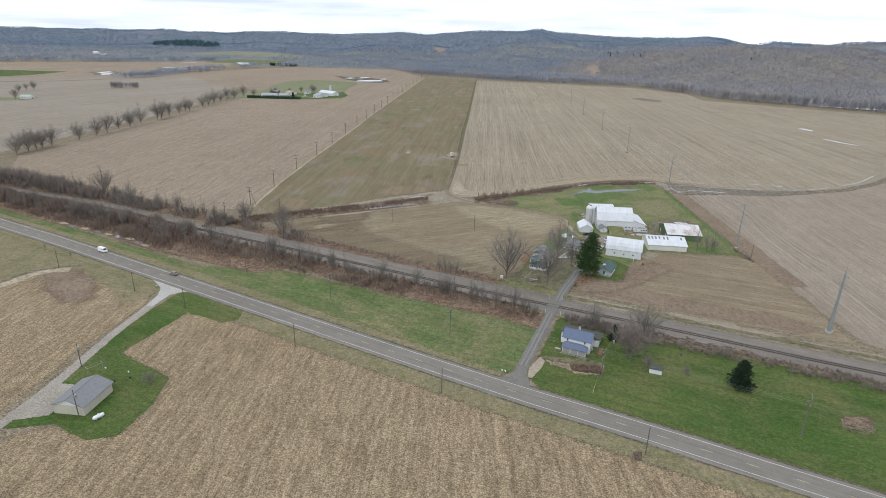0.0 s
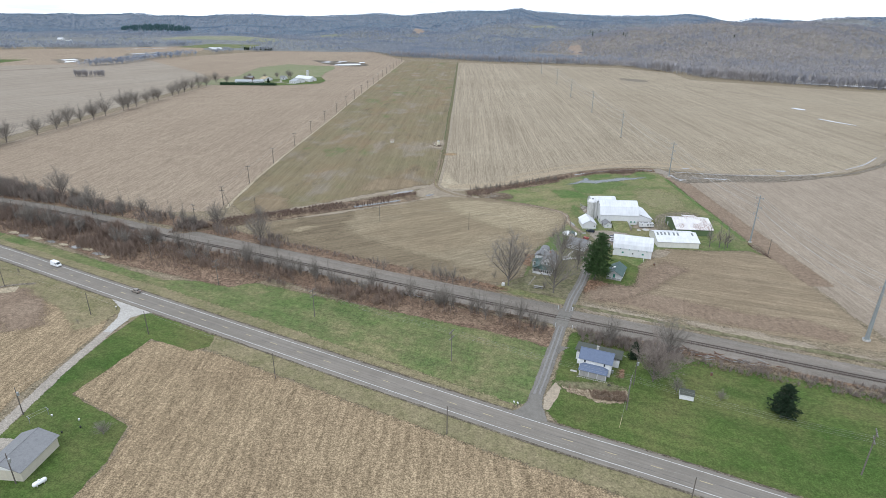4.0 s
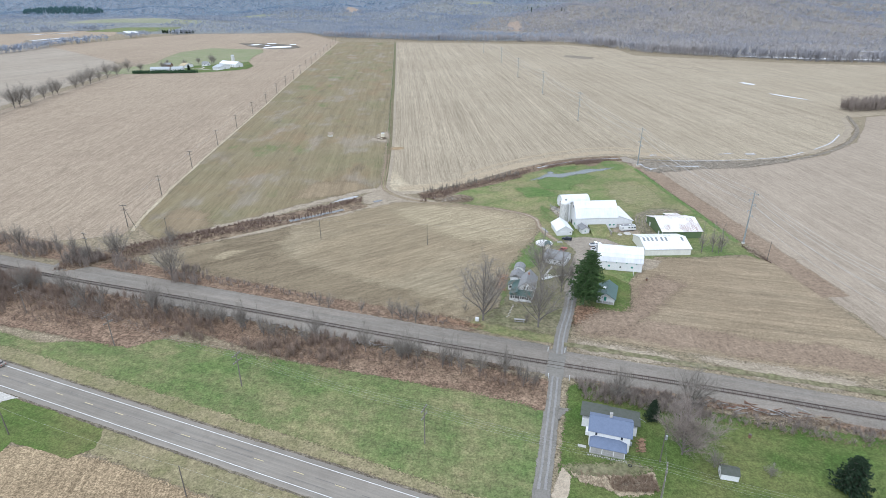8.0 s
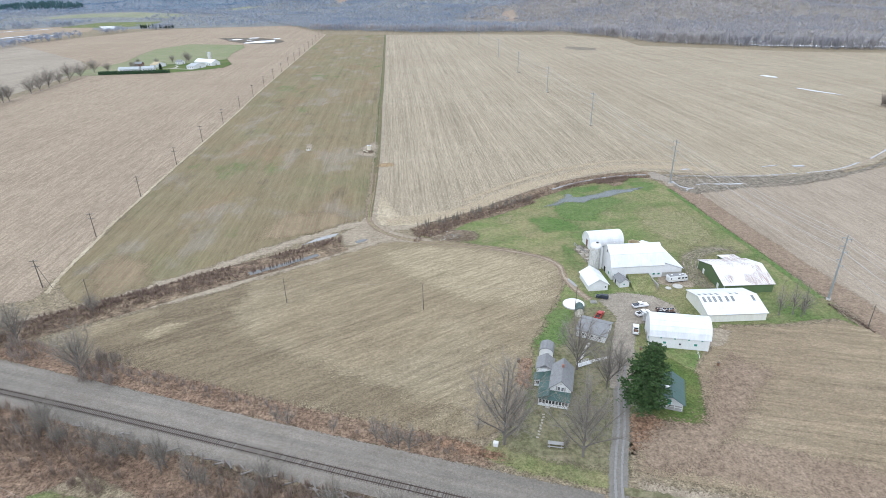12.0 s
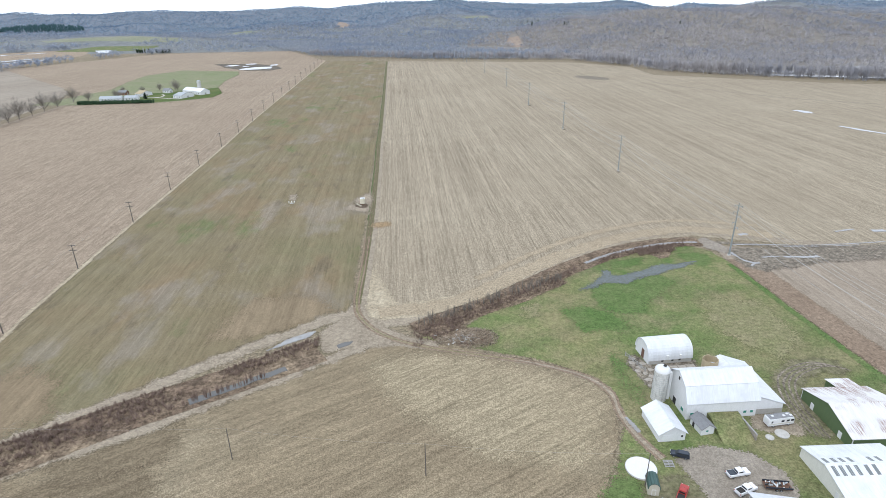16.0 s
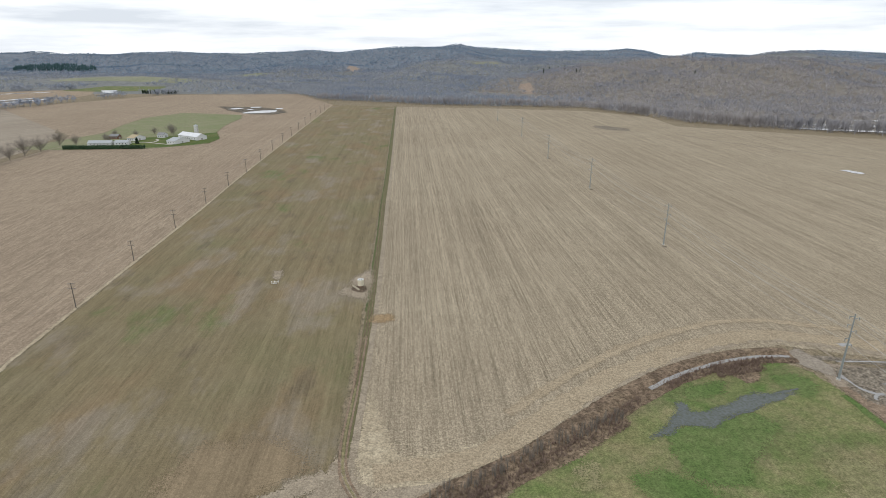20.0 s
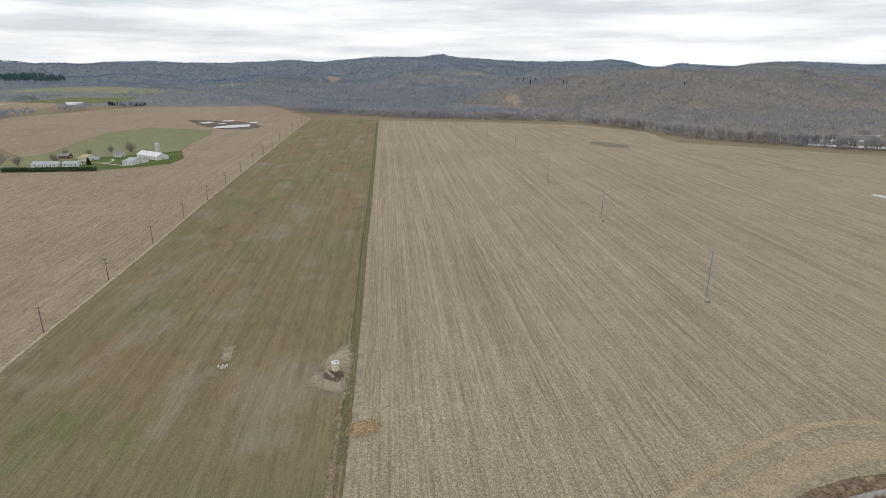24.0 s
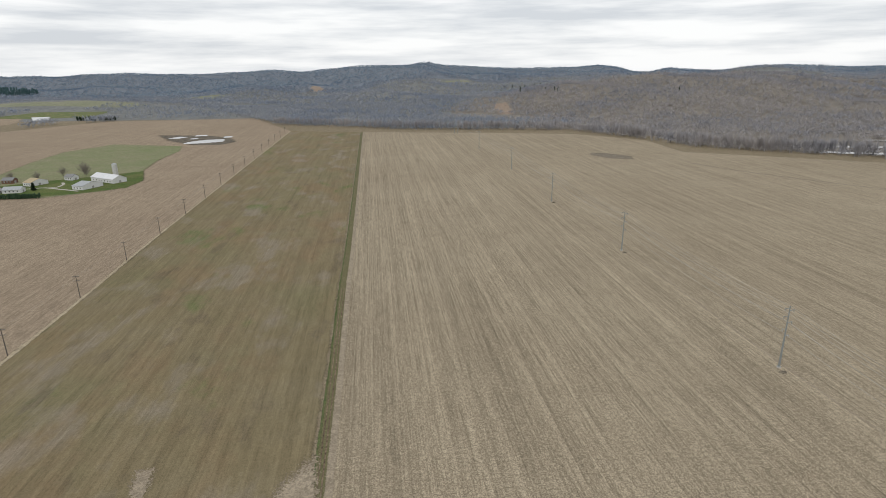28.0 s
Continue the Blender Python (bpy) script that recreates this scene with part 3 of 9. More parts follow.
def ragged(points, step=2.0, wobble=0.5, closed=True, seed=0):
    """The outline with its edges cut into short steps and made uneven."""
    out = []
    EDGE_SIDE.clear()
    k = len(points)
    for i in range(k if closed else k - 1):
        a, b = Vector((*points[i], 0)), Vector((*points[(i + 1) % k], 0))
        cuts = max(1, min(220, int((b - a).length / step)))
        side = Vector((-(b - a).y, (b - a).x, 0)).normalized() if (b - a).length else Vector((0, 0, 0))
        for c in range(cuts):
            p = a.lerp(b, c / cuts)
            d = noise.noise((p.x * 0.11, p.y * 0.11, seed)) * 1.3 + noise.noise((p.x * 0.5, p.y * 0.5, seed + 7))
            out.append(p + side * d * wobble)
            EDGE_SIDE.append(side)
    if not closed:
        out.append(Vector((*points[-1], 0)))
    return out


LAYER = [0]
EDGE_SIDE = []


def frayed_patch(name, points, z, material, label, category, wobble, seed, soft):
    """A sheet of small squares that thins out across its uneven edge."""
    p = np.array(points, float)
    cell = max(0.7, soft * 0.3, math.sqrt((np.ptp(p[:, 0]) + soft) * (np.ptp(p[:, 1]) + soft) / 16000))
    xs = np.arange(p[:, 0].min() - soft, p[:, 0].max() + soft + cell, cell)
    ys = np.arange(p[:, 1].min() - soft, p[:, 1].max() + soft + cell, cell)
    gx, gy = np.meshgrid(xs, ys)
    best = np.full(gx.shape, 1e9)
    inside = np.zeros(gx.shape, bool)
    for (ax, ay), (bx, by) in zip(p, np.roll(p, -1, 0)):
        t = np.clip(((gx - ax) * (bx - ax) + (gy - ay) * (by - ay)) / max(1e-9, (bx - ax) ** 2 + (by - ay) ** 2), 0, 1)
        best = np.minimum(best, np.hypot(gx - ax - t * (bx - ax), gy - ay - t * (by - ay)))
        if ay != by:
            inside ^= ((ay > gy) != (by > gy)) & (gx < (bx - ax) * (gy - ay) / (by - ay) + ax)
    sd = np.where(inside, -best, best) + wobble * 0.6 * np.array([noise.noise((x * 0.2, y * 0.2, seed)) for x, y in zip(gx.ravel(), gy.ravel())]).reshape(gx.shape)
    bare = np.clip(0.5 + sd / soft, 0, 1)
    w = len(xs)
    keep = np.minimum(np.minimum(bare[:-1, :-1], bare[1:, :-1]), np.minimum(bare[:-1, 1:], bare[1:, 1:])) < 0.72
    jj, ii = np.nonzero(keep)
    a = jj * w + ii
    quads = np.stack([a, a + 1, a + w + 1, a + w], 1)
    used, back = np.unique(quads.ravel(), return_inverse=True)
    ob = from_arrays(name, [(x, y, z) for x, y in zip(gx.ravel()[used].tolist(), gy.ravel()[used].tolist())], back.reshape(-1, 4).tolist(), material)
    ob.data.attributes.new("bare", "FLOAT", "POINT").data.foreach_set("value", bare.ravel()[used].astype(np.float32))
    return tagged(ob, label, category, kind="structure")


def patch(name, points, z, material, label, category, wobble=0.5, step=2.0, seed=0, soft=None):
    """A sheet of cover; soft: the width over which its edge thins out."""
    LAYER[0] += 1
    z += 0.0004 * LAYER[0]
    soft = (2.2 if wobble >= 0.5 else 0.6) if soft is None else soft
    if soft >= 2.0 and np.ptp([p[0] for p in points]) * np.ptp([p[1] for p in points]) < 90000:
        return frayed_patch(name, points, z, material, label, category, wobble, seed, soft)
    bm = bmesh.new()
    bare = bm.verts.layers.float.new("bare")
    line = ragged(points, step, wobble, True, seed)
    turn = sum(a[0] * b[1] - b[0] * a[1] for a, b in zip(points, points[1:] + points[:1]))
    out = -0.5 * soft if turn > 0 else 0.5 * soft
    sides = list(EDGE_SIDE)
    k = len(line)
    sides = [(sides[i - 1] + sides[i] + sides[(i + 1) % k]).normalized() if (sides[i - 1] + sides[i] + sides[(i + 1) % k]).length > 0.1 else sides[i] for i in range(k)]
    vs = [bm.verts.new((p.x - s.x * out, p.y - s.y * out, z)) for p, s in zip(line, sides)]
    f = bm.faces.new(vs)
    if soft:
        ring = [bm.verts.new((p.x + s.x * out, p.y + s.y * out, z - 0.0001)) for p, s in zip(line, sides)]
        for v in ring:
            v[bare] = 1.0
        f.normal_update()
        for i in range(k):
            j = (i + 1) % k
            q = bm.faces.new((vs[i], vs[j], ring[j], ring[i]))
            q.normal_update()
            if q.normal.z < 0:
                q.normal_flip()
    if f.normal.z < 0:
        f.normal_flip()
    f.normal_update()
    if f.normal.z < 0:
        f.normal_flip()
    bmesh.ops.triangulate(bm, faces=bm.faces[:])
    ob = part(name, bm, material)
    return tagged(ob, label, category, kind="structure")


def smooth_line(points, step=3.0):
    """A soft curve through the points."""
    p = [Vector((*q, 0)) for q in points]
    p = [p[0] * 2 - p[1]] + p + [p[-1] * 2 - p[-2]]
    out = []
    for i in range(1, len(p) - 2):
        k = max(1, int((p[i + 1] - p[i]).length / step))
        for c in range(k):
            t = c / k
            a, b, d, e = p[i - 1], p[i], p[i + 1], p[i + 2]
            out.append(0.5 * ((2 * b) + (d - a) * t + (2 * a - 5 * b + 4 * d - e) * t * t + (3 * b - a - 3 * d + e) * t ** 3))
    out.append(p[-2])
    return out


def sides_of(line):
    out = []
    for i, p in enumerate(line):
        d = (line[min(i + 1, len(line) - 1)] - line[max(i - 1, 0)]).normalized()
        out.append(Vector((-d.y, d.x, 0)))
    return out


def ribbon_bm(line, profile, uneven=0.0, seed=0, soft=False):
    """A strip along the line; profile: rows of (offset to the left, height); soft: its two edges thin out."""
    bm = bmesh.new()
    bare = bm.verts.layers.float.new("bare") if soft else None
    rows = []
    for i, (p, s) in enumerate(zip(line, sides_of(line))):
        u = [0.0] * len(profile)
        if uneven:
            u[0] = uneven * noise.noise((p.x * 0.3, p.y * 0.3, seed))
            u[-1] = uneven * noise.noise((p.x * 0.3, p.y * 0.3, seed + 9))
        rows.append([bm.verts.new((p.x + s.x * (o + w), p.y + s.y * (o + w), z)) for (o, z), w in zip(profile, u)])
        if soft:
            rows[-1][0][bare] = rows[-1][-1][bare] = 1.0
    for a, b in zip(rows, rows[1:]):
        for i in range(len(profile) - 1):
            bm.faces.new((a[i], a[i + 1], b[i + 1], b[i]))
    bmesh.ops.recalc_face_normals(bm, faces=bm.faces[:])
    if sum(f.normal.z for f in bm.faces) < 0:
        bmesh.ops.reverse_faces(bm, faces=bm.faces[:])
    return bm


def strip(name, points, profile, material, label, category, uneven=0.0, step=3.0, seed=0, soft=None):
    LAYER[0] += 1
    profile = [(o, z + 0.0004 * LAYER[0]) for o, z in profile]
    soft = (min(1.6, 0.3 * abs(profile[0][0] - profile[-1][0])) if uneven else 0.0) if soft is None else soft
    if soft:
        (a, za), (b, zb) = profile[0], profile[-1]
        s = 1 if a > b else -1
        profile = [(a + s * soft * 0.5, za - 0.0001), (a - s * soft * 0.5, za)] + profile[1:-1] + [(b + s * soft * 0.5, zb), (b - s * soft * 0.5, zb - 0.0001)]
        if len(profile) > 4:
            profile[1], profile[-2] = (a, za), (b, zb)
    return tagged(part(name, ribbon_bm(smooth_line(points, step), profile, uneven, seed, bool(soft)), material), label, category, kind="structure")


# ---- ground: one sheet, flat on the valley floor, rising to wooded hills ----
def ease(a, b, x):
    t = np.clip((x - a) / (b - a), 0, 1)
    return t * t * (3 - 2 * t)


FOOT_X = [-5000, -1500, -900, -600, -420, -223, -14, 235, 300, 330, 484, 700, 1200, 5000]
FOOT_Y = [2700, 2400, 2300, 2050, 1800, 1440, 1340, 1290, 1180, 1090, 975, 900, 800, 700]
# skyline: bearing (sideways per metre ahead) and height of the far ridge
SKY_B = [-1.6, -0.73, -0.67, -0.62, -0.54, -0.48, -0.37, -0.28, -0.21, -0.165, -0.08, 0.005, 0.035, 0.065, 0.14, 0.21, 0.28, 0.315, 0.345, 0.375, 0.40, 0.43, 0.52, 0.59, 0.64, 0.75, 1.6]
SKY_H = [70, 72, 82, 68, 70, 80, 76, 78, 92, 84, 106, 112, 126, 108, 96, 90, 92, 104, 96, 74, 68, 84, 74, 96, 98, 88, 84]


def hill(x, y):
    x, y = np.asarray(x, float), np.asarray(y, float)
    foot = np.interp(x, FOOT_X, FOOT_Y)
    d = y - foot
    bear = x / np.maximum(y - 333, 50)
    ridge = np.interp(bear, SKY_B, SKY_H) - 9
    far = ease(foot + 350, np.minimum(foot + 1900, 3450), y) * ridge * (1 - 0.5 * ease(3900, 4700, y))
    far = far * (1 - 0.34 * (0.5 + 0.5 * np.sin(x / 148 + y / 260)) * (1 - ease(2900, 3400, y)))
    # nearer rounded spur on the east side
    spur = 66 * np.exp(-((x - 620) / 430) ** 2 - ((y - 1830) / 330) ** 2) + 60 * np.exp(-((x - 1350) / 420) ** 2 - ((y - 1750) / 360) ** 2)
    mid = 34 * np.exp(-((x - 60) / 260) ** 2 - ((y - 2350) / 260) ** 2) + 36 * np.exp(-((x + 420) / 300) ** 2 - ((y - 2650) / 240) ** 2) + 24 * np.exp(-((x + 1200) / 350) ** 2 - ((y - 2900) / 200) ** 2)
    lumps = 9 * np.sin(x / 91 + 1.3 * np.sin(y / 170)) * np.sin(y / 123 + 0.7) + 5 * np.sin(x / 37 + y / 61) + 2.2 * np.sin(x / 17.3 + 2) * np.sin(y / 43.0)
    h = np.maximum(far, (spur + mid) * ease(120, 480, d))
    h = np.maximum(h + lumps * ease(250, 700, d) * (0.35 + 0.65 * (1 - ease(2400, 3200, y))), 0.0) * ease(150, 450, d)
    # evergreen knoll and cleared slopes in the side valley
    return np.maximum(h, 26 * np.exp(-((x + 1500) / 270) ** 2 - ((y - 2720) / 150) ** 2) + 17 * np.exp(-((x + 930) / 230) ** 2 - ((y - 2080) / 150) ** 2) - 1.5)


# open slopes in the woods: middle and half widths
CLEARINGS = [(-798, 2024, 120, 60), (-960, 1995, 110, 45), (-683, 2430, 95, 55), (-310, 2515, 30, 45), (197, 1645, 17, 48), (168, 2425, 55, 22), (-1230, 2120, 120, 40)]


def build_ground():
    xs = np.concatenate([np.linspace(-5200, -2600, 26), np.linspace(-2560, 2560, 171), np.linspace(2600, 5200, 26)])
    ys = np.concatenate([np.linspace(-1500, 700, 12), np.linspace(780, 3900, 125), np.linspace(3950, 5300, 18)])
    gx, gy = np.meshgrid(xs, ys)
    gz = hill(gx, gy)
    verts = np.stack([gx.ravel(), gy.ravel(), gz.ravel()], 1)
    w = len(xs)
    faces, kinds = [], []
    foot = np.interp(xs, FOOT_X, FOOT_Y)
    for j in range(len(ys) - 1):
        for i in range(w - 1):
            a = j * w + i
            faces.append((a, a + 1, a + w + 1, a + w))
            d = ys[j] - foot[i]
            open_at = [k for k, (cx, cy, rx, ry) in enumerate(CLEARINGS) if ((xs[i] + 15 - cx) / rx) ** 2 + ((ys[j] + 12 - cy) / ry) ** 2 < 1]
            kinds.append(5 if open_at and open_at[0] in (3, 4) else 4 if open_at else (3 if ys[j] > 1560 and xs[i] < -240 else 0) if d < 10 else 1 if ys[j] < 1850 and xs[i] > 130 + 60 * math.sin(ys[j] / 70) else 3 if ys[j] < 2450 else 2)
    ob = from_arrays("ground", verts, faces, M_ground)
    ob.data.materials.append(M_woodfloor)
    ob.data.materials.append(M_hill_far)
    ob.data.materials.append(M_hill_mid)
    ob.data.materials.append(M_open_slope)
    ob.data.materials.append(M_scar)
    ob.data.polygons.foreach_set("material_index", kinds)
    ob.data.polygons.foreach_set("use_smooth", [True] * len(faces))
    return tagged(ob, "flat valley floor rising to wooded hills", "ground", kind="structure")


build_ground()

# ---- fields and grass ----
DIV = [(-20.7, 437.6), (-25.0, 515.4), (-33.1, 673.3), (-70.5, 1310)]
patch("field_stubble", [(-13, 426), (6, 430), (20, 438), (42, 458), (62, 475), (88, 489), (110, 494), (140, 484), (180, 476), (228, 496), (262, 522), (292, 558), (312, 598), (700, 700), (640, 905), (484, 945), (357, 1022), (300, 1056), (303, 1166), (235, 1243), (114, 1278), (-14, 1303), (-69, 1310), (-33, 673), (-24, 515), (-18, 438)],
      0.03, M_stubble, "pale tan harvested corn stubble in long rows", "field", 0.8, 3)
patch("field_wheat", [(-23.3, 437), (-27, 515.4), (-35.8, 673), (-73.3, 1308), (-181, 1345), (-149, 800), (-139.2, 664), (-129.3, 510), (-127.4, 476), (-123.2, 428), (-119.2, 392), (-112, 383), (-102.5, 374.5), (-93, 382), (-79, 394.5), (-71.5, 400.5), (-59.5, 412), (-45, 424)],
      0.035, M_wheat, "thin green winter wheat strip on brown soil", "field", 0.5, 3)
patch("field_west", [(-120, 380), (-124.6, 428), (-128.8, 476), (-130.8, 510), (-140.6, 664), (-150.4, 800), (-182.4, 1345), (-300, 1600), (-560, 1560), (-690, 1260), (-400, 960), (-365, 860), (-350, 640), (-340, 520), (-335, 470), (-300, 425), (-240, 400), (-150, 372)],
      0.03, M_stubble_w, "brown harvested bean stubble field", "field", 0.8, 4)
patch("field_northwest", [(-356, 470), (-362, 640), (-378, 860), (-410, 955), (-560, 1180), (-700, 1260), (-900, 1330), (-1300, 1200), (-1500, 600), (-900, 420)],
      0.022, M_stubble_nw, "grey-brown harvested field beyond the tree row", "field", 1.5, 6)
patch("field_by_railway", [(-97, 362), (-77, 374), (-65, 380.5), (-53, 389), (-40, 398), (-25, 409), (-13, 417), (5, 417), (17, 412), (33, 406), (44, 398), (46, 390), (44.5, 381), (38, 366), (30, 351), (26, 339), (22, 322), (14, 315.5), (-4, 317), (-30, 326), (-60, 337), (-86, 347)],
      0.03, M_tri, "tan harvested field between the brook and railway", "field", 0.6, 2)
patch("field_tone", [(-4, 388), (14, 372), (34, 370), (43, 384), (43, 394), (32, 403), (16, 409), (-2, 413), (-16, 408)],
      0.034, M_tri_pale, "paler straw-covered part of the harvested field", "field", 3, 2, soft=14)
patch("field_tone", [(-92, 354), (-70, 343), (-36, 330), (-8, 322), (10, 322), (-10, 334), (-44, 352), (-60, 374), (-76, 370)],
      0.034, M_tri_dark, "darker damp part of the harvested field", "field", 3, 2, soft=14)
patch("field_south", [(-300, 320), (-215, 322.5), (-172, 306), (-117, 283), (-108, 277), (-104, 268), (-104, 240), (-102, 200), (-103, 40), (-500, 40), (-500, 300)],
      0.03, M_south, "tan corn stubble west of the gravel lane", "field", 0.6, 2.5)
patch("field_south", [(-69.5, 262), (-62, 259.5), (14, 229), (46, 217.5), (95, 200), (160, 178), (200, 60), (-96, 60), (-96, 196), (-88, 206), (-69, 204.5), (-67.5, 218), (-70, 229.5), (-91.5, 239.5), (-88, 264.5), (-78, 265)],
      0.03, M_south, "tan corn stubble south of the road", "field", 0.5, 2)
patch("field_farm", [(46.5, 321), (62.8, 317), (67.6, 336), (75, 344.5), (83, 354.5), (98, 353.8), (117, 355.5), (123, 351), (127, 303), (128, 281), (90, 290), (60, 299.5), (43, 305)],
      0.035, M_tilled, "brown tilled field beside the farmyard", "field", 0.5, 2)
patch("field_east", [(112, 484), (140, 478), (179, 470), (229, 491), (270, 523), (303, 564), (330, 600), (700, 690), (900, 300), (500, 180), (250, 232), (131, 282), (128, 303), (125, 352), (122, 394), (115, 448)],
      0.03, M_east, "wide brown harvested field under the power line", "field", 0.6, 3)
patch("grass_farmyard", [(-2, 421), (11, 424), (21, 437), (45, 456), (58, 470), (88, 483), (104, 484.4), (109.4, 478.4), (112.4, 466), (114.0, 446), (115.4, 424), (117.4, 405), (118.4, 386), (119.4, 371), (120, 362), (120, 353), (122, 350.5), (116, 357.4), (98, 355), (83, 355.8), (74, 346), (67, 336), (62.5, 317.4), (46.8, 320), (38.4, 300.4), (20, 306.4), (12, 310.2), (15, 314.5), (23, 321), (27, 338), (31, 350.5), (39, 365.5), (45.5, 381), (47, 390), (44.5, 399.5), (33, 407.5), (17, 413.5)],
      0.045, M_pasture, "mown and worn grass round the farm buildings", "grass", 0.6, 1.5)
patch("yard_worn", [(16, 313.5), (28, 308), (40.5, 304.5), (45, 318), (49, 331), (55, 347), (57, 356), (54, 366), (48, 366), (40, 362), (33, 350), (28.5, 338), (24, 322)],
      0.052, M_yard_worn, "worn brownish grass round the farmhouse", "grass", 0.9, 1.2, soft=4.0)
patch("reddish_soil", [(47, 305.5), (60, 301.5), (90, 292.5), (116, 286), (120, 291), (112, 299), (95, 301), (78, 308), (66, 313), (58, 311), (50, 311)],
      0.055, M_redsoil, "reddish bare soil along the tilled field", "field", 2.5, 1.5, soft=6.0)
patch("lawn_cabin", [(51.5, 319.3), (58, 317.3), (62.4, 318), (64.8, 326), (67.2, 334.6), (63, 341), (57, 343.5), (53.5, 338), (52, 328)],
      0.056, M_lawn, "bright green lawn round the cabin", "lawn", 0.5, 1.2)
for pts in ([(41, 303), (52, 300), (64, 296.5), (70, 291), (60, 291), (42, 297)], [(70, 296), (92, 289.5), (108, 283), (100, 279.5), (84, 284.5)], [(108, 281.5), (132, 276), (150, 268), (140, 267), (118, 275)], [(150, 269), (182, 260), (180, 256), (160, 262)]):
    patch("straw_edge", pts, 0.06, M_dirt, "pale dead straw beside the railway", "grass", 2.6, 1.2, soft=5.0)
patch("grass_meadow", [(-240, 360), (-180, 334), (-105, 304), (-70, 305), (-30, 293), (30.2, 277.6), (26.2, 262), (21.6, 248.2), (18.5, 246.3), (-13, 260.5), (-89, 291), (-176, 326), (-240, 352)],
      0.03, M_meadow, "rough green meadow between road and railway", "grass", 0.8, 2)
patch("grass_verge", [(-240, 338), (-214, 323.8), (-172, 307), (-64.6, 261), (14, 229), (46, 217.7), (110, 195), (170, 172), (170, 182), (93, 212), (46, 230), (14, 241), (-65, 273), (-175, 318), (-240, 344)],
      0.025, M_verge, "dry tan verge grass along the road", "grass", 0.6, 2)
patch("lawn_house", [(25.5, 246.5), (28.2, 241), (57, 230), (93, 217), (170, 186), (250, 160), (260, 215), (123, 257), (90, 266.5), (66, 273), (52, 279), (41, 284.5), (36.2, 283.4), (32.2, 270), (28.4, 256)],
      0.045, M_lawn, "bright green mown lawn round the house", "lawn", 0.5, 1.5)
patch("lawn_garage", [(-97.5, 281.2), (-91, 278.5), (-69.6, 270.5), (-68, 264), (-72, 261), (-86.7, 266), (-91.5, 239.1), (-70.6, 229.3), (-68.2, 218), (-69, 206.2), (-75, 203.5), (-86, 207.2), (-97.5, 204), (-97.5, 230), (-100, 248), (-99.5, 266)],
      0.045, M_lawn, "green mown lawn round the block garage", "lawn", 0.35, 1.2)

patch("grass_dry", [(-212, 324.6), (-178, 310.4), (-148, 297.8), (-122.7, 288), (-109, 283.4), (-106, 277.2), (-108.5, 269.7), (-112, 267.9), (-126.6, 281), (-140.2, 286.5), (-151.5, 293), (-159.1, 291.7), (-168, 278.7), (-190, 280), (-230, 300)],
      0.05, M_verge, "dry tan grass corner beside the highway", "grass", 1.0, 2, soft=4.0)

# ---- highway: bed, markings, cracks ----
ROAD = [(-560, 466), (-420, 412), (-222, 336), (-180, 320), (-123, 296.8), (-68.5, 274.6), (14, 241.2), (51, 227.6), (92, 212), (170, 183), (330, 124), (520, 50)]
strip("road", ROAD, [(4.5, 0.02), (3.55, 0.17), (-3.55, 0.17), (-4.5, 0.02)], M_asphalt, "grey worn two-lane asphalt highway", "road", 0.0)
road_line = smooth_line(ROAD, 3.0)


def marking(offset, width, first, last, name, material, label, category, dash=0, gap=0, z=0.20):
    sides = sides_of(road_line)
    run, rows, n = 0.0, [], 0
    acc = [0.0]
    for a, b in zip(road_line, road_line[1:]):
        acc.append(acc[-1] + (b - a).length)

    def at(s):
        i = int(np.clip(np.searchsorted(acc, s) - 1, 0, len(acc) - 2))
        t = (s - acc[i]) / (acc[i + 1] - acc[i])
        return road_line[i].lerp(road_line[i + 1], t) + sides[i].lerp(sides[i + 1], t) * offset
    if not dash:
        line = [at(s) for s in np.arange(first, min(last, acc[-1] - 1), 3.0)]
        return tagged(part(name, ribbon_bm(line, [(width / 2, z), (-width / 2, z)]), material), label, category, kind="structure")
    out = []
    s = first
    while s < min(last, acc[-1] - dash):
        line = [at(s), at(s + dash)]
        out.append(tagged(part(name, ribbon_bm(line, [(width / 2, z), (-width / 2, z)]), material), label, category, "centre dashes of the road", "structure"))
        s += dash + gap
    return out


marking(2.96, 0.12, 5, 1100, "edge_line", M_line_white, "white painted edge line on the highway", "road marking")
marking(-2.96, 0.12, 5, 1100, "edge_line", M_line_white, "white painted edge line on the highway", "road marking")
marking(0, 0.13, 305.9, 820, "centre_dash", M_line_yellow, "faded yellow centre dash on the highway", "road marking", 2.5, 7.1)
for side in (1, -1):
    LAYER[0] += 1
    tagged(part("shoulder", ribbon_bm(road_line, [(side * 4.05, 0.12), (side * 4.4, 0.09), (side * 5.1, 0.07)], 0.45, 5 + side, True), M_shoulder), "dark gravel and dead weeds along the highway", "road", kind="structure")

# ---- railway ----
RAIL = [(-620, 455), (-420, 418), (-269, 386), (-202, 370), (-169.6, 359.6), (-119, 341.6), (-75.5, 327.6), (-33, 313.3), (-6, 304.2), (29, 292.9), (70, 280.8), (95.8, 272.4), (128, 262.4), (260, 223), (520, 147)]
strip("railway_bed", RAIL, [(6.6, 0.05), (3.4, 0.28), (1.7, 0.42), (-1.7, 0.42), (-2.6, 0.3), (-4.0, 0.05)], M_ballast, "grey-brown stone ballast railway bed", "railway", 0.5)


# ---- buildings ----
def thing(name, m, label, category, group=""):
    ob = new(name)
    ob.matrix_world = m
    return tagged(ob, label, category, group)


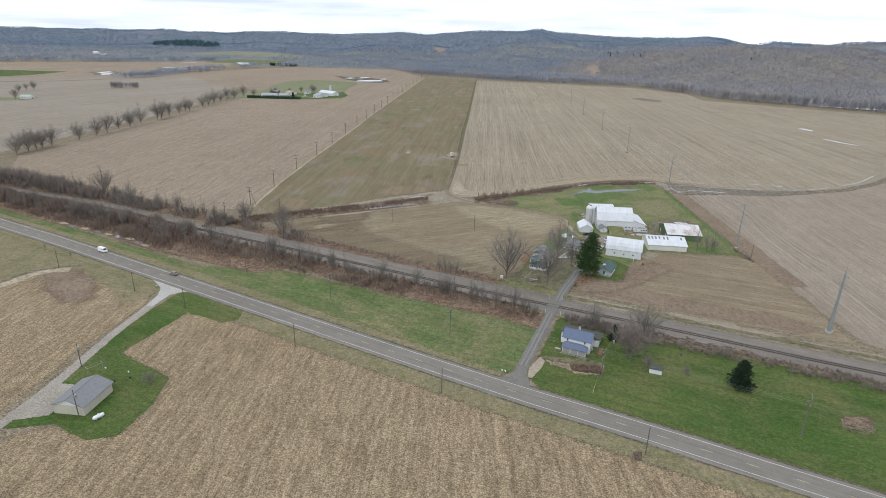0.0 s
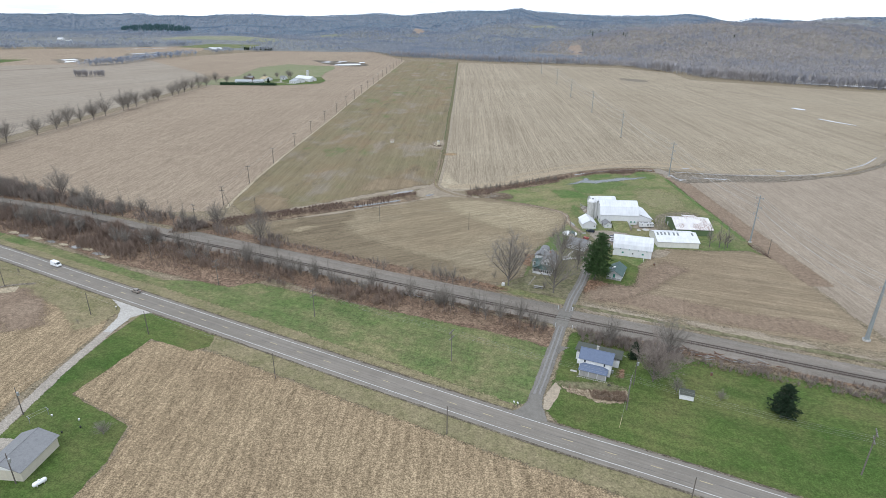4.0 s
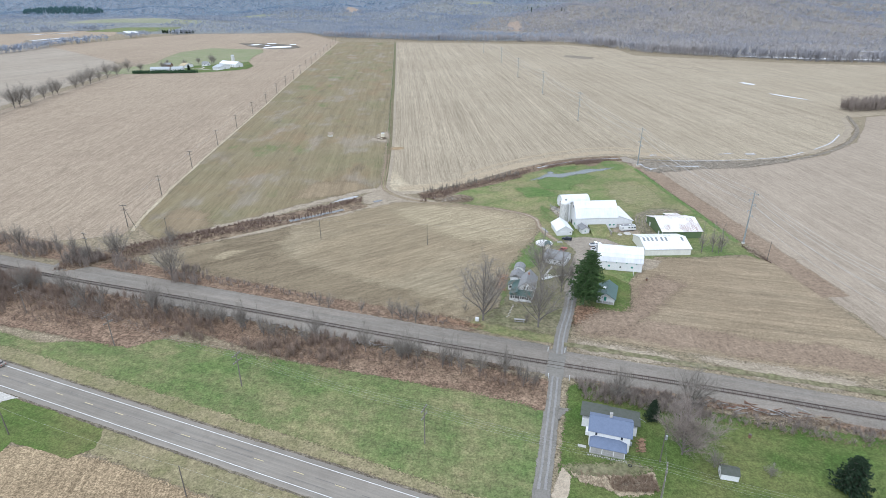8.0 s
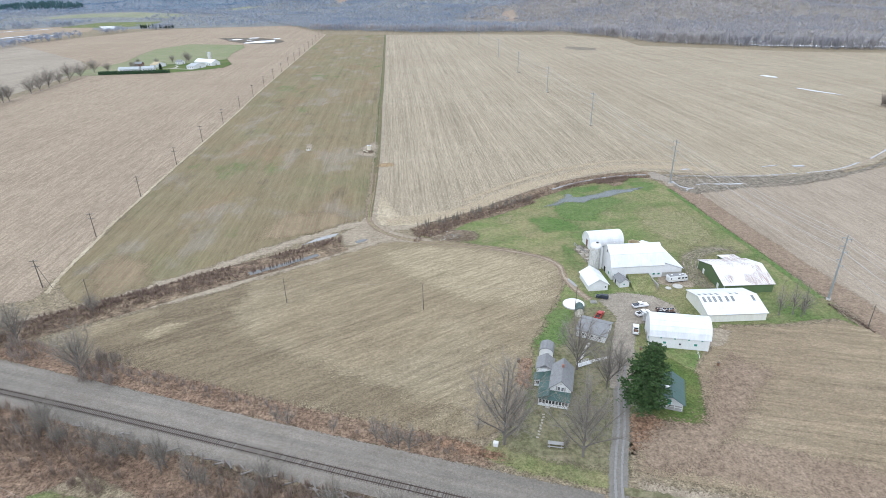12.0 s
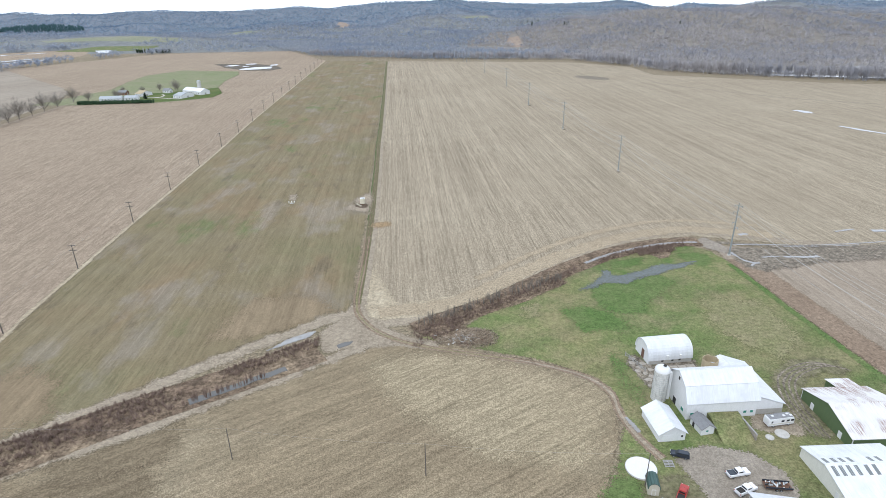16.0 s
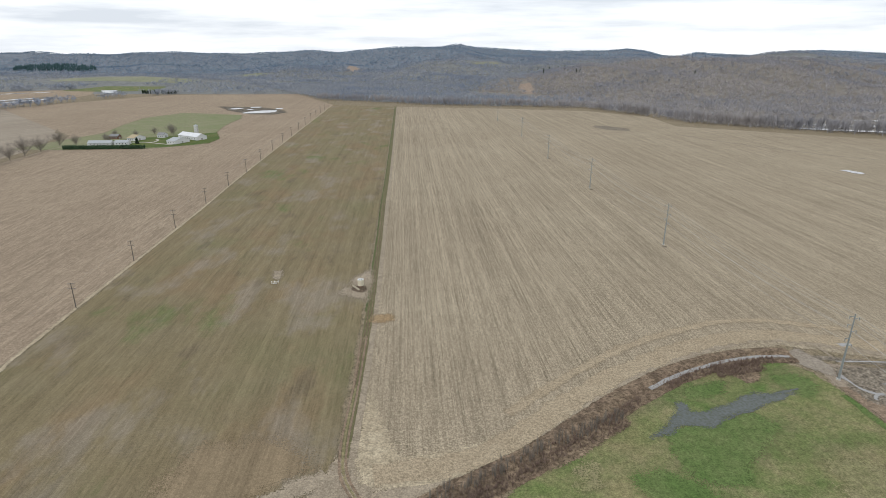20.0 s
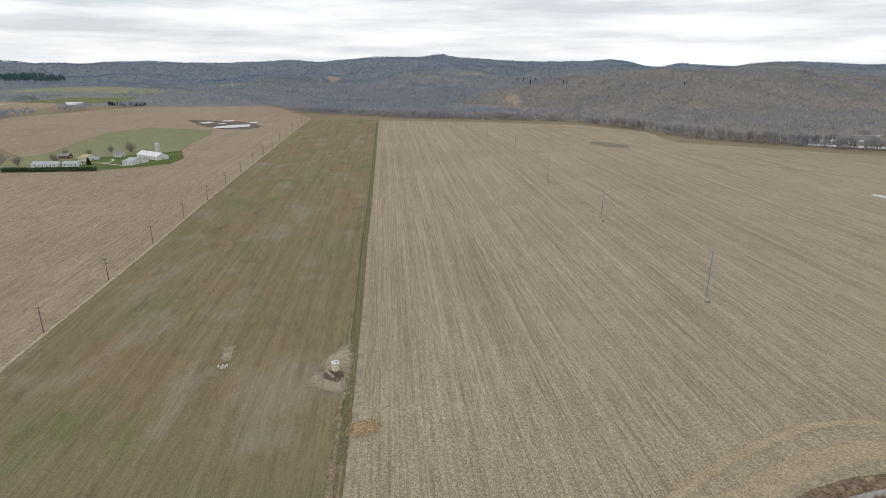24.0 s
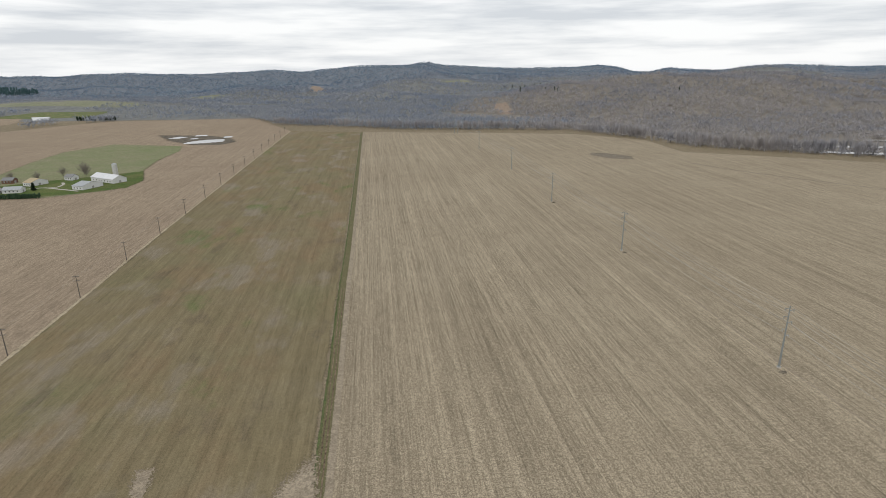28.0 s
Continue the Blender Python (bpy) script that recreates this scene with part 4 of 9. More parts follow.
def full_size(m):
    """A pose for a thing that is built in metres."""
    return m @ Matrix.Scale(1 / K, 4)


def gable_walls(L, W, eave, ridge, mat, th, arch=None, base=0.0):
    """Walls of a house of length L (x), width W (y), with end walls that follow the roof line (half-outline arch)."""
    half = arch or [(W / 2, eave), (0, ridge)]
    left = [(-y, z) for y, z in half if y > 1e-6]
    top = left + half[::-1]
    for s in (-1, 1):
        bm = bmesh.new()
        a = [(-W / 2, base), (W / 2, base)] + top[::-1]
        f0 = [bm.verts.new((s * L / 2, y, z)) for y, z in a]
        f1 = [bm.verts.new((s * (L / 2 - 0.2), y, z)) for y, z in a]
        bm.faces.new(f0)
        bm.faces.new(f1[::-1])
        for i in range(len(a)):
            j = (i + 1) % len(a)
            bm.faces.new((f0[j], f0[i], f1[i], f1[j]))
        bmesh.ops.recalc_face_normals(bm, faces=bm.faces[:])
        part("end_wall", bm, mat, th)
    for s in (-1, 1):
        y0, y1 = sorted((s * W / 2, s * (W / 2 - 0.2)))
        part("side_wall", box(-L / 2 + 0.2, L / 2 - 0.2, y0, y1, base, eave), mat, th)


def slope_slab(bm, p, q, x0, x1, t=0.12):
    """A roof slab between the lines (y, z) p and q, from x0 to x1."""
    n_ = Vector((0, -(q[1] - p[1]), q[0] - p[0])).normalized()
    if n_.z < 0:
        n_ = -n_
    vs = []
    for off in (0, t):
        for (y, z), x in ((p, x0), (p, x1), (q, x1), (q, x0)):
            vs.append(bm.verts.new((x, y + n_.y * off, z + n_.z * off)))
    for f in ((3, 2, 1, 0), (4, 5, 6, 7), (0, 1, 5, 4), (1, 2, 6, 5), (2, 3, 7, 6), (3, 0, 4, 7)):
        bm.faces.new([vs[i] for i in f])
    bmesh.ops.recalc_face_normals(bm, faces=bm.faces[:])


def roof(L, half, mat, th, over=0.35, end=0.3, strips=0, t=0.12, label=""):
    """A roof from a half outline (y, z) that runs from eave to ridge; strips: sheets across the length, each a piece of its own."""
    pts = list(half)
    (y0, z0), (y1, z1) = pts[0], pts[1]
    d = math.hypot(y0 - y1, z1 - z0)
    pts[0] = (y0 + (y0 - y1) / d * over, z0 - (z1 - z0) / d * over)
    r = None
    for s in (-1, 1):
        for k, (p, q) in enumerate(zip(pts, pts[1:])):
            bm = bmesh.new()
            slope_slab(bm, (s * p[0], p[1]), (s * q[0], q[1]), -L / 2 - end, L / 2 + end, t)
            r = part("roof", bm, mat, th, label)
            if strips and k == 0 or strips and len(pts) > 2:
                span = (L + 2 * end) / strips
                ln = Vector((0, s * (q[0] - p[0]), q[1] - p[1]))
                up = ln.normalized().cross(Vector((1, 0, 0)))
                if up.z < 0:
                    up = -up
                me = None
                for i in range(1, strips):
                    if me is None:
                        b2 = bmesh.new()
                        a = Vector((0, s * p[0], p[1])) + up * (t + 0.0)
                        add_rod(b2, a, a + ln, 0.035, None, 4)
                        me = bpy.data.meshes.new("seam")
                        b2.to_mesh(me)
                        b2.free()
                        me.materials.append(mat)
                    o = new("seam", me)
                    o.parent = r
                    o.location = (-L / 2 - end + i * span, 0, 0)
    bm = bmesh.new()
    add_rod(bm, (-L / 2 - end, 0, pts[-1][1] + t), (L / 2 + end, 0, pts[-1][1] + t), 0.1, None, 6)
    part("ridge_cap", bm, mat, th)
    return r


def on_wall(th, side, L, W, u, z0, z1, w, frame_mat, fill_mat, name="window", depth=0.06):
    """A window or door on a wall (a door in metres): side 's','n' (along x) or 'w','e' (along y); u: its middle along the wall."""
    if name == "door":
        z1 = z0 + (z1 - z0) / K

    def put(x0, x1, p0, p1, za, zb):
        if side in "sn":
            s = -1 if side == "s" else 1
            ya, yb = sorted((s * (W / 2 + p0), s * (W / 2 + p1)))
            return box(x0, x1, ya, yb, za, zb)
        s = -1 if side == "w" else 1
        xa, xb = sorted((s * (L / 2 + p0), s * (L / 2 + p1)))
        return box(xa, xb, x0, x1, za, zb)
    f = part(name, put(u - w / 2, u + w / 2, 0.003, depth, z0, z1), frame_mat, th)
    inset = min(0.09, w * 0.16)
    part("pane" if name == "window" else "panel", put(u - w / 2 + inset, u + w / 2 - inset, depth, depth + 0.02, z0 + inset, z1 - inset), fill_mat, f)
    return f


def windows(th, side, L, W, us, z0, z1, w, frame_mat, fill_mat):
    for u in us:
        on_wall(th, side, L, W, u, z0, z1, w, frame_mat, fill_mat)


def gambrel(W, eave, ridge, knee_y, knee_z):
    return [(W / 2, eave), (knee_y, knee_z), (0, ridge)]


# white gambrel barn with its lean-to and north wing
barn = thing("barn", pose(68.3, 388.6, 0, 0, 0, 3.0), "large white gambrel barn with a white metal roof", "barn")
BL, BW = 16.6, 10.6
bh = gambrel(BW, 4.8, 9.8, 3.5, 7.9)
gable_walls(BL, BW, 4.8, 9.8, M_white, barn, bh)
roof(BL, bh, M_white_metal, barn, 0.45, 0.4, 14)
windows(barn, "s", BL, BW, [-6.9], 1.0, 2.0, 1.2, M_white, M_trim_green)
windows(barn, "s", BL, BW, [5.6, 7.2], 1.0, 1.8, 0.9, M_white, M_trim_green)
on_wall(barn, "w", BL, BW, 0.6, 0.0, 2.4, 1.6, M_white, M_door_dark, "door")
on_wall(barn, "w", BL, BW, -3.2, 1.0, 2.0, 1.2, M_white, M_trim_green)
on_wall(barn, "w", BL, BW, 0.0, 7.2, 8.3, 0.8, M_white, M_door_dark)
bm = bmesh.new()
slope_slab(bm, (-15.4, 2.6), (-8.3, 5.2), -5.1, 12.0, 0.1)
bmesh.ops.transform(bm, matrix=Matrix.Rotation(radians(90), 4, "Z"), verts=bm.verts[:])
part("lean_to_roof", bm, M_white_metal_y, barn)
part("lean_to_wall", prism([(8.3, 0), (14.9, 0), (14.9, 2.6), (8.3, 5.0)], -4.9, -4.7), M_white, barn)
part("lean_to_base", box(8.6, 14.95, -4.95, -4.9, 0, 1.5), M_block, barn)
part("lean_to_wall", box(14.7, 14.9, -4.7, 11.6, 0, 2.5), M_block, barn)
part("lean_to_wall", box(5.3, 14.7, 11.5, 11.7, 0, 2.6), M_white, barn)
bm = bmesh.new()
slope_slab(bm, (-8.3, 5.2), (-4.7, 3.6), 5.3, 12.0, 0.1)
bmesh.ops.transform(bm, matrix=Matrix.Rotation(radians(90), 4, "Z"), verts=bm.verts[:])
part("wing_roof", bm, M_white_metal_y, barn)
part("wing_wall", box(5.0, 5.2, 5.3, 11.5, 0, 3.6), M_white, barn)

ramp_bm = prism([(374.2, 0.02), (383.3, 0.02), (383.3, 1.75), (381.2, 1.7), (377.5, 0.9)], 65.2, 72.4)
bmesh.ops.transform(ramp_bm, matrix=Matrix(((0, 1, 0, 0), (1, 0, 0, 0), (0, 0, 1, 0), (0, 0, 0, 1))), verts=ramp_bm.verts[:])
bmesh.ops.recalc_face_normals(ramp_bm, faces=ramp_bm.faces[:])
tagged(part("barn_ramp", ramp_bm, M_pasture), "grassy earth ramp up to the barn", "bank", kind="structure")
wall = thing("retaining_wall", pose(72.55, 379.2, 0, 0, 0, 4), "dark stained concrete retaining wall", "wall")
part("wall", box(-0.12, 0.12, -3.6, 4.0, 0, 1.55), M_slab, wall)
part("coping", box(-0.17, 0.17, -3.6, 4.0, 1.55, 1.68), M_grey_wood, wall)

# concrete stave silo with a domed cap and hoops
silo = thing("silo", pose(56.9, 390.8, 0), "pale concrete stave silo with a white domed cap", "silo")
bm = bmesh.new()
add_rod(bm, (0, 0, 0), (0, 0, 8.2), 1.75, None, 28)
part("shaft", bm, M_stave, silo, smooth=False)
bm = bmesh.new()
bmesh.ops.create_uvsphere(bm, u_segments=28, v_segments=12, radius=1.83)
bmesh.ops.delete(bm, geom=[v for v in bm.verts if v.co.z < -0.01], context="VERTS")
bmesh.ops.transform(bm, matrix=Matrix.Translation((0, 0, 8.2)) @ Matrix.Diagonal((1, 1, 0.72, 1)), verts=bm.verts[:])
part("cap", bm, M_white, silo, "white metal dome", True)
part("cap_hatch", rod((0.3, -0.3, 9.62), (0.3, -0.3, 9.8), 0.4, None, 12), M_door_dark, silo)
for k in range(14):
    part("hoop", rod((0, 0, 0.5 + k * 0.56), (0, 0, 0.54 + k * 0.56), 1.785, None, 28), M_galv, silo)
part("chute", box(1.6, 2.4, -0.45, 0.45, 0, 7.6), M_white, silo)

# roofless tan silo stub
stub = thing("silo_stub", pose(72.2, 398.2, 0), "roofless tan stave silo with a broken rim", "silo")
bm = bmesh.new()
N = 26
for i in range(N):
    a0, a1 = 2 * math.pi * i / N, 2 * math.pi * (i + 1) / N
    top = 5.9 + 0.5 * noise.noise((math.cos(a0) * 2, math.sin(a0) * 2, 3))
    q = [bm.verts.new((r * math.cos(a), r * math.sin(a), z)) for z in (0, top) for r, a in ((1.9, a0), (1.9, a1), (1.75, a1), (1.75, a0))]
    for f in ((4, 5, 6, 7), (0, 1, 5, 4), (2, 3, 7, 6), (1, 2, 6, 5), (3, 0, 4, 7)):
        bm.faces.new([q[k] for k in f])
bmesh.ops.recalc_face_normals(bm, faces=bm.faces[:])
part("stave_wall", bm, M_tan, stub)

# round-roofed barn on block walls
quon = thing("round_barn", pose(65.0, 409.1, 0, 0, 0, 6.0), "white round-roofed barn on concrete block walls", "barn")
QL, QW = 12.0, 7.8
qh = [(QW / 2 * math.cos(a) ** 0.85, 1.4 + 3.9 * math.sin(a)) for a in [radians(k * 90 / 8) for k in range(8)]] + [(0, 5.3)]
gable_walls(QL, QW, 1.4, 5.3, M_white, quon, qh)
roof(QL, qh, M_white_metal, quon, 0.2, 0.25)
part("block_base", box(-QL / 2 - 0.03, QL / 2 + 0.03, -QW / 2 - 0.04, -QW / 2, 0, 1.4), M_block, quon)
windows(quon, "s", QL, QW, [-2.2, 0.6, 2.6], 0.6, 1.3, 0.8, M_block, M_door_dark)
on_wall(quon, "w", QL, QW, -0.4, 0, 3.6, 1.6, M_white, M_brown, "door")
for u in (-1.2, 2.4):
    part("roof_vent", box(u, u + 0.5, -QW / 2 - 0.35, -QW / 2 + 0.5, 1.5, 2.6), M_white, quon)

# white two-door garage
wg = thing("garage", pose(54.1, 380.5, 0, 0, 0, 94), "white gable garage with a white metal roof", "garage")
gable_walls(8.8, 6.0, 2.2, 4.0, M_white, wg)
roof(8.8, [(3.0, 2.2), (0, 4.0)], M_white_metal, wg, 0.4, 0.35, 8)
on_wall(wg, "w", 8.8, 6.0, 1.1, 0, 2.2, 2.3, M_white, M_white, "door", 0.05)
on_wall(wg, "w", 8.8, 6.0, -2.2, 0.9, 1.6, 0.6, M_white, M_door_dark)

# milk house
mh = thing("milk_house", pose(62.7, 379.9, 0, 0, 0, 100), "small white milk house with a grey shingle roof", "shed")
gable_walls(4.2, 3.1, 1.8, 2.8, M_white, mh)
roof(4.2, [(1.55, 1.8), (0, 2.8)], M_grey_roof, mh, 0.3, 0.3)
on_wall(mh, "w", 4.2, 3.1, 0.2, 0.8, 1.4, 0.7, M_white, M_trim_green)
on_wall(mh, "n", 4.2, 3.1, 0.8, 0, 1.9, 0.9, M_white, M_door_dark, "door")

# long white barn by the pine
lb = thing("long_barn", pose(67.6, 349.2, 0, 0, 0, -12.2), "long white barn with a curved white metal roof", "barn")
LL, LW = 14.6, 8.6
lh = [(LW / 2, 3.5), (3.85, 4.7), (3.1, 5.8), (1.9, 6.7), (0, 7.25)]
gable_walls(LL, LW, 3.5, 7.25, M_white, lb, lh)
roof(LL, lh, M_white_metal, lb, 0.35, 0.3)
windows(lb, "s", LL, LW, [-3.6, 4.0], 1.2, 2.0, 0.9, M_white, M_trim_green)
windows(lb, "s", LL, LW, [0.2], 1.1, 1.8, 0.7, M_white, M_door_dark)
windows(lb, "s", LL, LW, [-4.6, -1.2, 2.2, 5.4], 2.7, 3.2, 0.6, M_white, M_trim_green)
on_wall(lb, "w", LL, LW, 0.0, 0, 2.3, 1.5, M_white, M_grey_wood, "door")
on_wall(lb, "w", LL, LW, -2.4, 1.2, 2.0, 0.9, M_white, M_trim_green)
bm = bmesh.new()
slope_slab(bm, (LW / 2 + 4.2, 2.7), (LW / 2 - 0.9, 5.2), -LL / 2 - 0.5, LL / 2 - 0.8, 0.1)
part("lean_to_roof", bm, M_white_metal, lb)
part("lean_to_wall", box(-LL / 2, LL / 2 - 1.0, LW / 2 + 3.7, LW / 2 + 3.9, 0, 2.7), M_white, lb)

# cream machine shed with skylights
ms = thing("machine_shed", pose(87.8, 363.9, 0, 0, 0, 0.8), "cream metal machine shed with skylight strips", "shed")
SL, SW = 16.6, 13.8
gable_walls(SL, SW, 2.5, 4.4, M_cream, ms)
rr = roof(SL, [(SW / 2, 2.5), (0, 4.4)], M_white_metal, ms, 0.3, 0.3, 12)
for s, us in ((-1, (-7.7, -6.2, -4.7, -3.1, -1.1, 0.5, 6.4)), (1, (-7.9, -6.2, -4.6, -2.9, 1.2, 2.9))):
    for u in us:
        bm = bmesh.new()
        y0, y1 = (2.5, 0.4) if s < 0 else (2.1, 0.5)
        zz = [4.4 - y * (1.9 / 6.9) for y in (y0, y1)]
        slope_slab(bm, (s * y0, zz[0] + 0.125), (s * y1, zz[1] + 0.125), u, u + 0.75, 0.02)
        part("skylight", bm, M_skylight, ms, "grey translucent skylight strip")
on_wall(ms, "w", SL, SW, -4.6, 0, 2.1, 1.0, M_cream, M_white, "door", 0.04)

# green-walled shed with a rusting roof
rs = thing("rusty_shed", pose(98.8, 380.9, 0, 0, 0, 0.6), "green metal shed with a rust-streaked white roof", "shed")
RL, RW = 15.2, 17.2
gable_walls(RL, RW, 2.9, 5.4, M_green_wall, rs)
roof(RL, [(RW / 2, 2.9), (0, 5.4)], M_rusty, rs, 0.3, 0.4, 12)
on_wall(rs, "w", RL, RW, -5.0, 0, 2.1, 1.1, M_white, M_white, "door")
on_wall(rs, "w", RL, RW, 4.6, 0, 2.1, 1.1, M_white, M_white, "door")
for s in (-1, 1):
    part("corner_trim", box(-RL / 2 - 0.03, -RL / 2 + 0.1, s * RW / 2 - 0.08, s * RW / 2 + 0.08, 0, 2.9), M_white, rs)
part("annex_wall", box(0.6, 5.9, RW / 2, RW / 2 + 3.8, 0, 2.4), M_green_wall, rs)
bm = bmesh.new()
slope_slab(bm, (RW / 2 + 4.1, 2.4), (RW / 2 - 0.3, 3.1), 0.3, 6.2, 0.1)
part("annex_roof", bm, M_rusty, rs)

# grey-roofed workshop
ws = thing("workshop", pose(47.0, 353.4, 0, 0, 0, -30), "white workshop with a grey shingle gable roof", "shed")
gable_walls(7.6, 7.4, 2.2, 3.7, M_white, ws)
roof(7.6, [(3.7, 2.2), (0, 3.7)], M_grey_roof, ws, 0.35, 0.3)
windows(ws, "s", 7.6, 7.4, [-2.0, 0.4, 2.4], 0.9, 1.6, 0.7, M_white, M_glass)
on_wall(ws, "e", 7.6, 7.4, 0.5, 0, 2.1, 2.2, M_white, M_grey_wood, "door")

# little barrel-roofed shed
sh = thing("garden_shed", pose(45.3, 363.0, 0, 0, 0, 80), "small shed with a rounded green-grey roof", "shed")
hh = [(1.05, 1.7), (0.95, 2.3), (0.55, 2.75), (0, 2.9)]
gable_walls(3.2, 2.1, 1.7, 2.9, M_beige, sh, hh)
roof(3.2, hh, M_green_roof, sh, 0.1, 0.1)
on_wall(sh, "w", 3.2, 2.1, 0, 0.05, 1.8, 0.8, M_white, M_beige, "door")

# back shed by the farmhouse
bs = thing("back_shed", pose(32.4, 344.6, 0, 0, 0, 73.5), "small white shed with a rounded pale grey roof", "shed")
hh = [(1.7, 1.7), (1.5, 2.25), (0.9, 2.7), (0, 2.9)]
gable_walls(3.6, 3.4, 1.7, 2.9, M_white, bs, hh)
roof(3.6, hh, M_grey_roof, bs, 0.12, 0.15)
on_wall(bs, "w", 3.6, 3.4, -0.5, 0.0, 1.9, 0.75, M_white, M_grey_wood, "door")

# round white concrete pad
pad = thing("round_pad", pose(45.0, 368.3, 0), "round white concrete pad in the grass", "pad")
part("slab", rod((0, 0, 0), (0, 0, 0.35), 3.2, None, 36), M_concrete, pad)
part("cover", rod((0, 0, 0.35), (0, 0, 0.42), 3.1, 3.0, 36), M_white, pad, "white painted cover")

# farmhouse
fh = thing("farmhouse", pose(32.95, 330.0, 0, 0, 0, 73.5), "white farmhouse with grey shingle and green metal roofs", "house")
gable_walls(8.4, 4.6, 3.9, 6.0, M_white, fh)
roof(8.4, [(2.3, 3.9), (0, 6.0)], M_grey_roof, fh, 0.4, 0.35)
for u in (-0.42, 0.42):
    f = on_wall(fh, "w", 8.4, 4.6, u, 3.25, 4.35, 0.62, M_white, M_glass)
    part("mullion", box(-4.29, -4.27, u - 0.02, u + 0.02, 3.3, 4.3), M_white, f)
for u in (-0.95, 0.95):
    part("shutter", box(-4.25, -4.203, u - 0.14, u + 0.14, 3.25, 4.35), M_grey_wood, fh)
on_wall(fh, "w", 8.4, 4.6, 0, 5.0, 5.4, 0.35, M_white, M_grey_wood, "vent")
windows(fh, "s", 8.4, 4.6, [-2.9, -0.6, 2.2], 0.9, 1.95, 0.7, M_white, M_glass)
windows(fh, "s", 8.4, 4.6, [-2.4, 1.8], 2.6, 3.5, 0.65, M_white, M_glass)
part("chimney", box(0.7, 1.2, -0.3, 0.25, 5.4, 6.75), M_brick, fh, "short brick chimney")
part("vent_pipe", rod((-1.4, -1.1, 4.9), (-1.4, -1.1, 5.5), 0.07, None, 8), M_galv, fh)
# low grey-roofed wing behind
part("wing_wall", box(2.9, 7.3, 2.45, 6.1, 0, 3.3), M_white, fh)
for s in (-1, 1):
    bm = bmesh.new()
    slope_slab(bm, (s * 2.1, 3.2), (0, 4.5), -2.5, 2.5, 0.12)
    bmesh.ops.transform(bm, matrix=Matrix.Translation((5.1, 4.28, 0)), verts=bm.verts[:])
    part("wing_roof", bm, M_grey_roof, fh)
wg_ = part("wing_gable", prism([(-1.8, 3.3), (1.8, 3.3), (0, 4.45)], 0, 0.15), M_white, fh)
wg_.matrix_local = Matrix.Translation((7.29, 4.28, 0)) @ Matrix.Rotation(radians(90), 4, "Z")
part("wing_stack", rod((4.2, 3.4, 3.7), (4.2, 3.4, 4.7), 0.09, None, 8), M_galv, fh)
windows(fh, "n", 8.4, 12.2, [5.2], 1.0, 1.9, 0.7, M_white, M_glass)
# side rooms under the green roof, and the glazed front porch
part("side_room_wall", box(-4.19, 2.88, 2.31, 4.7, 0, 2.1), M_white, fh)
wr_ = part("west_room_wall", box(0.3, 2.88, 4.71, 6.3, 0, 1.95), M_white, fh)
part("window", box(0.24, 0.297, 5.2, 5.85, 0.8, 1.6), M_glass, wr_)
bm = bmesh.new()
slope_slab(bm, (4.95, 2.1), (2.31, 3.25), -6.45, 2.9, 0.1)
part("side_roof", bm, M_green_roof, fh, "dark green metal roof")
bm = bmesh.new()
slope_slab(bm, (6.5, 1.85), (4.4, 2.45), 0.05, 2.9, 0.1)
part("west_room_roof", bm, M_green_roof, fh, "dark green metal roof")
bm = bmesh.new()
slope_slab(bm, (-6.55, 2.05), (-4.21, 3.0), -4.6, 2.35, 0.1)
bmesh.ops.transform(bm, matrix=Matrix.Rotation(radians(-90), 4, "Z"), verts=bm.verts[:])
part("porch_roof", bm, M_green_roof, fh, "dark green metal porch roof")
pw = part("porch_wall", box(-6.3, -4.21, -2.05, 4.69, 0, 2.1), M_white, fh)
for i in range(9):
    part("window", box(-6.35, -6.303, -1.86 + i * 0.72, -1.36 + i * 0.72, 0.95, 1.8), M_glass, pw)
for i in range(2):
    part("window", box(-6.0 + i * 0.85, -5.4 + i * 0.85, -2.1, -2.053, 0.95, 1.8), M_glass, pw)
part("porch_step", box(-6.9, -6.32, 1.9, 3.0, 0, 0.2), M_concrete, fh)

# cabin with a green roof
cb = thing("cabin", pose(57.5, 327.2, 0, 0, 0, 69), "small white cabin with a dark green metal roof", "cabin")
gable_walls(7.4, 5.2, 2.1, 3.7, M_white, cb)
roof(7.4, [(2.6, 2.1), (0, 3.7)], M_green_roof, cb, 0.4, 0.5, 8)
part("porch_deck", box(-5.2, -3.7, -2.6, 2.6, 0.0, 0.3), M_grey_wood, cb)
for u in (-2.45, -0.85, 0.85, 2.45):
    part("porch_post", box(-5.15, -5.03, u - 0.06, u + 0.06, 0.3, 2.0), M_white, cb)
for s in (-1, 1):
    bm = bmesh.new()
    slope_slab(bm, (s * 2.95, 1.9), (0, 3.7), -5.5, -4.15, 0.1)
    part("porch_roof", bm, M_green_roof, cb)
part("porch_rail", box(-5.17, -5.1, -2.4, 2.4, 0.9, 0.97), M_white, cb)
windows(cb, "s", 7.4, 5.2, [-2.6, 0.4, 2.6], 0.85, 1.75, 0.8, M_white, M_glass)
on_wall(cb, "w", 7.4, 5.2, 0.2, 0.3, 2.2, 0.9, M_white, M_trim_green, "door")
part("dormer", box(-1.8, -0.6, 0.3, 1.5, 2.7, 3.6), M_white, cb)

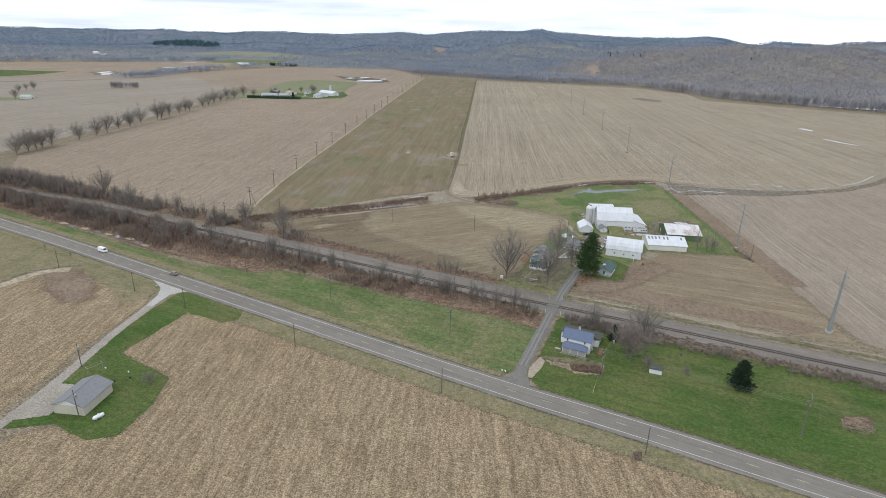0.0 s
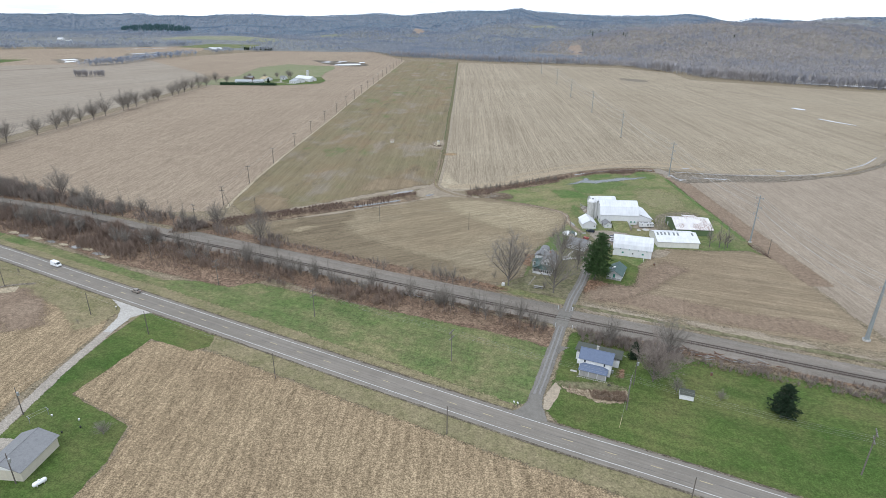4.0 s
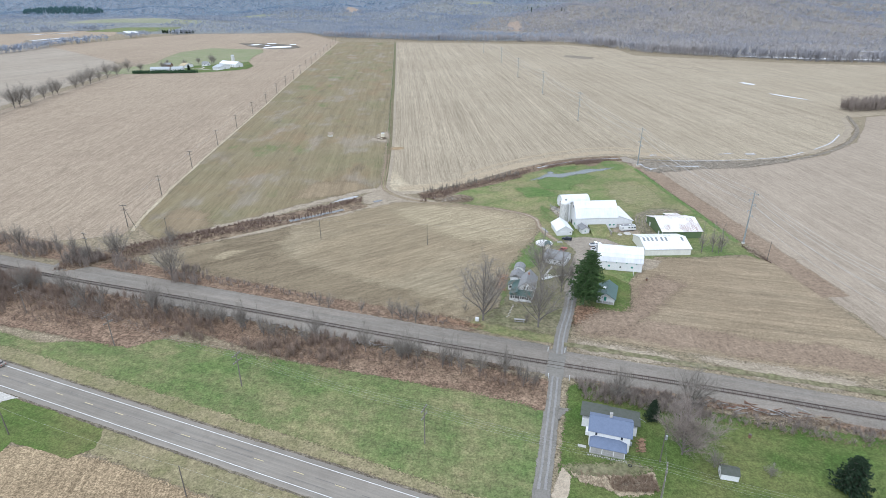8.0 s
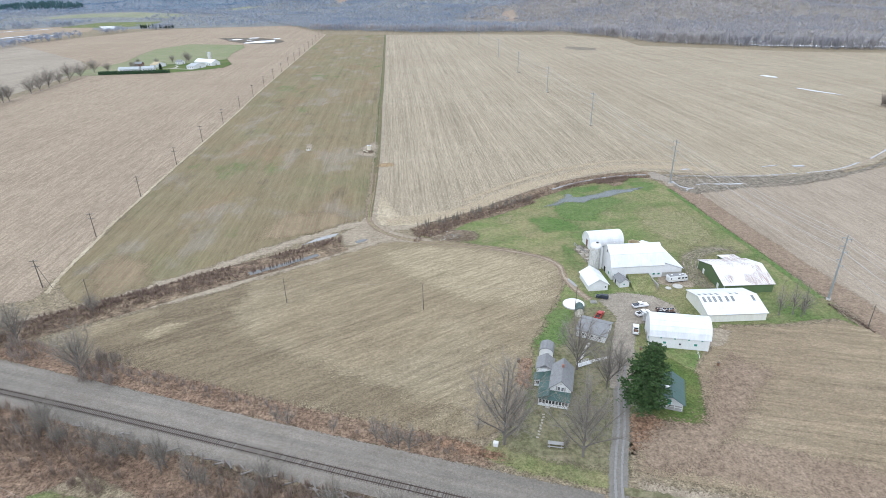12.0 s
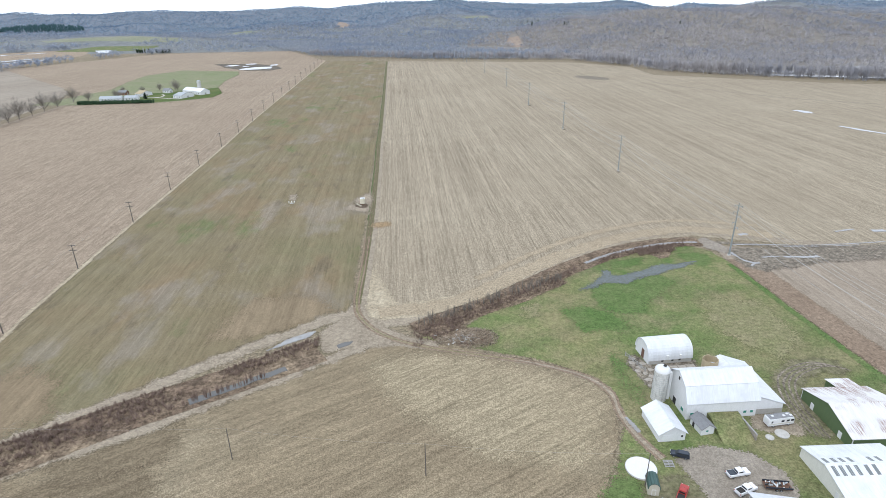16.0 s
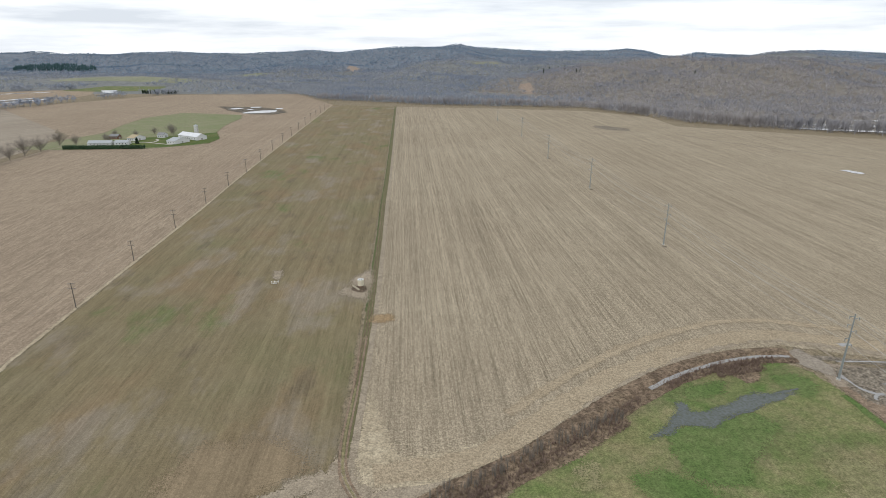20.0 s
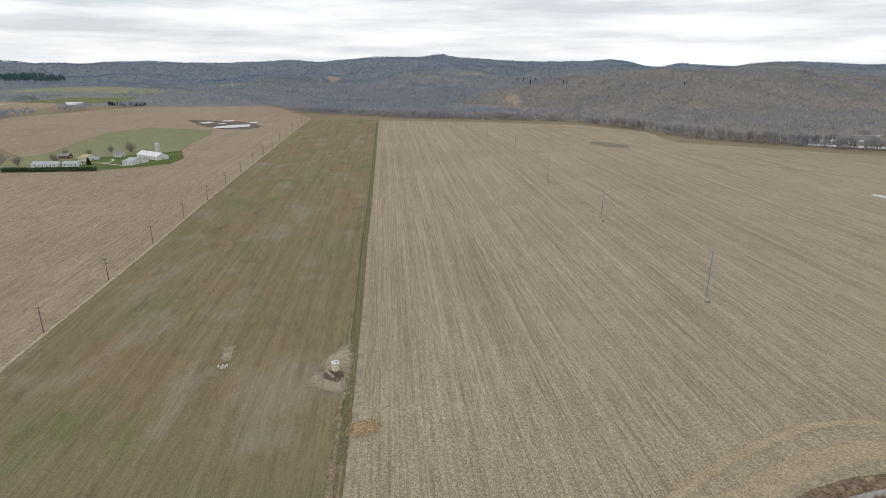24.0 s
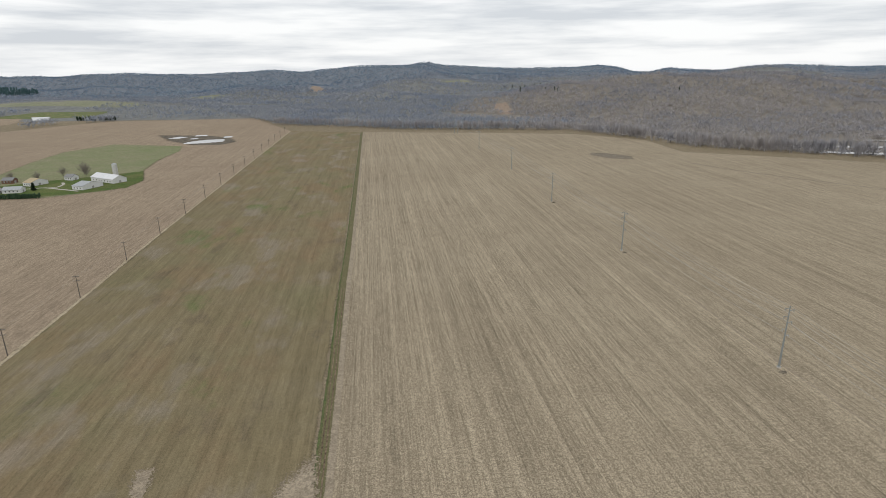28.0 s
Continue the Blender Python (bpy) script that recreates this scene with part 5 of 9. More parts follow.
# white house by the road with slate-blue roofs
hs = thing("house", pose(40.6, 264.6, 0, 0, 0, -18.0), "white two-storey house with slate-blue shingle roofs", "house")
HL, HW = 8.2, 5.4
gable_walls(HL, HW, 4.15, 5.75, M_white, hs)
roof(HL, [(HW / 2, 4.15), (0, 5.75)], M_blue_roof, hs, 0.4, 0.35)
windows(hs, "s", HL, HW, [-2.7, 2.4], 2.95, 3.85, 0.6, M_white, M_glass)
windows(hs, "e", HL, HW, [-0.8, 0.9], 2.75, 3.65, 0.7, M_white, M_glass)
windows(hs, "e", HL, HW, [-1.2], 0.8, 1.7, 0.8, M_white, M_glass)
windows(hs, "w", HL, HW, [-0.8, 1.0], 2.75, 3.65, 0.7, M_white, M_glass)
part("chimney", box(-0.4, 0.15, 0.35, 0.9, 5.0, 6.6), M_concrete, hs, "pale weathered chimney")
part("chimney_cap", box(-0.45, 0.2, 0.3, 0.95, 6.6, 6.7), M_grey_wood, hs)
# hipped porch roof at the front
bm = bmesh.new()
t0 = [bm.verts.new(p) for p in ((-3.9, -5.3, 1.95), (3.6, -5.3, 1.95), (3.6, -2.72, 2.2), (2.1, -2.72, 2.75), (-3.0, -2.72, 2.75), (-3.9, -2.72, 2.2))]
t1 = [bm.verts.new((v.co.x, v.co.y, v.co.z + 0.12)) for v in t0]
for a in (t0[::-1],):
    bm.faces.new((t0[5], t0[4], t0[0]))
    bm.faces.new((t0[4], t0[3], t0[1], t0[0]))
    bm.faces.new((t0[3], t0[2], t0[1]))
    bm.faces.new((t1[0], t1[4], t1[5]))
    bm.faces.new((t1[0], t1[1], t1[3], t1[4]))
    bm.faces.new((t1[1], t1[2], t1[3]))
    for i in range(6):
        j = (i + 1) % 6
        bm.faces.new((t0[i], t0[j], t1[j], t1[i]))
part("porch_roof", bm, M_blue_roof, hs)
part("porch_floor", box(-3.7, 3.4, -5.0, -2.73, 0.0, 0.3), M_grey_wood, hs)
for u in (-3.55, -1.2, 1.1, 3.25):
    part("porch_post", box(u - 0.07, u + 0.07, -4.95, -4.81, 0.3, 2.05), M_white, hs)
part("porch_screen", box(-3.5, 3.2, -4.9, -4.86, 0.3, 2.0), M_grey_wood, hs, "grey weathered porch screen")
on_wall(hs, "s", HL, HW, 0.0, 0.3, 2.3, 0.8, M_white, M_door_dark, "door")
for k in range(17):
    part("edging_stone", box(-4.0 + k * 0.47, -3.65 + k * 0.47, -5.75 + 0.07 * (k % 3), -5.45 + 0.05 * (k % 2), 0.0, 0.16 + 0.05 * (k % 3), 0.05), M_block, hs)
part("front_step", box(-6.1, -4.4, -3.9, -3.2, 0.0, 0.16), M_concrete, hs)
part("bay", box(-4.9, -4.1, -1.6, 0.2, 1.5, 2.4), M_white, hs)
part("air_unit", box(4.1, 4.7, -1.0, -0.4, 0.4, 1.1), M_galv, hs)
# low rear annex
part("annex_wall", box(-5.9, 5.6, 2.72, 7.8, 0, 2.1), M_white, hs)
for x0, x1 in ((-6.4, -0.6), (-0.6, 6.2)):
    bm = bmesh.new()
    slope_slab(bm, (8.3, 2.35 if x0 < -1 else 2.2), (2.75, 2.85 if x0 < -1 else 2.65), x0, x1, 0.12)
    part("annex_roof", bm, M_dark_roof, hs, "dark mossy flat roof")
windows(hs, "e", 11.25, 0.0, [4.3], 0.8, 1.6, 0.7, M_white, M_glass)
part("antenna", rod((5.8, 6.2, 2.4), (7.2, 4.0, 3.3), 0.03), M_galv, hs)

# white shed with a dark roof on the lawn
ls = thing("lawn_shed", pose(61.4, 254.3, 0, 0, 0, -14), "small white shed with a dark roof on the lawn", "shed")
gable_walls(3.3, 2.4, 1.5, 2.3, M_white, ls)
roof(3.3, [(1.2, 1.5), (0, 2.3)], M_dark_roof, ls, 0.15, 0.1)
on_wall(ls, "w", 3.3, 2.4, 0, 0.05, 1.4, 0.8, M_white, M_grey_wood, "door")

# block garage west
gw = thing("block_garage", pose(-85.4, 216.4, 0, 0, 0, 91), "beige garage with a grey shingle gable roof", "garage")
GL, GW = 10.4, 8.0
gable_walls(GL, GW, 2.7, 4.3, M_beige, gw)
roof(GL, [(GW / 2, 2.7), (0, 4.3)], M_grey_roof, gw, 0.4, 0.45)
o_ = part("gable_face", prism([(-3.9, 2.75), (3.9, 2.75), (0, 4.25)], GL / 2 + 0.03, GL / 2 + 0.06), M_white, gw)
o_.matrix_local = Matrix.Rotation(radians(90), 4, "Z")

# ---- rails, ties, level crossing ----
rail_line = smooth_line(RAIL, 3.0)


def run_of(line):
    acc = [0.0]
    for a, b in zip(line, line[1:]):
        acc.append(acc[-1] + (b - a).length)
    return acc


def along(line, acc, s):
    i = int(np.clip(np.searchsorted(acc, s) - 1, 0, len(acc) - 2))
    t = (s - acc[i]) / (acc[i + 1] - acc[i])
    d = (line[i + 1] - line[i]).normalized()
    return line[i].lerp(line[i + 1], t), d


rail_acc = run_of(rail_line)
track = thing("railway_track", pose(0, 0, 0), "single railway track on wooden ties", "railway track")
tagged(track, kind="structure")
for s in (-0.62, 0.62):
    bm = ribbon_bm(rail_line, [(s + 0.06, 0.42), (s + 0.035, 0.66), (s - 0.035, 0.66), (s - 0.06, 0.42)])
    part("rail", bm, M_rail, track, "dark steel rail")
tie_bm = box(-0.1, 0.1, -1.06, 1.06, 0, 0.09)
tie_me = bpy.data.meshes.new("tie")
tie_bm.to_mesh(tie_me)
tie_bm.free()
tie_me.materials.append(M_tie)
tie_new = tie_me.copy()
tie_new.materials.clear()
tie_new.materials.append(M_tie_new)
cross_s = min(np.arange(0, rail_acc[-1], 1.0), key=lambda s: (along(rail_line, rail_acc, s)[0] - Vector((34.8, 291.2, 0))).length)
rng = random.Random(4)
rest_v, rest_f = [], []
s = 260.0
near_ties = 0
while s < rail_acc[-1] - 60:
    p, d = along(rail_line, rail_acc, s)
    ang = math.atan2(d.y, d.x) + rng.uniform(-0.03, 0.03)
    if abs(s - cross_s) < 82 and near_ties < 300 and abs(s - cross_s) > 2.2:
        o = new("tie", tie_new if rng.random() < 0.08 else tie_me)
        o.parent = track
        o.matrix_basis = Matrix.Translation((p.x, p.y, 0.415)) @ Matrix.Rotation(ang, 4, "Z")
        near_ties += 1
    elif abs(s - cross_s) > 2.2:
        c, q = math.cos(ang), math.sin(ang)
        b = len(rest_v)
        for z in (0.41, 0.505):
            for x, y in ((-0.1, -1.06), (0.1, -1.06), (0.1, 1.06), (-0.1, 1.06)):
                rest_v.append((p.x + c * x - q * y, p.y + q * x + c * y, z))
        rest_f += [(b + 4, b + 5, b + 6, b + 7), (b, b + 1, b + 5, b + 4), (b + 1, b + 2, b + 6, b + 5), (b + 2, b + 3, b + 7, b + 6), (b + 3, b, b + 4, b + 7)]
    s += 0.5
tagged(from_arrays("far_ties", rest_v, rest_f, M_tie, track), kind="stuff")
cp, cd = along(rail_line, rail_acc, cross_s)
deck = thing("crossing_deck", Matrix.Translation((cp.x, cp.y, 0)) @ Matrix.Rotation(math.atan2(cd.y, cd.x), 4, "Z"), "pale plank level crossing over the track", "level crossing")
tagged(deck, kind="structure")
for x in range(3):
    for u in (-1.35, 0.0, 1.35):
        part("panel", box(-2.1 + x * 1.42, -0.72 + x * 1.42, u - 0.6 if u == 0 else u - 0.5, u + 0.6 if u == 0 else u + 0.5, 0.4, 0.68), M_drive, deck)
for u0, u1 in ((-5.2, -1.9), (1.9, 5.6)):
    bm = bmesh.new()
    q = [bm.verts.new(v) for v in ((-2.2, u0, 0.12 if u0 < -2 else 0.6), (2.2, u0, 0.12 if u0 < -2 else 0.6), (2.2, u1, 0.6 if u0 < -2 else 0.12), (-2.2, u1, 0.6 if u0 < -2 else 0.12))]
    bm.faces.new(q)
    w = [bm.verts.new((v.co.x, v.co.y, 0.03)) for v in q]
    bm.faces.new(w[::-1])
    for i in range(4):
        bm.faces.new((q[(i + 1) % 4], q[i], w[i], w[(i + 1) % 4]))
    bmesh.ops.recalc_face_normals(bm, faces=bm.faces[:])
    part("ramp", bm, M_drive, deck)

# ---- patches of lush and of dry grass in the pasture ----
for pts in ([(41.5, 434), (51, 438), (62, 427), (60, 422.5), (47.1, 422)], [(51.5, 411), (53.6, 404), (53.6, 390), (52, 386), (50.6, 392), (50, 402)], 
            [(57.2, 451.8), (83, 458), (86.6, 452.7), (75, 441), (67, 432), (56, 433), (55, 442)], [(70.3, 472.7), (80.8, 472.7), (79.1, 466.5), (68, 464.6)], [(94, 474), (104, 479), (108, 470), (100, 464)], [(29.5, 348.6), (36.1, 362), (42, 371), (43.1, 362.5), (38.4, 350), (34.2, 346)]):
    patch("lush_grass", pts, 0.058, M_lush, "bright green patch in the pasture", "grass", 4, 2, int(pts[0][0]), soft=6)
for pts in ([(89.1, 441.3), (107.5, 438.3), (107.2, 415.4), (96, 405), (90.2, 412.4), (85.3, 423.7)], [(31, 436.7), (37, 440.5), (35, 432), (29, 430)]):
    patch("dry_grass", pts, 0.056, M_drygrass, "dry tan patch in the pasture", "grass", 5, 2, int(pts[0][0]), soft=8)

# ---- drives and tracks ----
strip("driveway", [(22.0, 241.5), (23.7, 250), (25.9, 258), (28.6, 268.1), (32.0, 281), (34.2, 289.5)], [(1.5, 0.06), (1.25, 0.09), (-1.25, 0.09), (-1.5, 0.06)], M_drive, "grey tarred driveway to the level crossing", "driveway", 0.25, 1.5)
patch("driveway_mouth", [(17.6, 243.8), (20.2, 246), (22.2, 249.5), (22.8, 251.5), (25.4, 251), (25.1, 247), (26.0, 241), (22, 240.6)], 0.178, M_drive, "flared tarred mouth of the driveway", "driveway", 0.12, 1.0)
strip("farm_drive", [(47.0, 329.6), (50.4, 339.2), (53.4, 347.8), (56.5, 356), (59, 361)], [(2.4, 0.058), (2.0, 0.08), (-2.0, 0.08), (-2.4, 0.058)], M_yardgravel, "tan gravel drive between the farm trees", "driveway", 0.7, 1.5)
strip("driveway", [(36.0, 295), (39.3, 306.5), (43.5, 318), (47.3, 330.5)], [(1.6, 0.06), (1.25, 0.09), (-1.25, 0.09), (-1.6, 0.06)], M_drive, "grey tarred farm drive", "driveway", 0.3, 1.5)
patch("farmyard", [(56, 354), (59.8, 357), (66, 358.5), (73, 359.5), (74, 366), (70, 372), (62, 374.5), (56, 373.5), (53, 370), (55, 363)], 0.075, M_yardgravel, "worn brown-grey gravel farmyard", "yard", 0.6, 1.2)
LANE = [(-24.2, 500), (-22.9, 470), (-22.4, 447), (-21.0, 436.2), (-17.6, 429.1), (-12.9, 423.4), (-5, 418), (7.8, 413.2), (24.4, 408.4), (34.8, 404.2), (42.4, 399.4), (46.2, 393), (46, 386), (47.5, 378), (50.5, 371)]
patch("junction_dirt", [(-28, 414), (-18, 415.5), (-8, 416.5), (4, 414), (4, 417.5), (-4, 421), (-10, 425.5), (-15.5, 433), (-18, 446), (-22, 450), (-24.5, 437), (-27, 431), (-31, 424)], 0.04, M_dirt, "pale dirt field junction", "track", 0.9, 1.5, soft=3.5)
strip("lane", LANE[2:], [(1.0, 0.05), (-1.0, 0.05)], M_dirt, "rutted dirt lane round the field", "track", 0.9, 2, soft=1.5)
for k in (-0.72, 0.72):
    strip("wheel_rut", [(x + k, y + 0.5 * k) for x, y in LANE], [(0.3, 0.08), (-0.3, 0.08)], M_redsoil, "brown wheel rut in the dirt lane", "track", 0.2, 1.5, 3, soft=0.4)
strip("lane_grass", LANE[1:9], [(0.28, 0.082), (-0.28, 0.082)], M_verge, "thin dry grass between the wheel ruts", "grass", 0.25, 2, 6, soft=0.4)
patch("straw_corner", [(-20, 447), (-17.4, 433.5), (-5, 429), (8, 436.5), (22, 446), (40, 460), (36, 463), (18, 451), (4, 444), (-9, 441), (-15.5, 460), (-19, 470)], 0.058, M_straw, "pale flattened straw at the field corner", "grass", 1.0, 1.5, soft=5)
patch("brush_ground", [(-4.5, 425.5), (2, 431.8), (11, 438.8), (25.6, 446.5), (47, 458.5), (49, 453.4), (29, 438.5), (15.5, 432), (11, 426), (19, 424), (20, 416.5), (10, 415.5), (2, 420.5)], 0.062, M_ditchfloor, "purple-brown dead brambles beside the ditch", "brush", 0.8, 1.2, soft=2.4)
strip("brook_track", [(-120, 352), (-108, 360), (-97, 366.5), (-77, 377), (-65, 383), (-53, 391.5), (-40, 400), (-25, 411), (-13, 419)], [(1.9, 0.055), (-1.6, 0.055)], M_dirt, "pale straw strip along the brook", "grass", 3.2, 2, soft=3.0)
strip("brook_bank", [(-118, 366), (-102, 374), (-93, 381), (-79, 393), (-71, 398.5), (-59, 410), (-45, 421.5), (-25, 436)], [(1.4, 0.06), (-3.4, 0.06)], M_dirt, "pale trampled straw along the wheat edge", "bank", 3.6, 2, 5, soft=3.4)
strip("track_puddle", [(46.9, 384.2), (47.6, 382), (48.3, 379)], [(0.4, 0.09), (-0.4, 0.09)], M_puddle, "pale puddle in the farm lane", "water", 0.5, 0.6, 5, soft=0.5)
# lane into the lawn, west
strip("gravel_lane", [(-104.0, 286.5), (-102.6, 279), (-101.5, 266), (-101.0, 248), (-99.3, 231), (-98.3, 214), (-99, 190), (-101, 120), (-102, 40)], [(1.5, 0.05), (-1.5, 0.05)], M_gravel, "pale gravel lane", "lane", 0.3, 2)
patch("gravel_mouth", [(-113.5, 288.2), (-107, 285.5), (-95, 280.6), (-97.5, 279.6), (-100, 277), (-100.3, 268), (-103.0, 268), (-103.8, 276), (-106.5, 282)], 0.068, M_gravel_pale, "pale gravel mouth of the lane", "lane", 0.15, 1)
patch("gravel_apron", [(-98.5, 222), (-93, 222.5), (-90, 216), (-90, 210), (-98.5, 207)], 0.055, M_gravel, "gravel apron beside the garage", "yard", 0.4, 1)
patch("sand_strip", [(29.3, 257.2), (30.4, 254.6), (28.8, 250.5), (26.5, 245.6), (25.2, 245.9), (25.9, 250.1), (28.0, 255.0)], 0.07, M_sand, "bare sandy strip beside the drive", "dirt", 0.25, 0.8)

patch("leaf_litter", [(43.2, 311), (48, 310), (54, 315), (53, 319.5), (49, 321.5), (46, 321.5)], 0.06, M_leaflitter, "rust-brown fallen needles under the pine", "leaf litter", 0.8, 1, soft=4.5)
patch("leaf_litter", [(23, 333), (26, 331), (27.5, 338), (28.5, 343), (25.5, 343)], 0.06, M_leaflitter, "rust-brown fallen leaves by the farmhouse", "leaf litter", 0.5, 1, soft=2)
patch("leaf_litter", [(2, 314.5), (10, 311), (19, 308.5), (15, 311.5), (7, 315.5)], 0.0853, M_leaflitter, "rust-brown fallen leaves below the oak", "leaf litter", 0.8, 1, soft=4)
patch("straw_patch", [(74.5, 345), (80, 346.5), (84, 352.5), (79, 354.5), (75, 350)], 0.062, M_dirt, "scattered straw on tilled soil", "dirt", 0.9, 0.8)
patch("pale_patch", [(-77.7, 357.9), (-73.7, 363.4), (-65.4, 365.3), (-68.7, 361), (-72.6, 356.4)], 0.05, M_tri_pale, "pale bare patch in the field", "dirt", 2.0, 1, soft=4.5)
patch("field_tone", [(-84, 352), (-66.9, 356), (-54, 360.5), (-55, 352), (-70.3, 345.5)], 0.046, M_tri_dark, "dark damp swathe in the harvested field", "field", 3, 2, soft=10)
patch("field_tone", [(-79, 374), (-67.1, 380.4), (-56.1, 385), (-55, 374), (-72.8, 367)], 0.046, M_tri_dark, "dark damp swathe near the brook", "field", 3, 2, soft=9)
patch("wheat_tone", [(-63, 421.5), (-56.5, 446), (-36.8, 447.6), (-27, 438), (-44.7, 424.5)], 0.046, M_wheat_brown, "thin brown part of the wheat strip", "field", 4, 2, soft=14)
patch("wheat_tone", [(-101, 379.5), (-111, 397.2), (-109.7, 411.4), (-96.2, 404.8), (-89, 389)], 0.046, M_wheat_brown, "thin brown part of the wheat strip", "field", 4, 2, soft=14)
patch("bare_yard", [(54.2, 407), (57.4, 409.6), (59.2, 406), (61, 404.5), (68.8, 406.2), (72.4, 406.5), (72, 400), (64.8, 399.6), (60, 397), (57.4, 393.6), (55.6, 396.4), (54.8, 401.5)], 0.07, M_mud, "muddy barnyard with broken concrete", "yard", 0.5, 1, soft=2.4)
for i, (x, y) in enumerate(((55.3, 405.6), (56.9, 403.6), (58.2, 405.2), (57.4, 400.9), (58.8, 399.4), (57.2, 398.2), (57.0, 395.8), (59.2, 402.3), (56.2, 407.6), (55.8, 402.0))):
    rg_ = random.Random(900 + i)
    pts = [(x + rg_.uniform(0.6, 1.3) * math.cos(a), y + rg_.uniform(0.5, 1.0) * math.sin(a)) for a in np.linspace(0, 5.2, 6)]
    slab = thing("broken_slab", pose(0, 0, 0.05), "broken piece of grey concrete in mud", "slab", "broken barnyard slabs")
    bm = bmesh.new()
    f = bm.faces.new([bm.verts.new((a, b, 0)) for a, b in pts])
    up = bmesh.ops.extrude_face_region(bm, geom=[f])
    for v in up["geom"]:
        if isinstance(v, bmesh.types.BMVert):
            v.co.z += 0.12
    bmesh.ops.recalc_face_normals(bm, faces=bm.faces[:])
    part("slab", bm, M_slab, slab)
pad_slab = thing("concrete_yard", pose(0, 0, 0.06), "cracked brown-stained concrete yard between the barns", "yard")
for i in range(4):
    for j in range(2):
        add = 0.06 * math.sin(7 * i + 5 * j)
        part("slab", box(62.3 + i * 2.3, 64.5 + i * 2.3, 399.0 + j * 2.45 + 0.12 * i, 401.35 + j * 2.45 + 0.12 * i, 0, 0.13 + add, 0.03), M_slab, pad_slab)
patch("bare_yard", [(74, 379.5), (78, 377.5), (84, 376.5), (88, 380), (84, 384), (76, 384)], 0.065, M_dirt, "bare trampled ground by the barn", "yard", 0.6, 1)
for x, y, r in ((79.6, 377.4, 1.5), (76.3, 376.4, 0.9)):
    well = thing("round_slab", pose(x, y, 0.06), "round pale concrete slab in the grass", "slab", "round slabs by the barn")
    part("slab", rod((0, 0, 0), (0, 0, 0.16), r, None, 24), M_concrete, well)
strip("field_edge_track", [(-13, 427), (6, 431.5), (20, 440), (42, 460), (62, 477.5), (88, 491.5), (110, 497), (140, 487), (180, 479), (228, 499), (262, 525), (292, 561), (312, 598)], [(3.4, 0.055), (-0.6, 0.055)], M_dirt, "pale worn headland along the ditch", "track", 1.4, 2, 2)
strip("east_track", [(108, 488), (140, 481.5), (180, 474), (228, 494), (265, 523), (296, 561), (318, 604)], [(1.3, 0.07), (-1.4, 0.07)], M_mud, "muddy farm track along the east field", "track", 0.9, 2, 3)
patch("culvert_pad", [(109, 489), (113.5, 492.4), (116, 486.6), (118, 480.5), (115.2, 475.4), (112.5, 477.5), (109.5, 481), (107.6, 485)], 0.075, M_yardgravel, "gravel pad over the culvert", "yard", 0.5, 1)
strip("pasture_edge", [(119.2, 368), (117.6, 386), (116.4, 405), (114.6, 424), (113.2, 446), (111.6, 466)], [(1.4, 0.05), (-0.7, 0.05)], M_lush, "bright green grass along the pasture edge", "grass", 0.8, 2, 3, soft=1.6)
strip("power_line_path", [(124.5, 325), (122.5, 352), (120.8, 371), (118.8, 394), (116.4, 420), (114.6, 448), (113, 470)], [(0.2, 0.044), (-9.0, 0.044)], M_redsoil, "brown headland beside the pasture", "track", 1.2, 3, 4, soft=3.0)
DIV = [(-21.8, 441), (-23.0, 481.8), (-24.4, 519), (-27.0, 566), (-29.2, 606), (-33.4, 673), (-40.3, 800), (-70.5, 1310)]
strip("divider_lane", DIV, [(1.3, 0.058), (-1.2, 0.058)], M_lanegrass, "olive grass lane between two fields", "grass", 0.4, 2, 2, soft=0.8)
for k in (-0.5, 0.55):
    strip("lane_rut", DIV[:6], [(k + 0.16, 0.064), (k - 0.16, 0.064)], M_ditchfloor, "dark wheel rut in the grass lane", "track", 0.15, 2, 4, soft=0.16)
strip("divider_ditch", [(x - 1.5, y) for x, y in DIV[2:]], [(0.32, 0.06), (-0.22, 0.06)], M_ditchgrass, "narrow green grass ditch between two fields", "grass", 0.6, 2, 9, soft=0.6)
strip("divider_straw", [(x + 2.2, y) for x, y in DIV], [(1.0, 0.05), (-0.9, 0.05)], M_dirt, "pale straw line beside the ditch", "grass", 0.7, 3, 8)
strip("pole_line_strip", [(-118, 384), (-120.7, 398), (-123.9, 428), (-125.5, 440), (-128, 476), (-130.3, 505), (-140, 664), (-149.8, 800), (-181.8, 1345)], [(0.75, 0.055), (-0.75, 0.055)], M_straw, "pale dead grass strip along the pole line", "grass", 0.9, 2, soft=1.3)
strip("orange_patch_path", [(122, 480), (118, 540), (112, 593), (107, 714), (99, 829), (94, 964)], [(0.5, 0.045), (-0.5, 0.045)], M_dirt, "faint pale path below the power line", "track", 0.6, 4)
patch("verge_north", [(-100, 291), (-89, 287.6), (-13, 257.3), (14, 246), (18.5, 244.5), (18, 247), (-13, 260.5), (-60, 281), (-100, 297.5), (-180, 328.5), (-240, 351), (-240, 348), (-176, 323)], 0.04, M_verge, "tan dry grass along the highway", "grass", 0.8, 1.5)
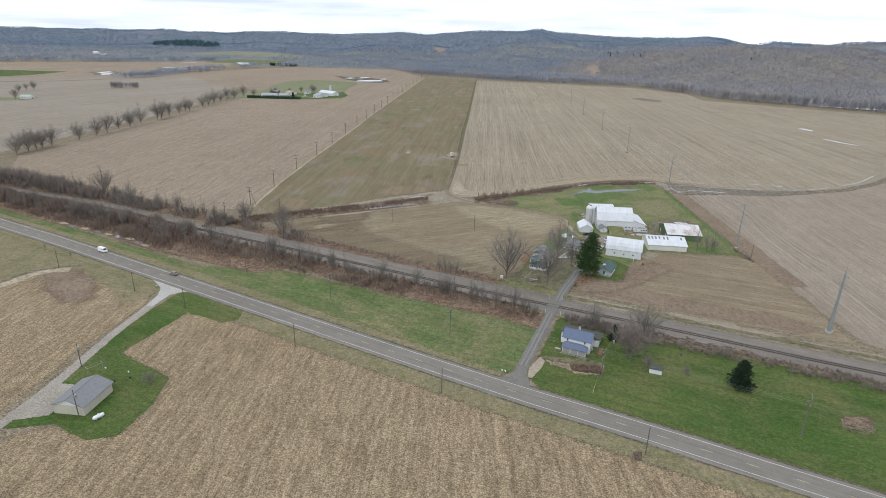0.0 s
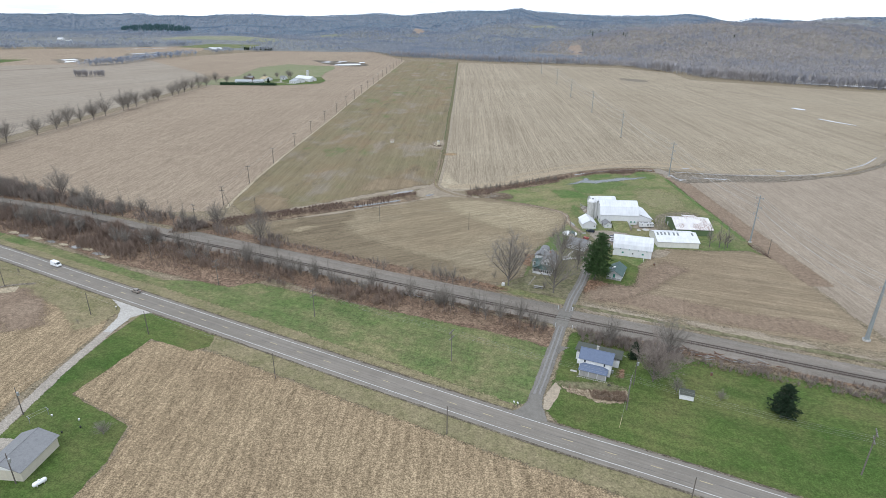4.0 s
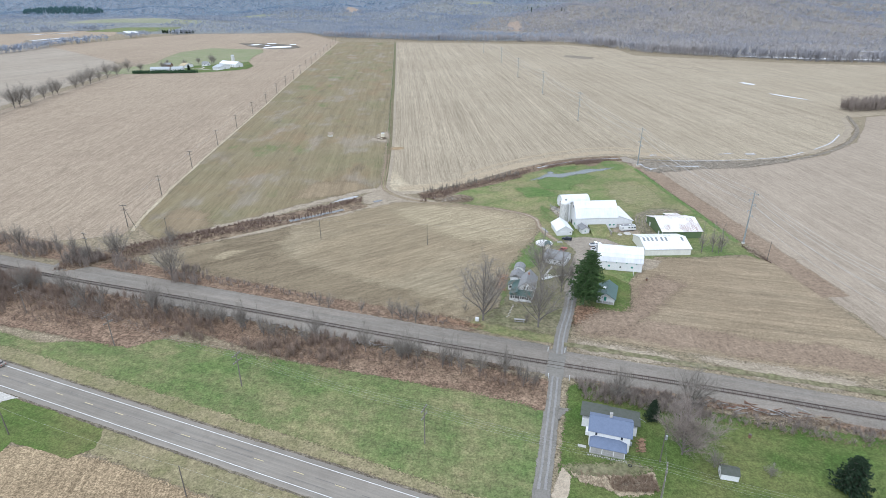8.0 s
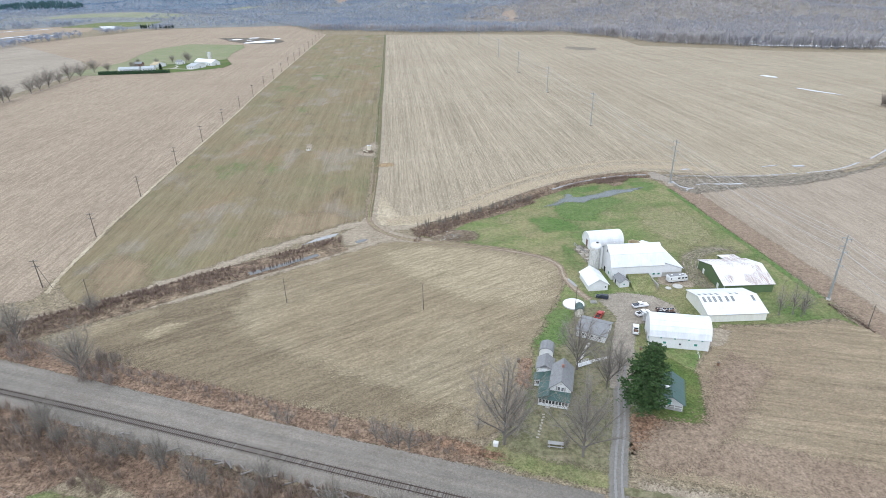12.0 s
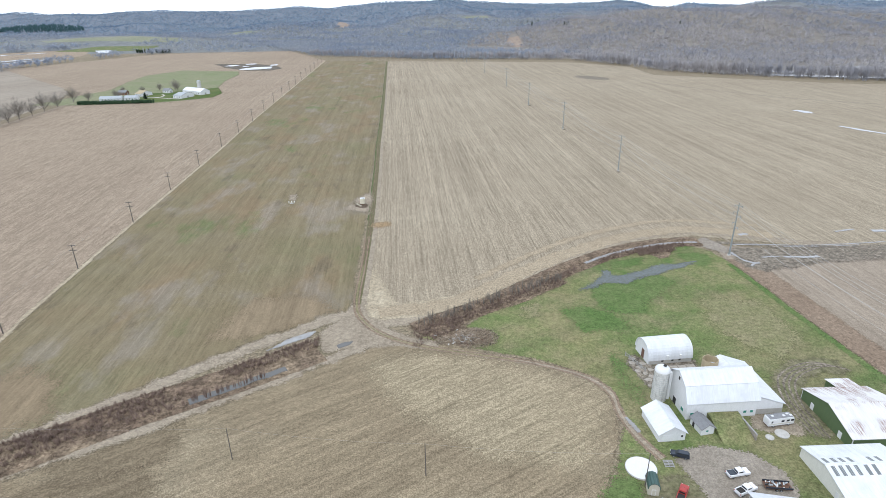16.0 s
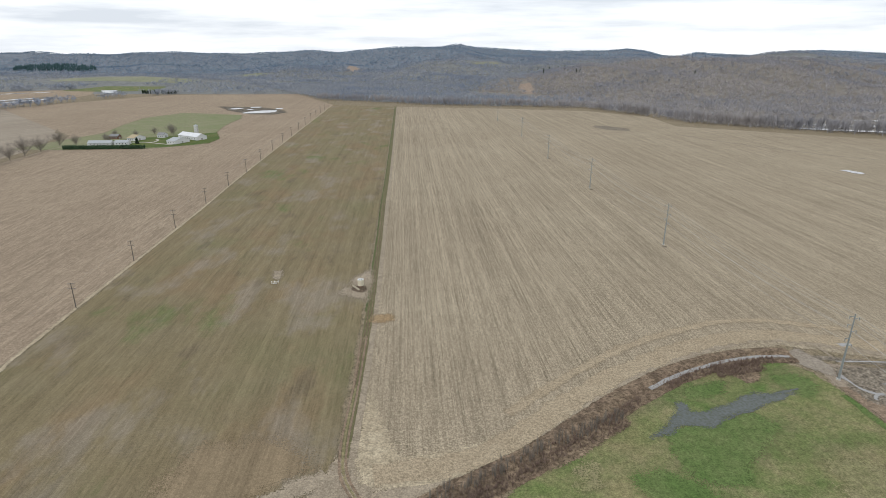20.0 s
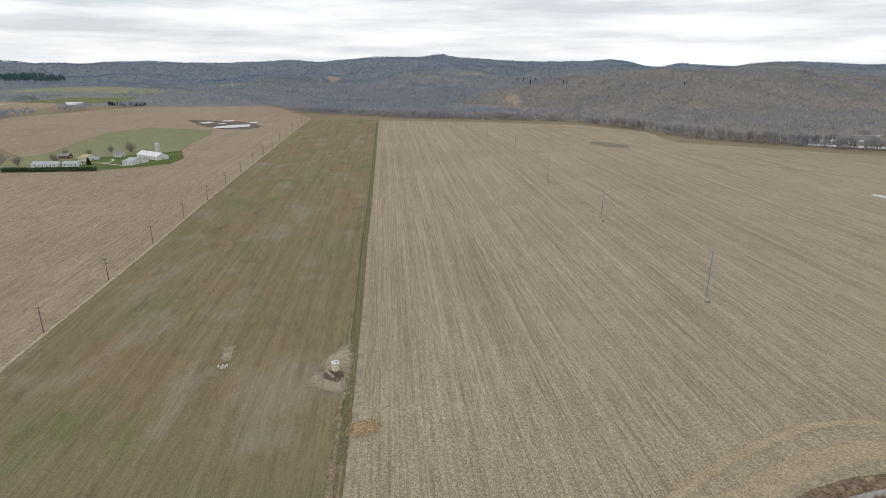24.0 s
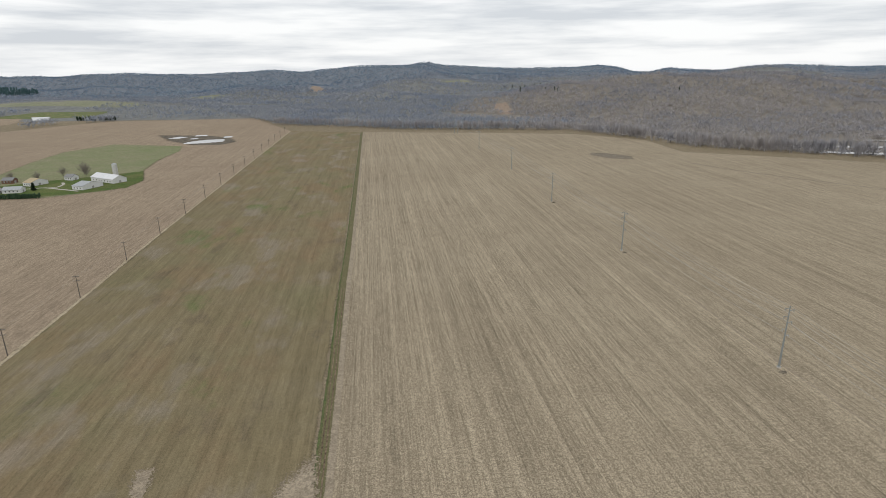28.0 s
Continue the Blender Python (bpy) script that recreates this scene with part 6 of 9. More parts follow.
patch("brush_floor", [(-300, 408), (-240, 382), (-180, 360), (-135, 343.5), (-70, 321), (-20, 302.5), (20, 289), (33, 284.5), (29, 274), (15.8, 279.5), (-8, 286.7), (-32, 294.2), (-52, 303), (-66, 309.5), (-79, 300.8), (-113, 311), (-132, 316), (-167, 331.5), (-197, 339.8), (-233, 353), (-300, 379)], 0.05, M_brushfloor, "brown dead weeds under the railway brush", "brush", 0.9, 2)
patch("brush_floor", [(-300, 432), (-240, 410), (-150, 376), (-122, 364), (-90, 350), (-60, 339.5), (-30, 328), (-4, 319), (8, 315.5), (13, 311), (16, 307.2), (8, 308.6), (-20, 318), (-75, 337), (-140, 360), (-205, 379), (-300, 400)], 0.055, M_brushfloor, "brown dead weeds along the railway", "brush", 0.9, 2)
patch("brush_floor", [(40, 285.5), (66, 275), (90, 268), (123, 259), (180, 241), (240, 222), (240, 226), (128, 260), (87, 272), (42, 286.2)], 0.055, M_brushfloor, "brown weeds south of the railway", "brush", 0.7, 1.5)
strip("access_track", [(-130, 354), (-75, 335.2), (-18, 315.5), (20, 303), (34.2, 298.4)], [(1.9, 0.07), (-1.9, 0.07)], M_ballast, "gravel service track beside the railway", "track", 0.4, 2)

# ---- brook, ditch and standing water ----
BROOK = [(-128, 352), (-112, 362), (-100, 370), (-85, 379), (-68.5, 390.5), (-55.5, 398.5), (-41.5, 407.5), (-30, 415.5)]
DITCH = [(-2, 424), (8, 430.5), (24, 441), (42, 456), (52, 464.2), (62, 471.2), (70, 476.4), (84, 482.9), (93, 485.6), (100, 486.8), (109.5, 487)]
strip("brook_bed", BROOK, [(5.5, 0.06), (3.5, 0.5), (0.5, 0.25), (-2.0, 0.09), (-4.6, 0.09), (-5.4, 0.28), (-6.2, 0.06)], M_ditchfloor, "weedy muddy brook banks", "bank", 0.6, 2, 1)
strip("brook_water", [(-59, 396.3), (-55.5, 398.5), (-48, 403.3), (-41.5, 407.5), (-38.5, 409.5)], [(-2.6, 0.14), (-4.4, 0.14)], M_water, "dark still brook water", "water", 0.7, 1.5, 2)
strip("brook_water", [(-84, 379.5), (-74, 386), (-66, 391.5)], [(0.4, 0.14), (-0.5, 0.14)], M_water, "narrow dark brook water", "water", 0.5, 1.5, 3)
strip("ditch_bed", DITCH, [(5.0, 0.07), (2.8, 0.5), (0.9, 0.1), (-0.9, 0.1), (-2.0, 0.45), (-3.4, 0.07)], M_ditchfloor, "weedy banks of the field ditch", "bank", 0.7, 2, 3)
strip("ditch_water", [(59, 469.2), (62, 471.2), (70, 476.4), (84, 482.9), (93, 485.6), (100, 486.8), (108.4, 487)], [(0.75, 0.16), (-0.75, 0.16)], M_puddle, "pale reflecting ditch water", "water", 0.5, 1.2, 4, soft=0.4)
patch("brush_lobe", [(80, 479), (90, 483.5), (98, 484.4), (95, 478), (90.7, 472.4), (87.7, 472), (85.3, 476)], 0.075, M_ditchfloor, "dark brown brambles beside the ditch", "brush", 0.6, 1, soft=2)
patch("pasture_puddle", [(52.5, 448.2), (61.2, 456.6), (64.3, 463), (65.6, 462.4), (66.4, 458.9), (70.7, 458.6), (79.1, 462.8), (86.7, 467), (91.9, 466.4), (98.8, 467.6), (93, 464), (83.1, 459.6), (74.6, 456), (69.8, 452.6), (61.8, 453), (56.5, 448.8)], 0.066, M_flood, "shallow flood water in the pasture grass", "water", 1.6, 0.7, soft=3.6)
for x0, y0, x1, y1, wd in ((84, 463.2, 98, 468.4, 0.35), (88, 464.4, 100.5, 469.4, 0.3), (74, 455.4, 84, 459.6, 0.3)):
    strip("pasture_puddle", [(x0, y0), ((x0 + x1) / 2, (y0 + y1) / 2 + 0.5), (x1, y1)], [(wd, 0.067), (-wd, 0.067)], M_flood, "thin pale streak of flood water in the grass", "water", 0.9, 0.8, int(x0), 0.8)
patch("field_puddle", [(-44, 415.2), (-38.6, 418.8), (-33, 422.6), (-32, 425.4), (-36, 423.4), (-40, 420.4)], 0.09, M_puddle, "long pale puddle beside the brook", "water", 0.25, 0.8)
patch("field_puddle", [(-24, 416), (-21.5, 417.5), (-20.5, 419), (-22.5, 418.8), (-24.5, 417.4)], 0.09, M_water, "small puddle at the junction", "water", 0.2, 0.5)
patch("wet_field", [(116.5, 480.5), (147, 480), (182, 481.5), (205, 488), (200, 478), (172, 468), (145, 466), (121, 459.5), (116, 461.5)], 0.05, M_mud, "dark wet soil below the muddy track", "mud", 2.0, 2, soft=6)
for pts, wd in (([(117.2, 476.6), (117.4, 472.6), (118.0, 469.2), (120.2, 467.0), (122.8, 466.6)], 0.55), ([(118.2, 464.0), (119.6, 465.4), (121.0, 466.4)], 0.45), ([(134.4, 471.6), (139.5, 471.2), (144, 470.8), (147.4, 471.6)], 0.8), ([(126, 471.6), (130, 471.8), (133.4, 471.6)], 0.4),
                ([(185.6, 495.8), (188.6, 495.4), (191.4, 495.9)], 1.2), ([(128.6, 494.2), (131, 494.6), (132.8, 494.2)], 0.8), ([(170, 495.4), (174.5, 496.6), (179.4, 497.8)], 0.5)):
    strip("track_puddle", pts, [(wd, 0.09), (-wd, 0.09)], M_puddle, "bright ragged puddle in the muddy field", "water", 1.3, 0.5, int(pts[0][0]), soft=0.7)
for pts, wd in (([(120.9, 484.0), (133, 483.6), (143.4, 482.2), (154.4, 481.8), (166, 482.4), (182.5, 484)], 0.32), ([(140, 480.9), (156, 480.6), (170, 481.2)], 0.22), ([(186, 484.5), (204, 489), (222, 499)], 0.4), ([(232, 505), (252, 521), (272, 543)], 0.4)):
    strip("track_puddle", pts, [(wd, 0.09), (-wd, 0.09)], M_puddle, "long bright puddle in a wheel rut", "water", 0.5, 1.2, 7, soft=0.5)
for pts in ([(-334, 1262), (-318, 1258), (-312, 1276), (-326, 1284)], [(-305, 1285), (-290, 1290), (-292, 1304), (-308, 1300)], [(-290, 1196), (-262, 1204), (-246, 1218), (-252, 1246), (-276, 1240), (-292, 1216)], [(-258, 1262), (-248, 1266), (-252, 1284), (-262, 1280)], [(-300, 1250), (-290, 1250), (-292, 1262), (-302, 1260)]):
    patch("sink_pond", pts, 0.09, M_puddle, "bright pooled water in the far field", "water", 3.5, 2)
patch("pond_mud", [(-366, 1307), (-320, 1233), (-274, 1186), (-238, 1182), (-228, 1215), (-243, 1249), (-282, 1289), (-335, 1303)], 0.06, M_pondmud, "dark muddy rim of pooled water", "mud", 7, 4, soft=9)
patch("field_pond", [(313, 708), (319, 692), (326, 681), (332, 671), (329, 682), (321.5, 698), (316, 709)], 0.09, M_puddle, "long pale puddle in the stubble", "water", 1, 2)
patch("field_pond", [(320, 778), (323, 766), (329, 762), (331, 770), (326, 780)], 0.09, M_puddle, "small pale puddle in the stubble", "water", 0.6, 2)
patch("far_grass", [(-400, 870), (-376, 984), (-393, 1060), (-403, 1135), (-378, 1204), (-284, 1176), (-270, 1131), (-265, 1055), (-253, 993), (-231, 941), (-231, 911), (-246, 896), (-274, 878), (-352, 868)], 0.07, M_grass_pale, "green grass round a distant farmstead", "grass", 1.5, 3, soft=7)
patch("far_grass_bright", [(-345, 874), (-340, 925), (-318, 945), (-292, 960), (-251, 990), (-231, 941), (-231, 911), (-252, 894), (-277, 882), (-310, 876)], 0.085, M_lawn, "bright lawn round distant farm buildings", "lawn", 1.2, 3, soft=4)
patch("scar", [(192, 1045), (206, 1018), (226, 1012), (232, 1030), (214, 1056), (198, 1062)], 0.06, M_mud, "bare wet hollow in the stubble", "mud", 2.5, 3)
strip("far_field_line", [(270, 985), (296, 930), (330, 880), (362, 842), (420, 800)], [(0.8, 0.06), (-0.8, 0.06)], M_mud, "thin muddy line across the stubble", "track", 0.7, 4)
patch("far_field", [(-1244, 1420), (-1041, 1552), (-860, 1715), (-790, 1700), (-720, 1560), (-700, 1430), (-715, 1280), (-735, 1130), (-900, 1040), (-1300, 900), (-1800, 800), (-1900, 1050)], 0.02, M_stubble_w, "wide flat tan field in the side valley", "field", 4, 10, soft=8)
patch("far_water", [(-772, 1690), (-742, 1702), (-694, 1612), (-722, 1610)], 0.1, M_puddle, "pale flood water in the side valley", "water", 3, 8)
for pts in ([(-850, 1206), (-838, 1262), (-800, 1232), (-762, 1170), (-782, 1140), (-815, 1180)], [(-822, 1400), (-768, 1500), (-722, 1470), (-745, 1370), (-770, 1320)]):
    patch("wet_ground", pts, 0.05, M_mud, "wet muddy low ground in the side valley", "mud", 6, 6, soft=12)
for pts in ([(-835, 1210), (-826, 1240), (-806, 1225), (-812, 1196)], [(-800, 1180), (-792, 1205), (-772, 1170), (-780, 1152)], [(-812, 1395), (-780, 1470), (-770, 1462), (-798, 1388)], [(-768, 1372), (-738, 1460), (-730, 1440), (-754, 1350)], [(-930, 1560), (-850, 1640), (-842, 1630), (-915, 1548)]):
    patch("far_water", pts, 0.1, M_puddle, "pale pooled flood water in the far field", "water", 4, 5)
patch("far_green_field", [(-1300, 1060), (-900, 1046), (-880, 1110), (-890, 1200), (-1020, 1192), (-1400, 1220)], 0.06, M_lawn, "bright green distant field", "field", 3, 10)
patch("far_green_field", [(-855, 1668), (-740, 1650), (-650, 1680), (-690, 1850), (-850, 1850)], 0.06, M_meadow, "green distant meadow in the side valley", "field", 4, 10, soft=8)
strip("far_hedge_line", [(-820, 962), (-740, 1020), (-700, 1080)], [(2.5, 0.08), (-2.5, 0.08)], M_ditchfloor, "dark weedy line between far fields", "hedge", 1.0, 5)
patch("far_track", [(60, 1352), (280, 1296), (282, 1303), (60, 1362)], 0.3, M_dirt, "pale cut bank at the wood edge", "track", 2, 5)
rng = random.Random(8)
for k in range(46):
    s0 = 330 + k * 10.5 + rng.uniform(-3, 3)
    marking(rng.choice((-0.2, 0.08, 0.25, 1.4, -1.5)) + rng.uniform(-0.2, 0.2), rng.uniform(0.06, 0.13), s0, s0 + rng.uniform(6, 16), "tar_seal", M_crack, "dark tar seal along a road crack", "road marking", z=0.196)
HEAD = [(-14, 434), (4, 438), (18, 446), (40, 466), (60, 481), (86, 494.5), (110, 500), (142, 492)]
strip("headland_straw", HEAD, [(3.6, 0.05), (2, 0.05), (0, 0.05), (-1.5, 0.05)], M_straw_thin, "pale turned straw on the headland", "field", 3.5, 2.5, 30, soft=4.0)
strip("headland_straw", [(x, y + 12) for x, y in HEAD[2:]], [(1.6, 0.05), (-1.6, 0.05)], M_straw_thin, "thin pale straw row on the headland", "field", 2.2, 2.5, 33, soft=3.0)
RUTS = [(108.7, 401.3), (105.1, 403.0), (99.2, 401.6), (93.5, 398.2), (90.2, 393.6), (88.4, 387.4), (88.0, 383.0), (87.8, 376.5)]
patch("trampled_grass", [(110, 404.5), (104, 406), (97, 404.5), (90.5, 400), (86.5, 393), (84.8, 384), (85.5, 376), (91, 376), (91.4, 385), (93, 392), (97, 397), (103, 399.5), (110, 398.5)], 0.078, M_yard_worn, "trampled muddy grass in the pasture", "grass", 1.0, 1, soft=4)
for k in (-1.9, -0.6, 0.5, 1.7):
    strip("yard_rut", [(x + k * 0.9, y - k * 0.55) for x, y in RUTS], [(0.24, 0.085), (-0.24, 0.085)], M_mud, "muddy wheel rut turning in the pasture", "track", 0.35, 1, int(k * 9) + 20, soft=0.4)
for pts in ([(440, 1030), (560, 985), (760, 945), (900, 930), (900, 948), (740, 962), (560, 1004), (450, 1044)], [(420, 1085), (520, 1060), (720, 1010), (720, 1024), (520, 1078), (430, 1096)], [(560, 1120), (760, 1070), (980, 1040), (980, 1056), (760, 1090), (570, 1134)]):
    patch("flooded_wood", pts, 0.3, M_puddle, "pale flood water between bare trees", "water", 5, 6)


strip("eroded_ditch", [(-172, 262), (-165.6, 275.8), (-164.6, 281.3), (-162.6, 286), (-158.4, 290.9), (-152.5, 294.6), (-147, 296)], [(0.7, 0.075), (-0.7, 0.075)], M_mud, "dark eroded ditch across the field corner", "ditch", 0.6, 1.2)
strip("ditch_bank", [(-168, 262), (-162.4, 275), (-161.4, 280.5), (-159.6, 284.6), (-156.2, 288.6), (-150, 291.4)], [(2.2, 0.062), (-2.0, 0.062)], M_straw, "pale grassy bank of the eroded ditch", "bank", 1.4, 1.2, 3, soft=2.0)
patch("rough_patch", [(-154.5, 293), (-146, 291), (-137, 286.6), (-123.4, 270), (-132, 265.5), (-147.4, 275.5), (-155, 285)], 0.046, M_redsoil, "dark brown bare area in the field corner", "dirt", 3, 2, soft=9)
patch("red_soil", [(45.3, 312), (52, 319), (62, 318), (70, 334), (79, 341), (85.4, 335), (68, 316), (54.2, 306), (44, 305)], 0.055, M_redsoil, "reddish bare soil beside the farm drive", "dirt", 3, 2, soft=9)
patch("weed_heap", [(103.2, 240), (112, 242.4), (109, 236.2), (103.9, 236.6)], 0.06, M_brushfloor, "brown patch of dead weeds on the lawn", "weeds", 0.8, 1, soft=2.5)
strip("rail_verge", [(38.5, 300.8), (60, 294), (87, 285.6), (128, 273.6), (180, 258.5), (240, 241)], [(1.1, 0.065), (-1.0, 0.065)], M_yard_worn, "thin green weeds between field and ballast", "grass", 1.4, 1.5, 4)
patch("garden_bed", [(30.6, 255.7), (34.5, 254.6), (39.5, 254.7), (42.9, 253.6), (46.8, 255.4), (46.9, 252.6), (45.1, 249.7), (42.1, 249.7), (38.8, 250.4), (36, 252.2), (32.1, 253.6)], 0.062, M_straw_thin, "tan overgrown garden bank", "garden", 0.6, 1, soft=1.2)
patch("gravel_spill", [(30.7, 270.7), (31.5, 276.2), (34.6, 274.3), (31.8, 271.1)], 0.068, M_drive, "grey gravel spilling beside the driveway", "yard", 0.6, 1, soft=1.0)
patch("worn_lawn", [(29.5, 257.5), (38.5, 258.2), (44, 258.3), (47, 256), (41.9, 254.4), (35.2, 253.6), (31, 254.4)], 0.06, M_yard_worn, "worn tan grass before the porch", "grass", 0.8, 1, soft=3)
patch("leaf_litter", [(46.8, 264.9), (48.4, 265), (47.5, 261), (45.9, 261)], 0.062, M_leaflitter, "rust-brown leaves beside the white house", "leaf litter", 0.6, 0.8, soft=2)

# shadowed soil at the ballast foot, its shade painted as a dark strip
strip("rail_cut", [(-40, 309.6), (-25, 304.6), (-9.5, 301.4), (8, 295.2), (17, 292.6), (27, 290)], [(0.6, 0.09), (-1.5, 0.09)], M_pit, "dark soil below the ballast, shade in its colour", "bank", 1.2, 1.2, 9)
for pts in ([(22.4, 243), (23.7, 250), (25.9, 258), (28.6, 268.1), (32.0, 281), (34.0, 288.6)], [(36.3, 296), (39.3, 306.5), (43.5, 318), (47.3, 330.5), (50.4, 339.2)]):
    for k in (-0.62, 0.62):
        strip("wheel_track", pts, [(k + 0.26, 0.105), (k - 0.26, 0.105)], M_wheel, "paler worn wheel track on the drive", "driveway", 0.2, 1.2, 2, soft=0.3)
for i in range(9):
    fst = thing("stepping_stone", pose(27.4 - 2.6 * i / 8 + 0.15 * (i % 2), 322.0 - 6.8 * i / 8, 0.1, 0, 0, 20 * i), "flat pale stepping stone in the lawn", "stepping stone", "stepping stones to the porch")
    part("stone", box(-0.3, 0.3, -0.22, 0.22, 0, 0.06, 0.02), M_slab, fst)
patch("dirt_pit", [(48.7, 216), (49.1, 218.7), (50.9, 219.2), (50.5, 216.2)], 0.09, M_pit, "dark dug pit beside the roadside pole", "dirt", 0.3, 0.6)


# ---- trees and brush ----
def twig_mesh(bm, rng, p, d, length, radius, depth, sides, spread, lift, wiggle, forks, shrink):
    """One branch and all that grows from it: short bent segments that fork."""
    segs = 3 if depth > 1 else 2
    ring = None
    q = p.copy()
    dirn = d.normalized()
    for k in range(segs + 1):
        r = radius * (1 - 0.45 * k / segs)
        rot = dirn.to_track_quat("Z", "Y")
        cur = [bm.verts.new(q + rot @ Vector((r * math.cos(2 * math.pi * i / sides), r * math.sin(2 * math.pi * i / sides), 0))) for i in range(sides)]
        if ring:
            for i in range(sides):
                bm.faces.new((ring[i], ring[(i + 1) % sides], cur[(i + 1) % sides], cur[i]))
        ring = cur
        if k < segs:
            dirn = (dirn + Vector((rng.uniform(-1, 1), rng.uniform(-1, 1), rng.uniform(-0.3, 0.6) * lift)) * wiggle).normalized()
            q = q + dirn * (length / segs)
            yield_at.append((q.copy(), dirn.copy(), depth, length, r)) if k >= 0 else None
    return q, dirn


yield_at = []


def bare_tree(height, spread_ratio, seed, limbs=9, twigs=5, fine=4, trunk_r=None, clear=0.22, droop=0.0):
    """Trunk and limbs as one mesh, the fine crown as another."""
    rng = random.Random(seed)
    trunk, crown = bmesh.new(), bmesh.new()
    tr = trunk_r or height * 0.022
    fork = height * rng.uniform(0.33, 0.42)
    yield_at.clear()
    twig_mesh(trunk, rng, Vector((0, 0, 0)), Vector((0, 0, 1)), fork, tr, 3, 7, 0, 1, 0.07, 0, 0)
    lead = [y for y in yield_at]
    spots = []
    for i in range(limbs):
        t = clear + (1 - clear) * (i + 0.5) / limbs
        z = fork * t
        base = Vector((0, 0, z))
        k = min(int(t * 3), 2)
        a, b = (Vector((0, 0, 0)) if k == 0 else lead[k - 1][0]), lead[k][0]
        base = a.lerp(b, t * 3 - k)
        ang = i * 2.4 + rng.uniform(-0.5, 0.5)
        up = 0.75 + 1.25 * t
        d = Vector((math.cos(ang), math.sin(ang), up))
        ln = (height - z) * (0.62 if t > 0.6 else 0.66) * spread_ratio * rng.uniform(0.85, 1.15)
        yield_at.clear()
        twig_mesh(trunk, rng, base, d, ln, tr * (0.55 - 0.15 * t), 2, 5, 0, 1, 0.16, 0, 0)
        spots += [(q, e, ln) for q, e, _, _, _ in yield_at]
    yield_at.clear()
    twig_mesh(trunk, rng, lead[-1][0], Vector((0.1, 0.05, 1)), (height - fork) * 0.8, tr * 0.5, 2, 5, 0, 1, 0.15, 0, 0)
    spots += [(q, e, (height - fork) * 0.8) for q, e, _, _, _ in yield_at]
    for q, e, ln in spots:
        for j in range(twigs):
            d = (e + Vector((rng.uniform(-1, 1), rng.uniform(-1, 1), rng.uniform(-0.5, 0.9) - droop)) * 0.95).normalized()
            l2 = ln * rng.uniform(0.22, 0.46)
            yield_at.clear()
            twig_mesh(crown, rng, q, d, l2, max(0.03, tr * 0.15), 1, 3, 0, 1, 0.25, 0, 0)
            for q2, e2, _, _, _ in list(yield_at):
                for k in range(fine):
                    d3 = (e2 + Vector((rng.uniform(-1, 1), rng.uniform(-1, 1), rng.uniform(-0.6, 0.8) - droop)) * 1.0).normalized()
                    tip = q2 + d3 * l2 * rng.uniform(0.3, 0.65)
                    side = d3.cross(Vector((rng.uniform(-1, 1), rng.uniform(-1, 1), rng.uniform(-1, 1)))).normalized() * max(0.017, tr * 0.065)
                    crown.faces.new((crown.verts.new(q2 - side), crown.verts.new(q2 + side), crown.verts.new(tip)))
    return trunk, crown


def plant(name, at, m, label, category, group="", trunk=None, crown=None, bark=None, leaf=None):
    th = thing(name, m, label, category, group)
    part("trunk", trunk, bark or M_bark, th)
    part("crown", crown, leaf or M_twig, th)
    return th


oak = plant("oak_tree", None, pose(17.6, 313.6, 0), "tall bare oak with wide grey branches", "tree", "bare yard trees", *bare_tree(21, 0.92, 11, 18, 7, 7, 0.30, 0.16))
elm = plant("maple_tree", None, pose(33.0, 309.6, 0, 0, 0, 40), "tall bare maple by the farmhouse lawn", "tree", "bare yard trees", *bare_tree(18.5, 0.9, 23, 17, 7, 7, 0.26, 0.18))
slim = plant("ash_tree", None, pose(38.6, 337.6, 0), "bare upright ash beside the farm drive", "tree", "bare yard trees", *bare_tree(17.5, 0.85, 31, 13, 7, 7, 0.24, 0.3))
soft = plant("willow_tree", None, pose(54.6, 260.2, 0), "bare tree with a dense pale grey crown", "tree", "", *bare_tree(14.5, 0.8, 47, 24, 10, 9, 0.2, 0.06), None, M_twig_grey)
thin = plant("birch_tree", None, pose(101.2, 359.4, 0), "thin bare tree behind the machine sheds", "tree", "trees behind the machine sheds", *bare_tree(11, 0.55, 61, 9, 4, 3, 0.17, 0.35))
young = plant("young_tree", None, pose(-2.1, 312.6, 0), "small bare tree in brush beside the railway", "tree", "bare trackside trees", *bare_tree(7.5, 0.75, 53, 8, 4, 4))


def place_tree(src, x, y, h, base, turn, label="", wide=1.0):
    o = copy_thing(src, pose(x, y, 0, 0, 0, turn))
    k = h / base
    o.scale = (k * wide, k * wide, k)
    if label:
        tagged(o, label)
    return o


place_tree(slim, 43.7, 330.2, 14.5, 17.5, 70)
place_tree(slim, 48.2, 336.0, 9, 17.5, 150, "slim young bare tree beside the farm drive")
for i, (x, y, h) in enumerate(((105.2, 359.6, 11.5), (108.4, 359.4, 11), (107.0, 358.4, 8))):
    place_tree(thin, x, y, h, 11, 40 * i)
place_tree(oak, 46.2, 277.4, 9.5, 21, 10, "bare tree behind the white house")
place_tree(oak, 61.6, 272.8, 12.5, 21, 80, "bare tree south of the railway")
place_tree(oak, 59.6, 256.4, 4.2, 21, 33, "small bare shrub by the lawn shed", 1.2)
place_tree(elm, 69.6, 253.8, 3.2, 18.5, 20, "small bare sapling on the lawn", 1.1)
place_tree(oak, -74.1, 226.0, 3.8, 21, 120, "rounded bare bush on the green lawn", 1.25)
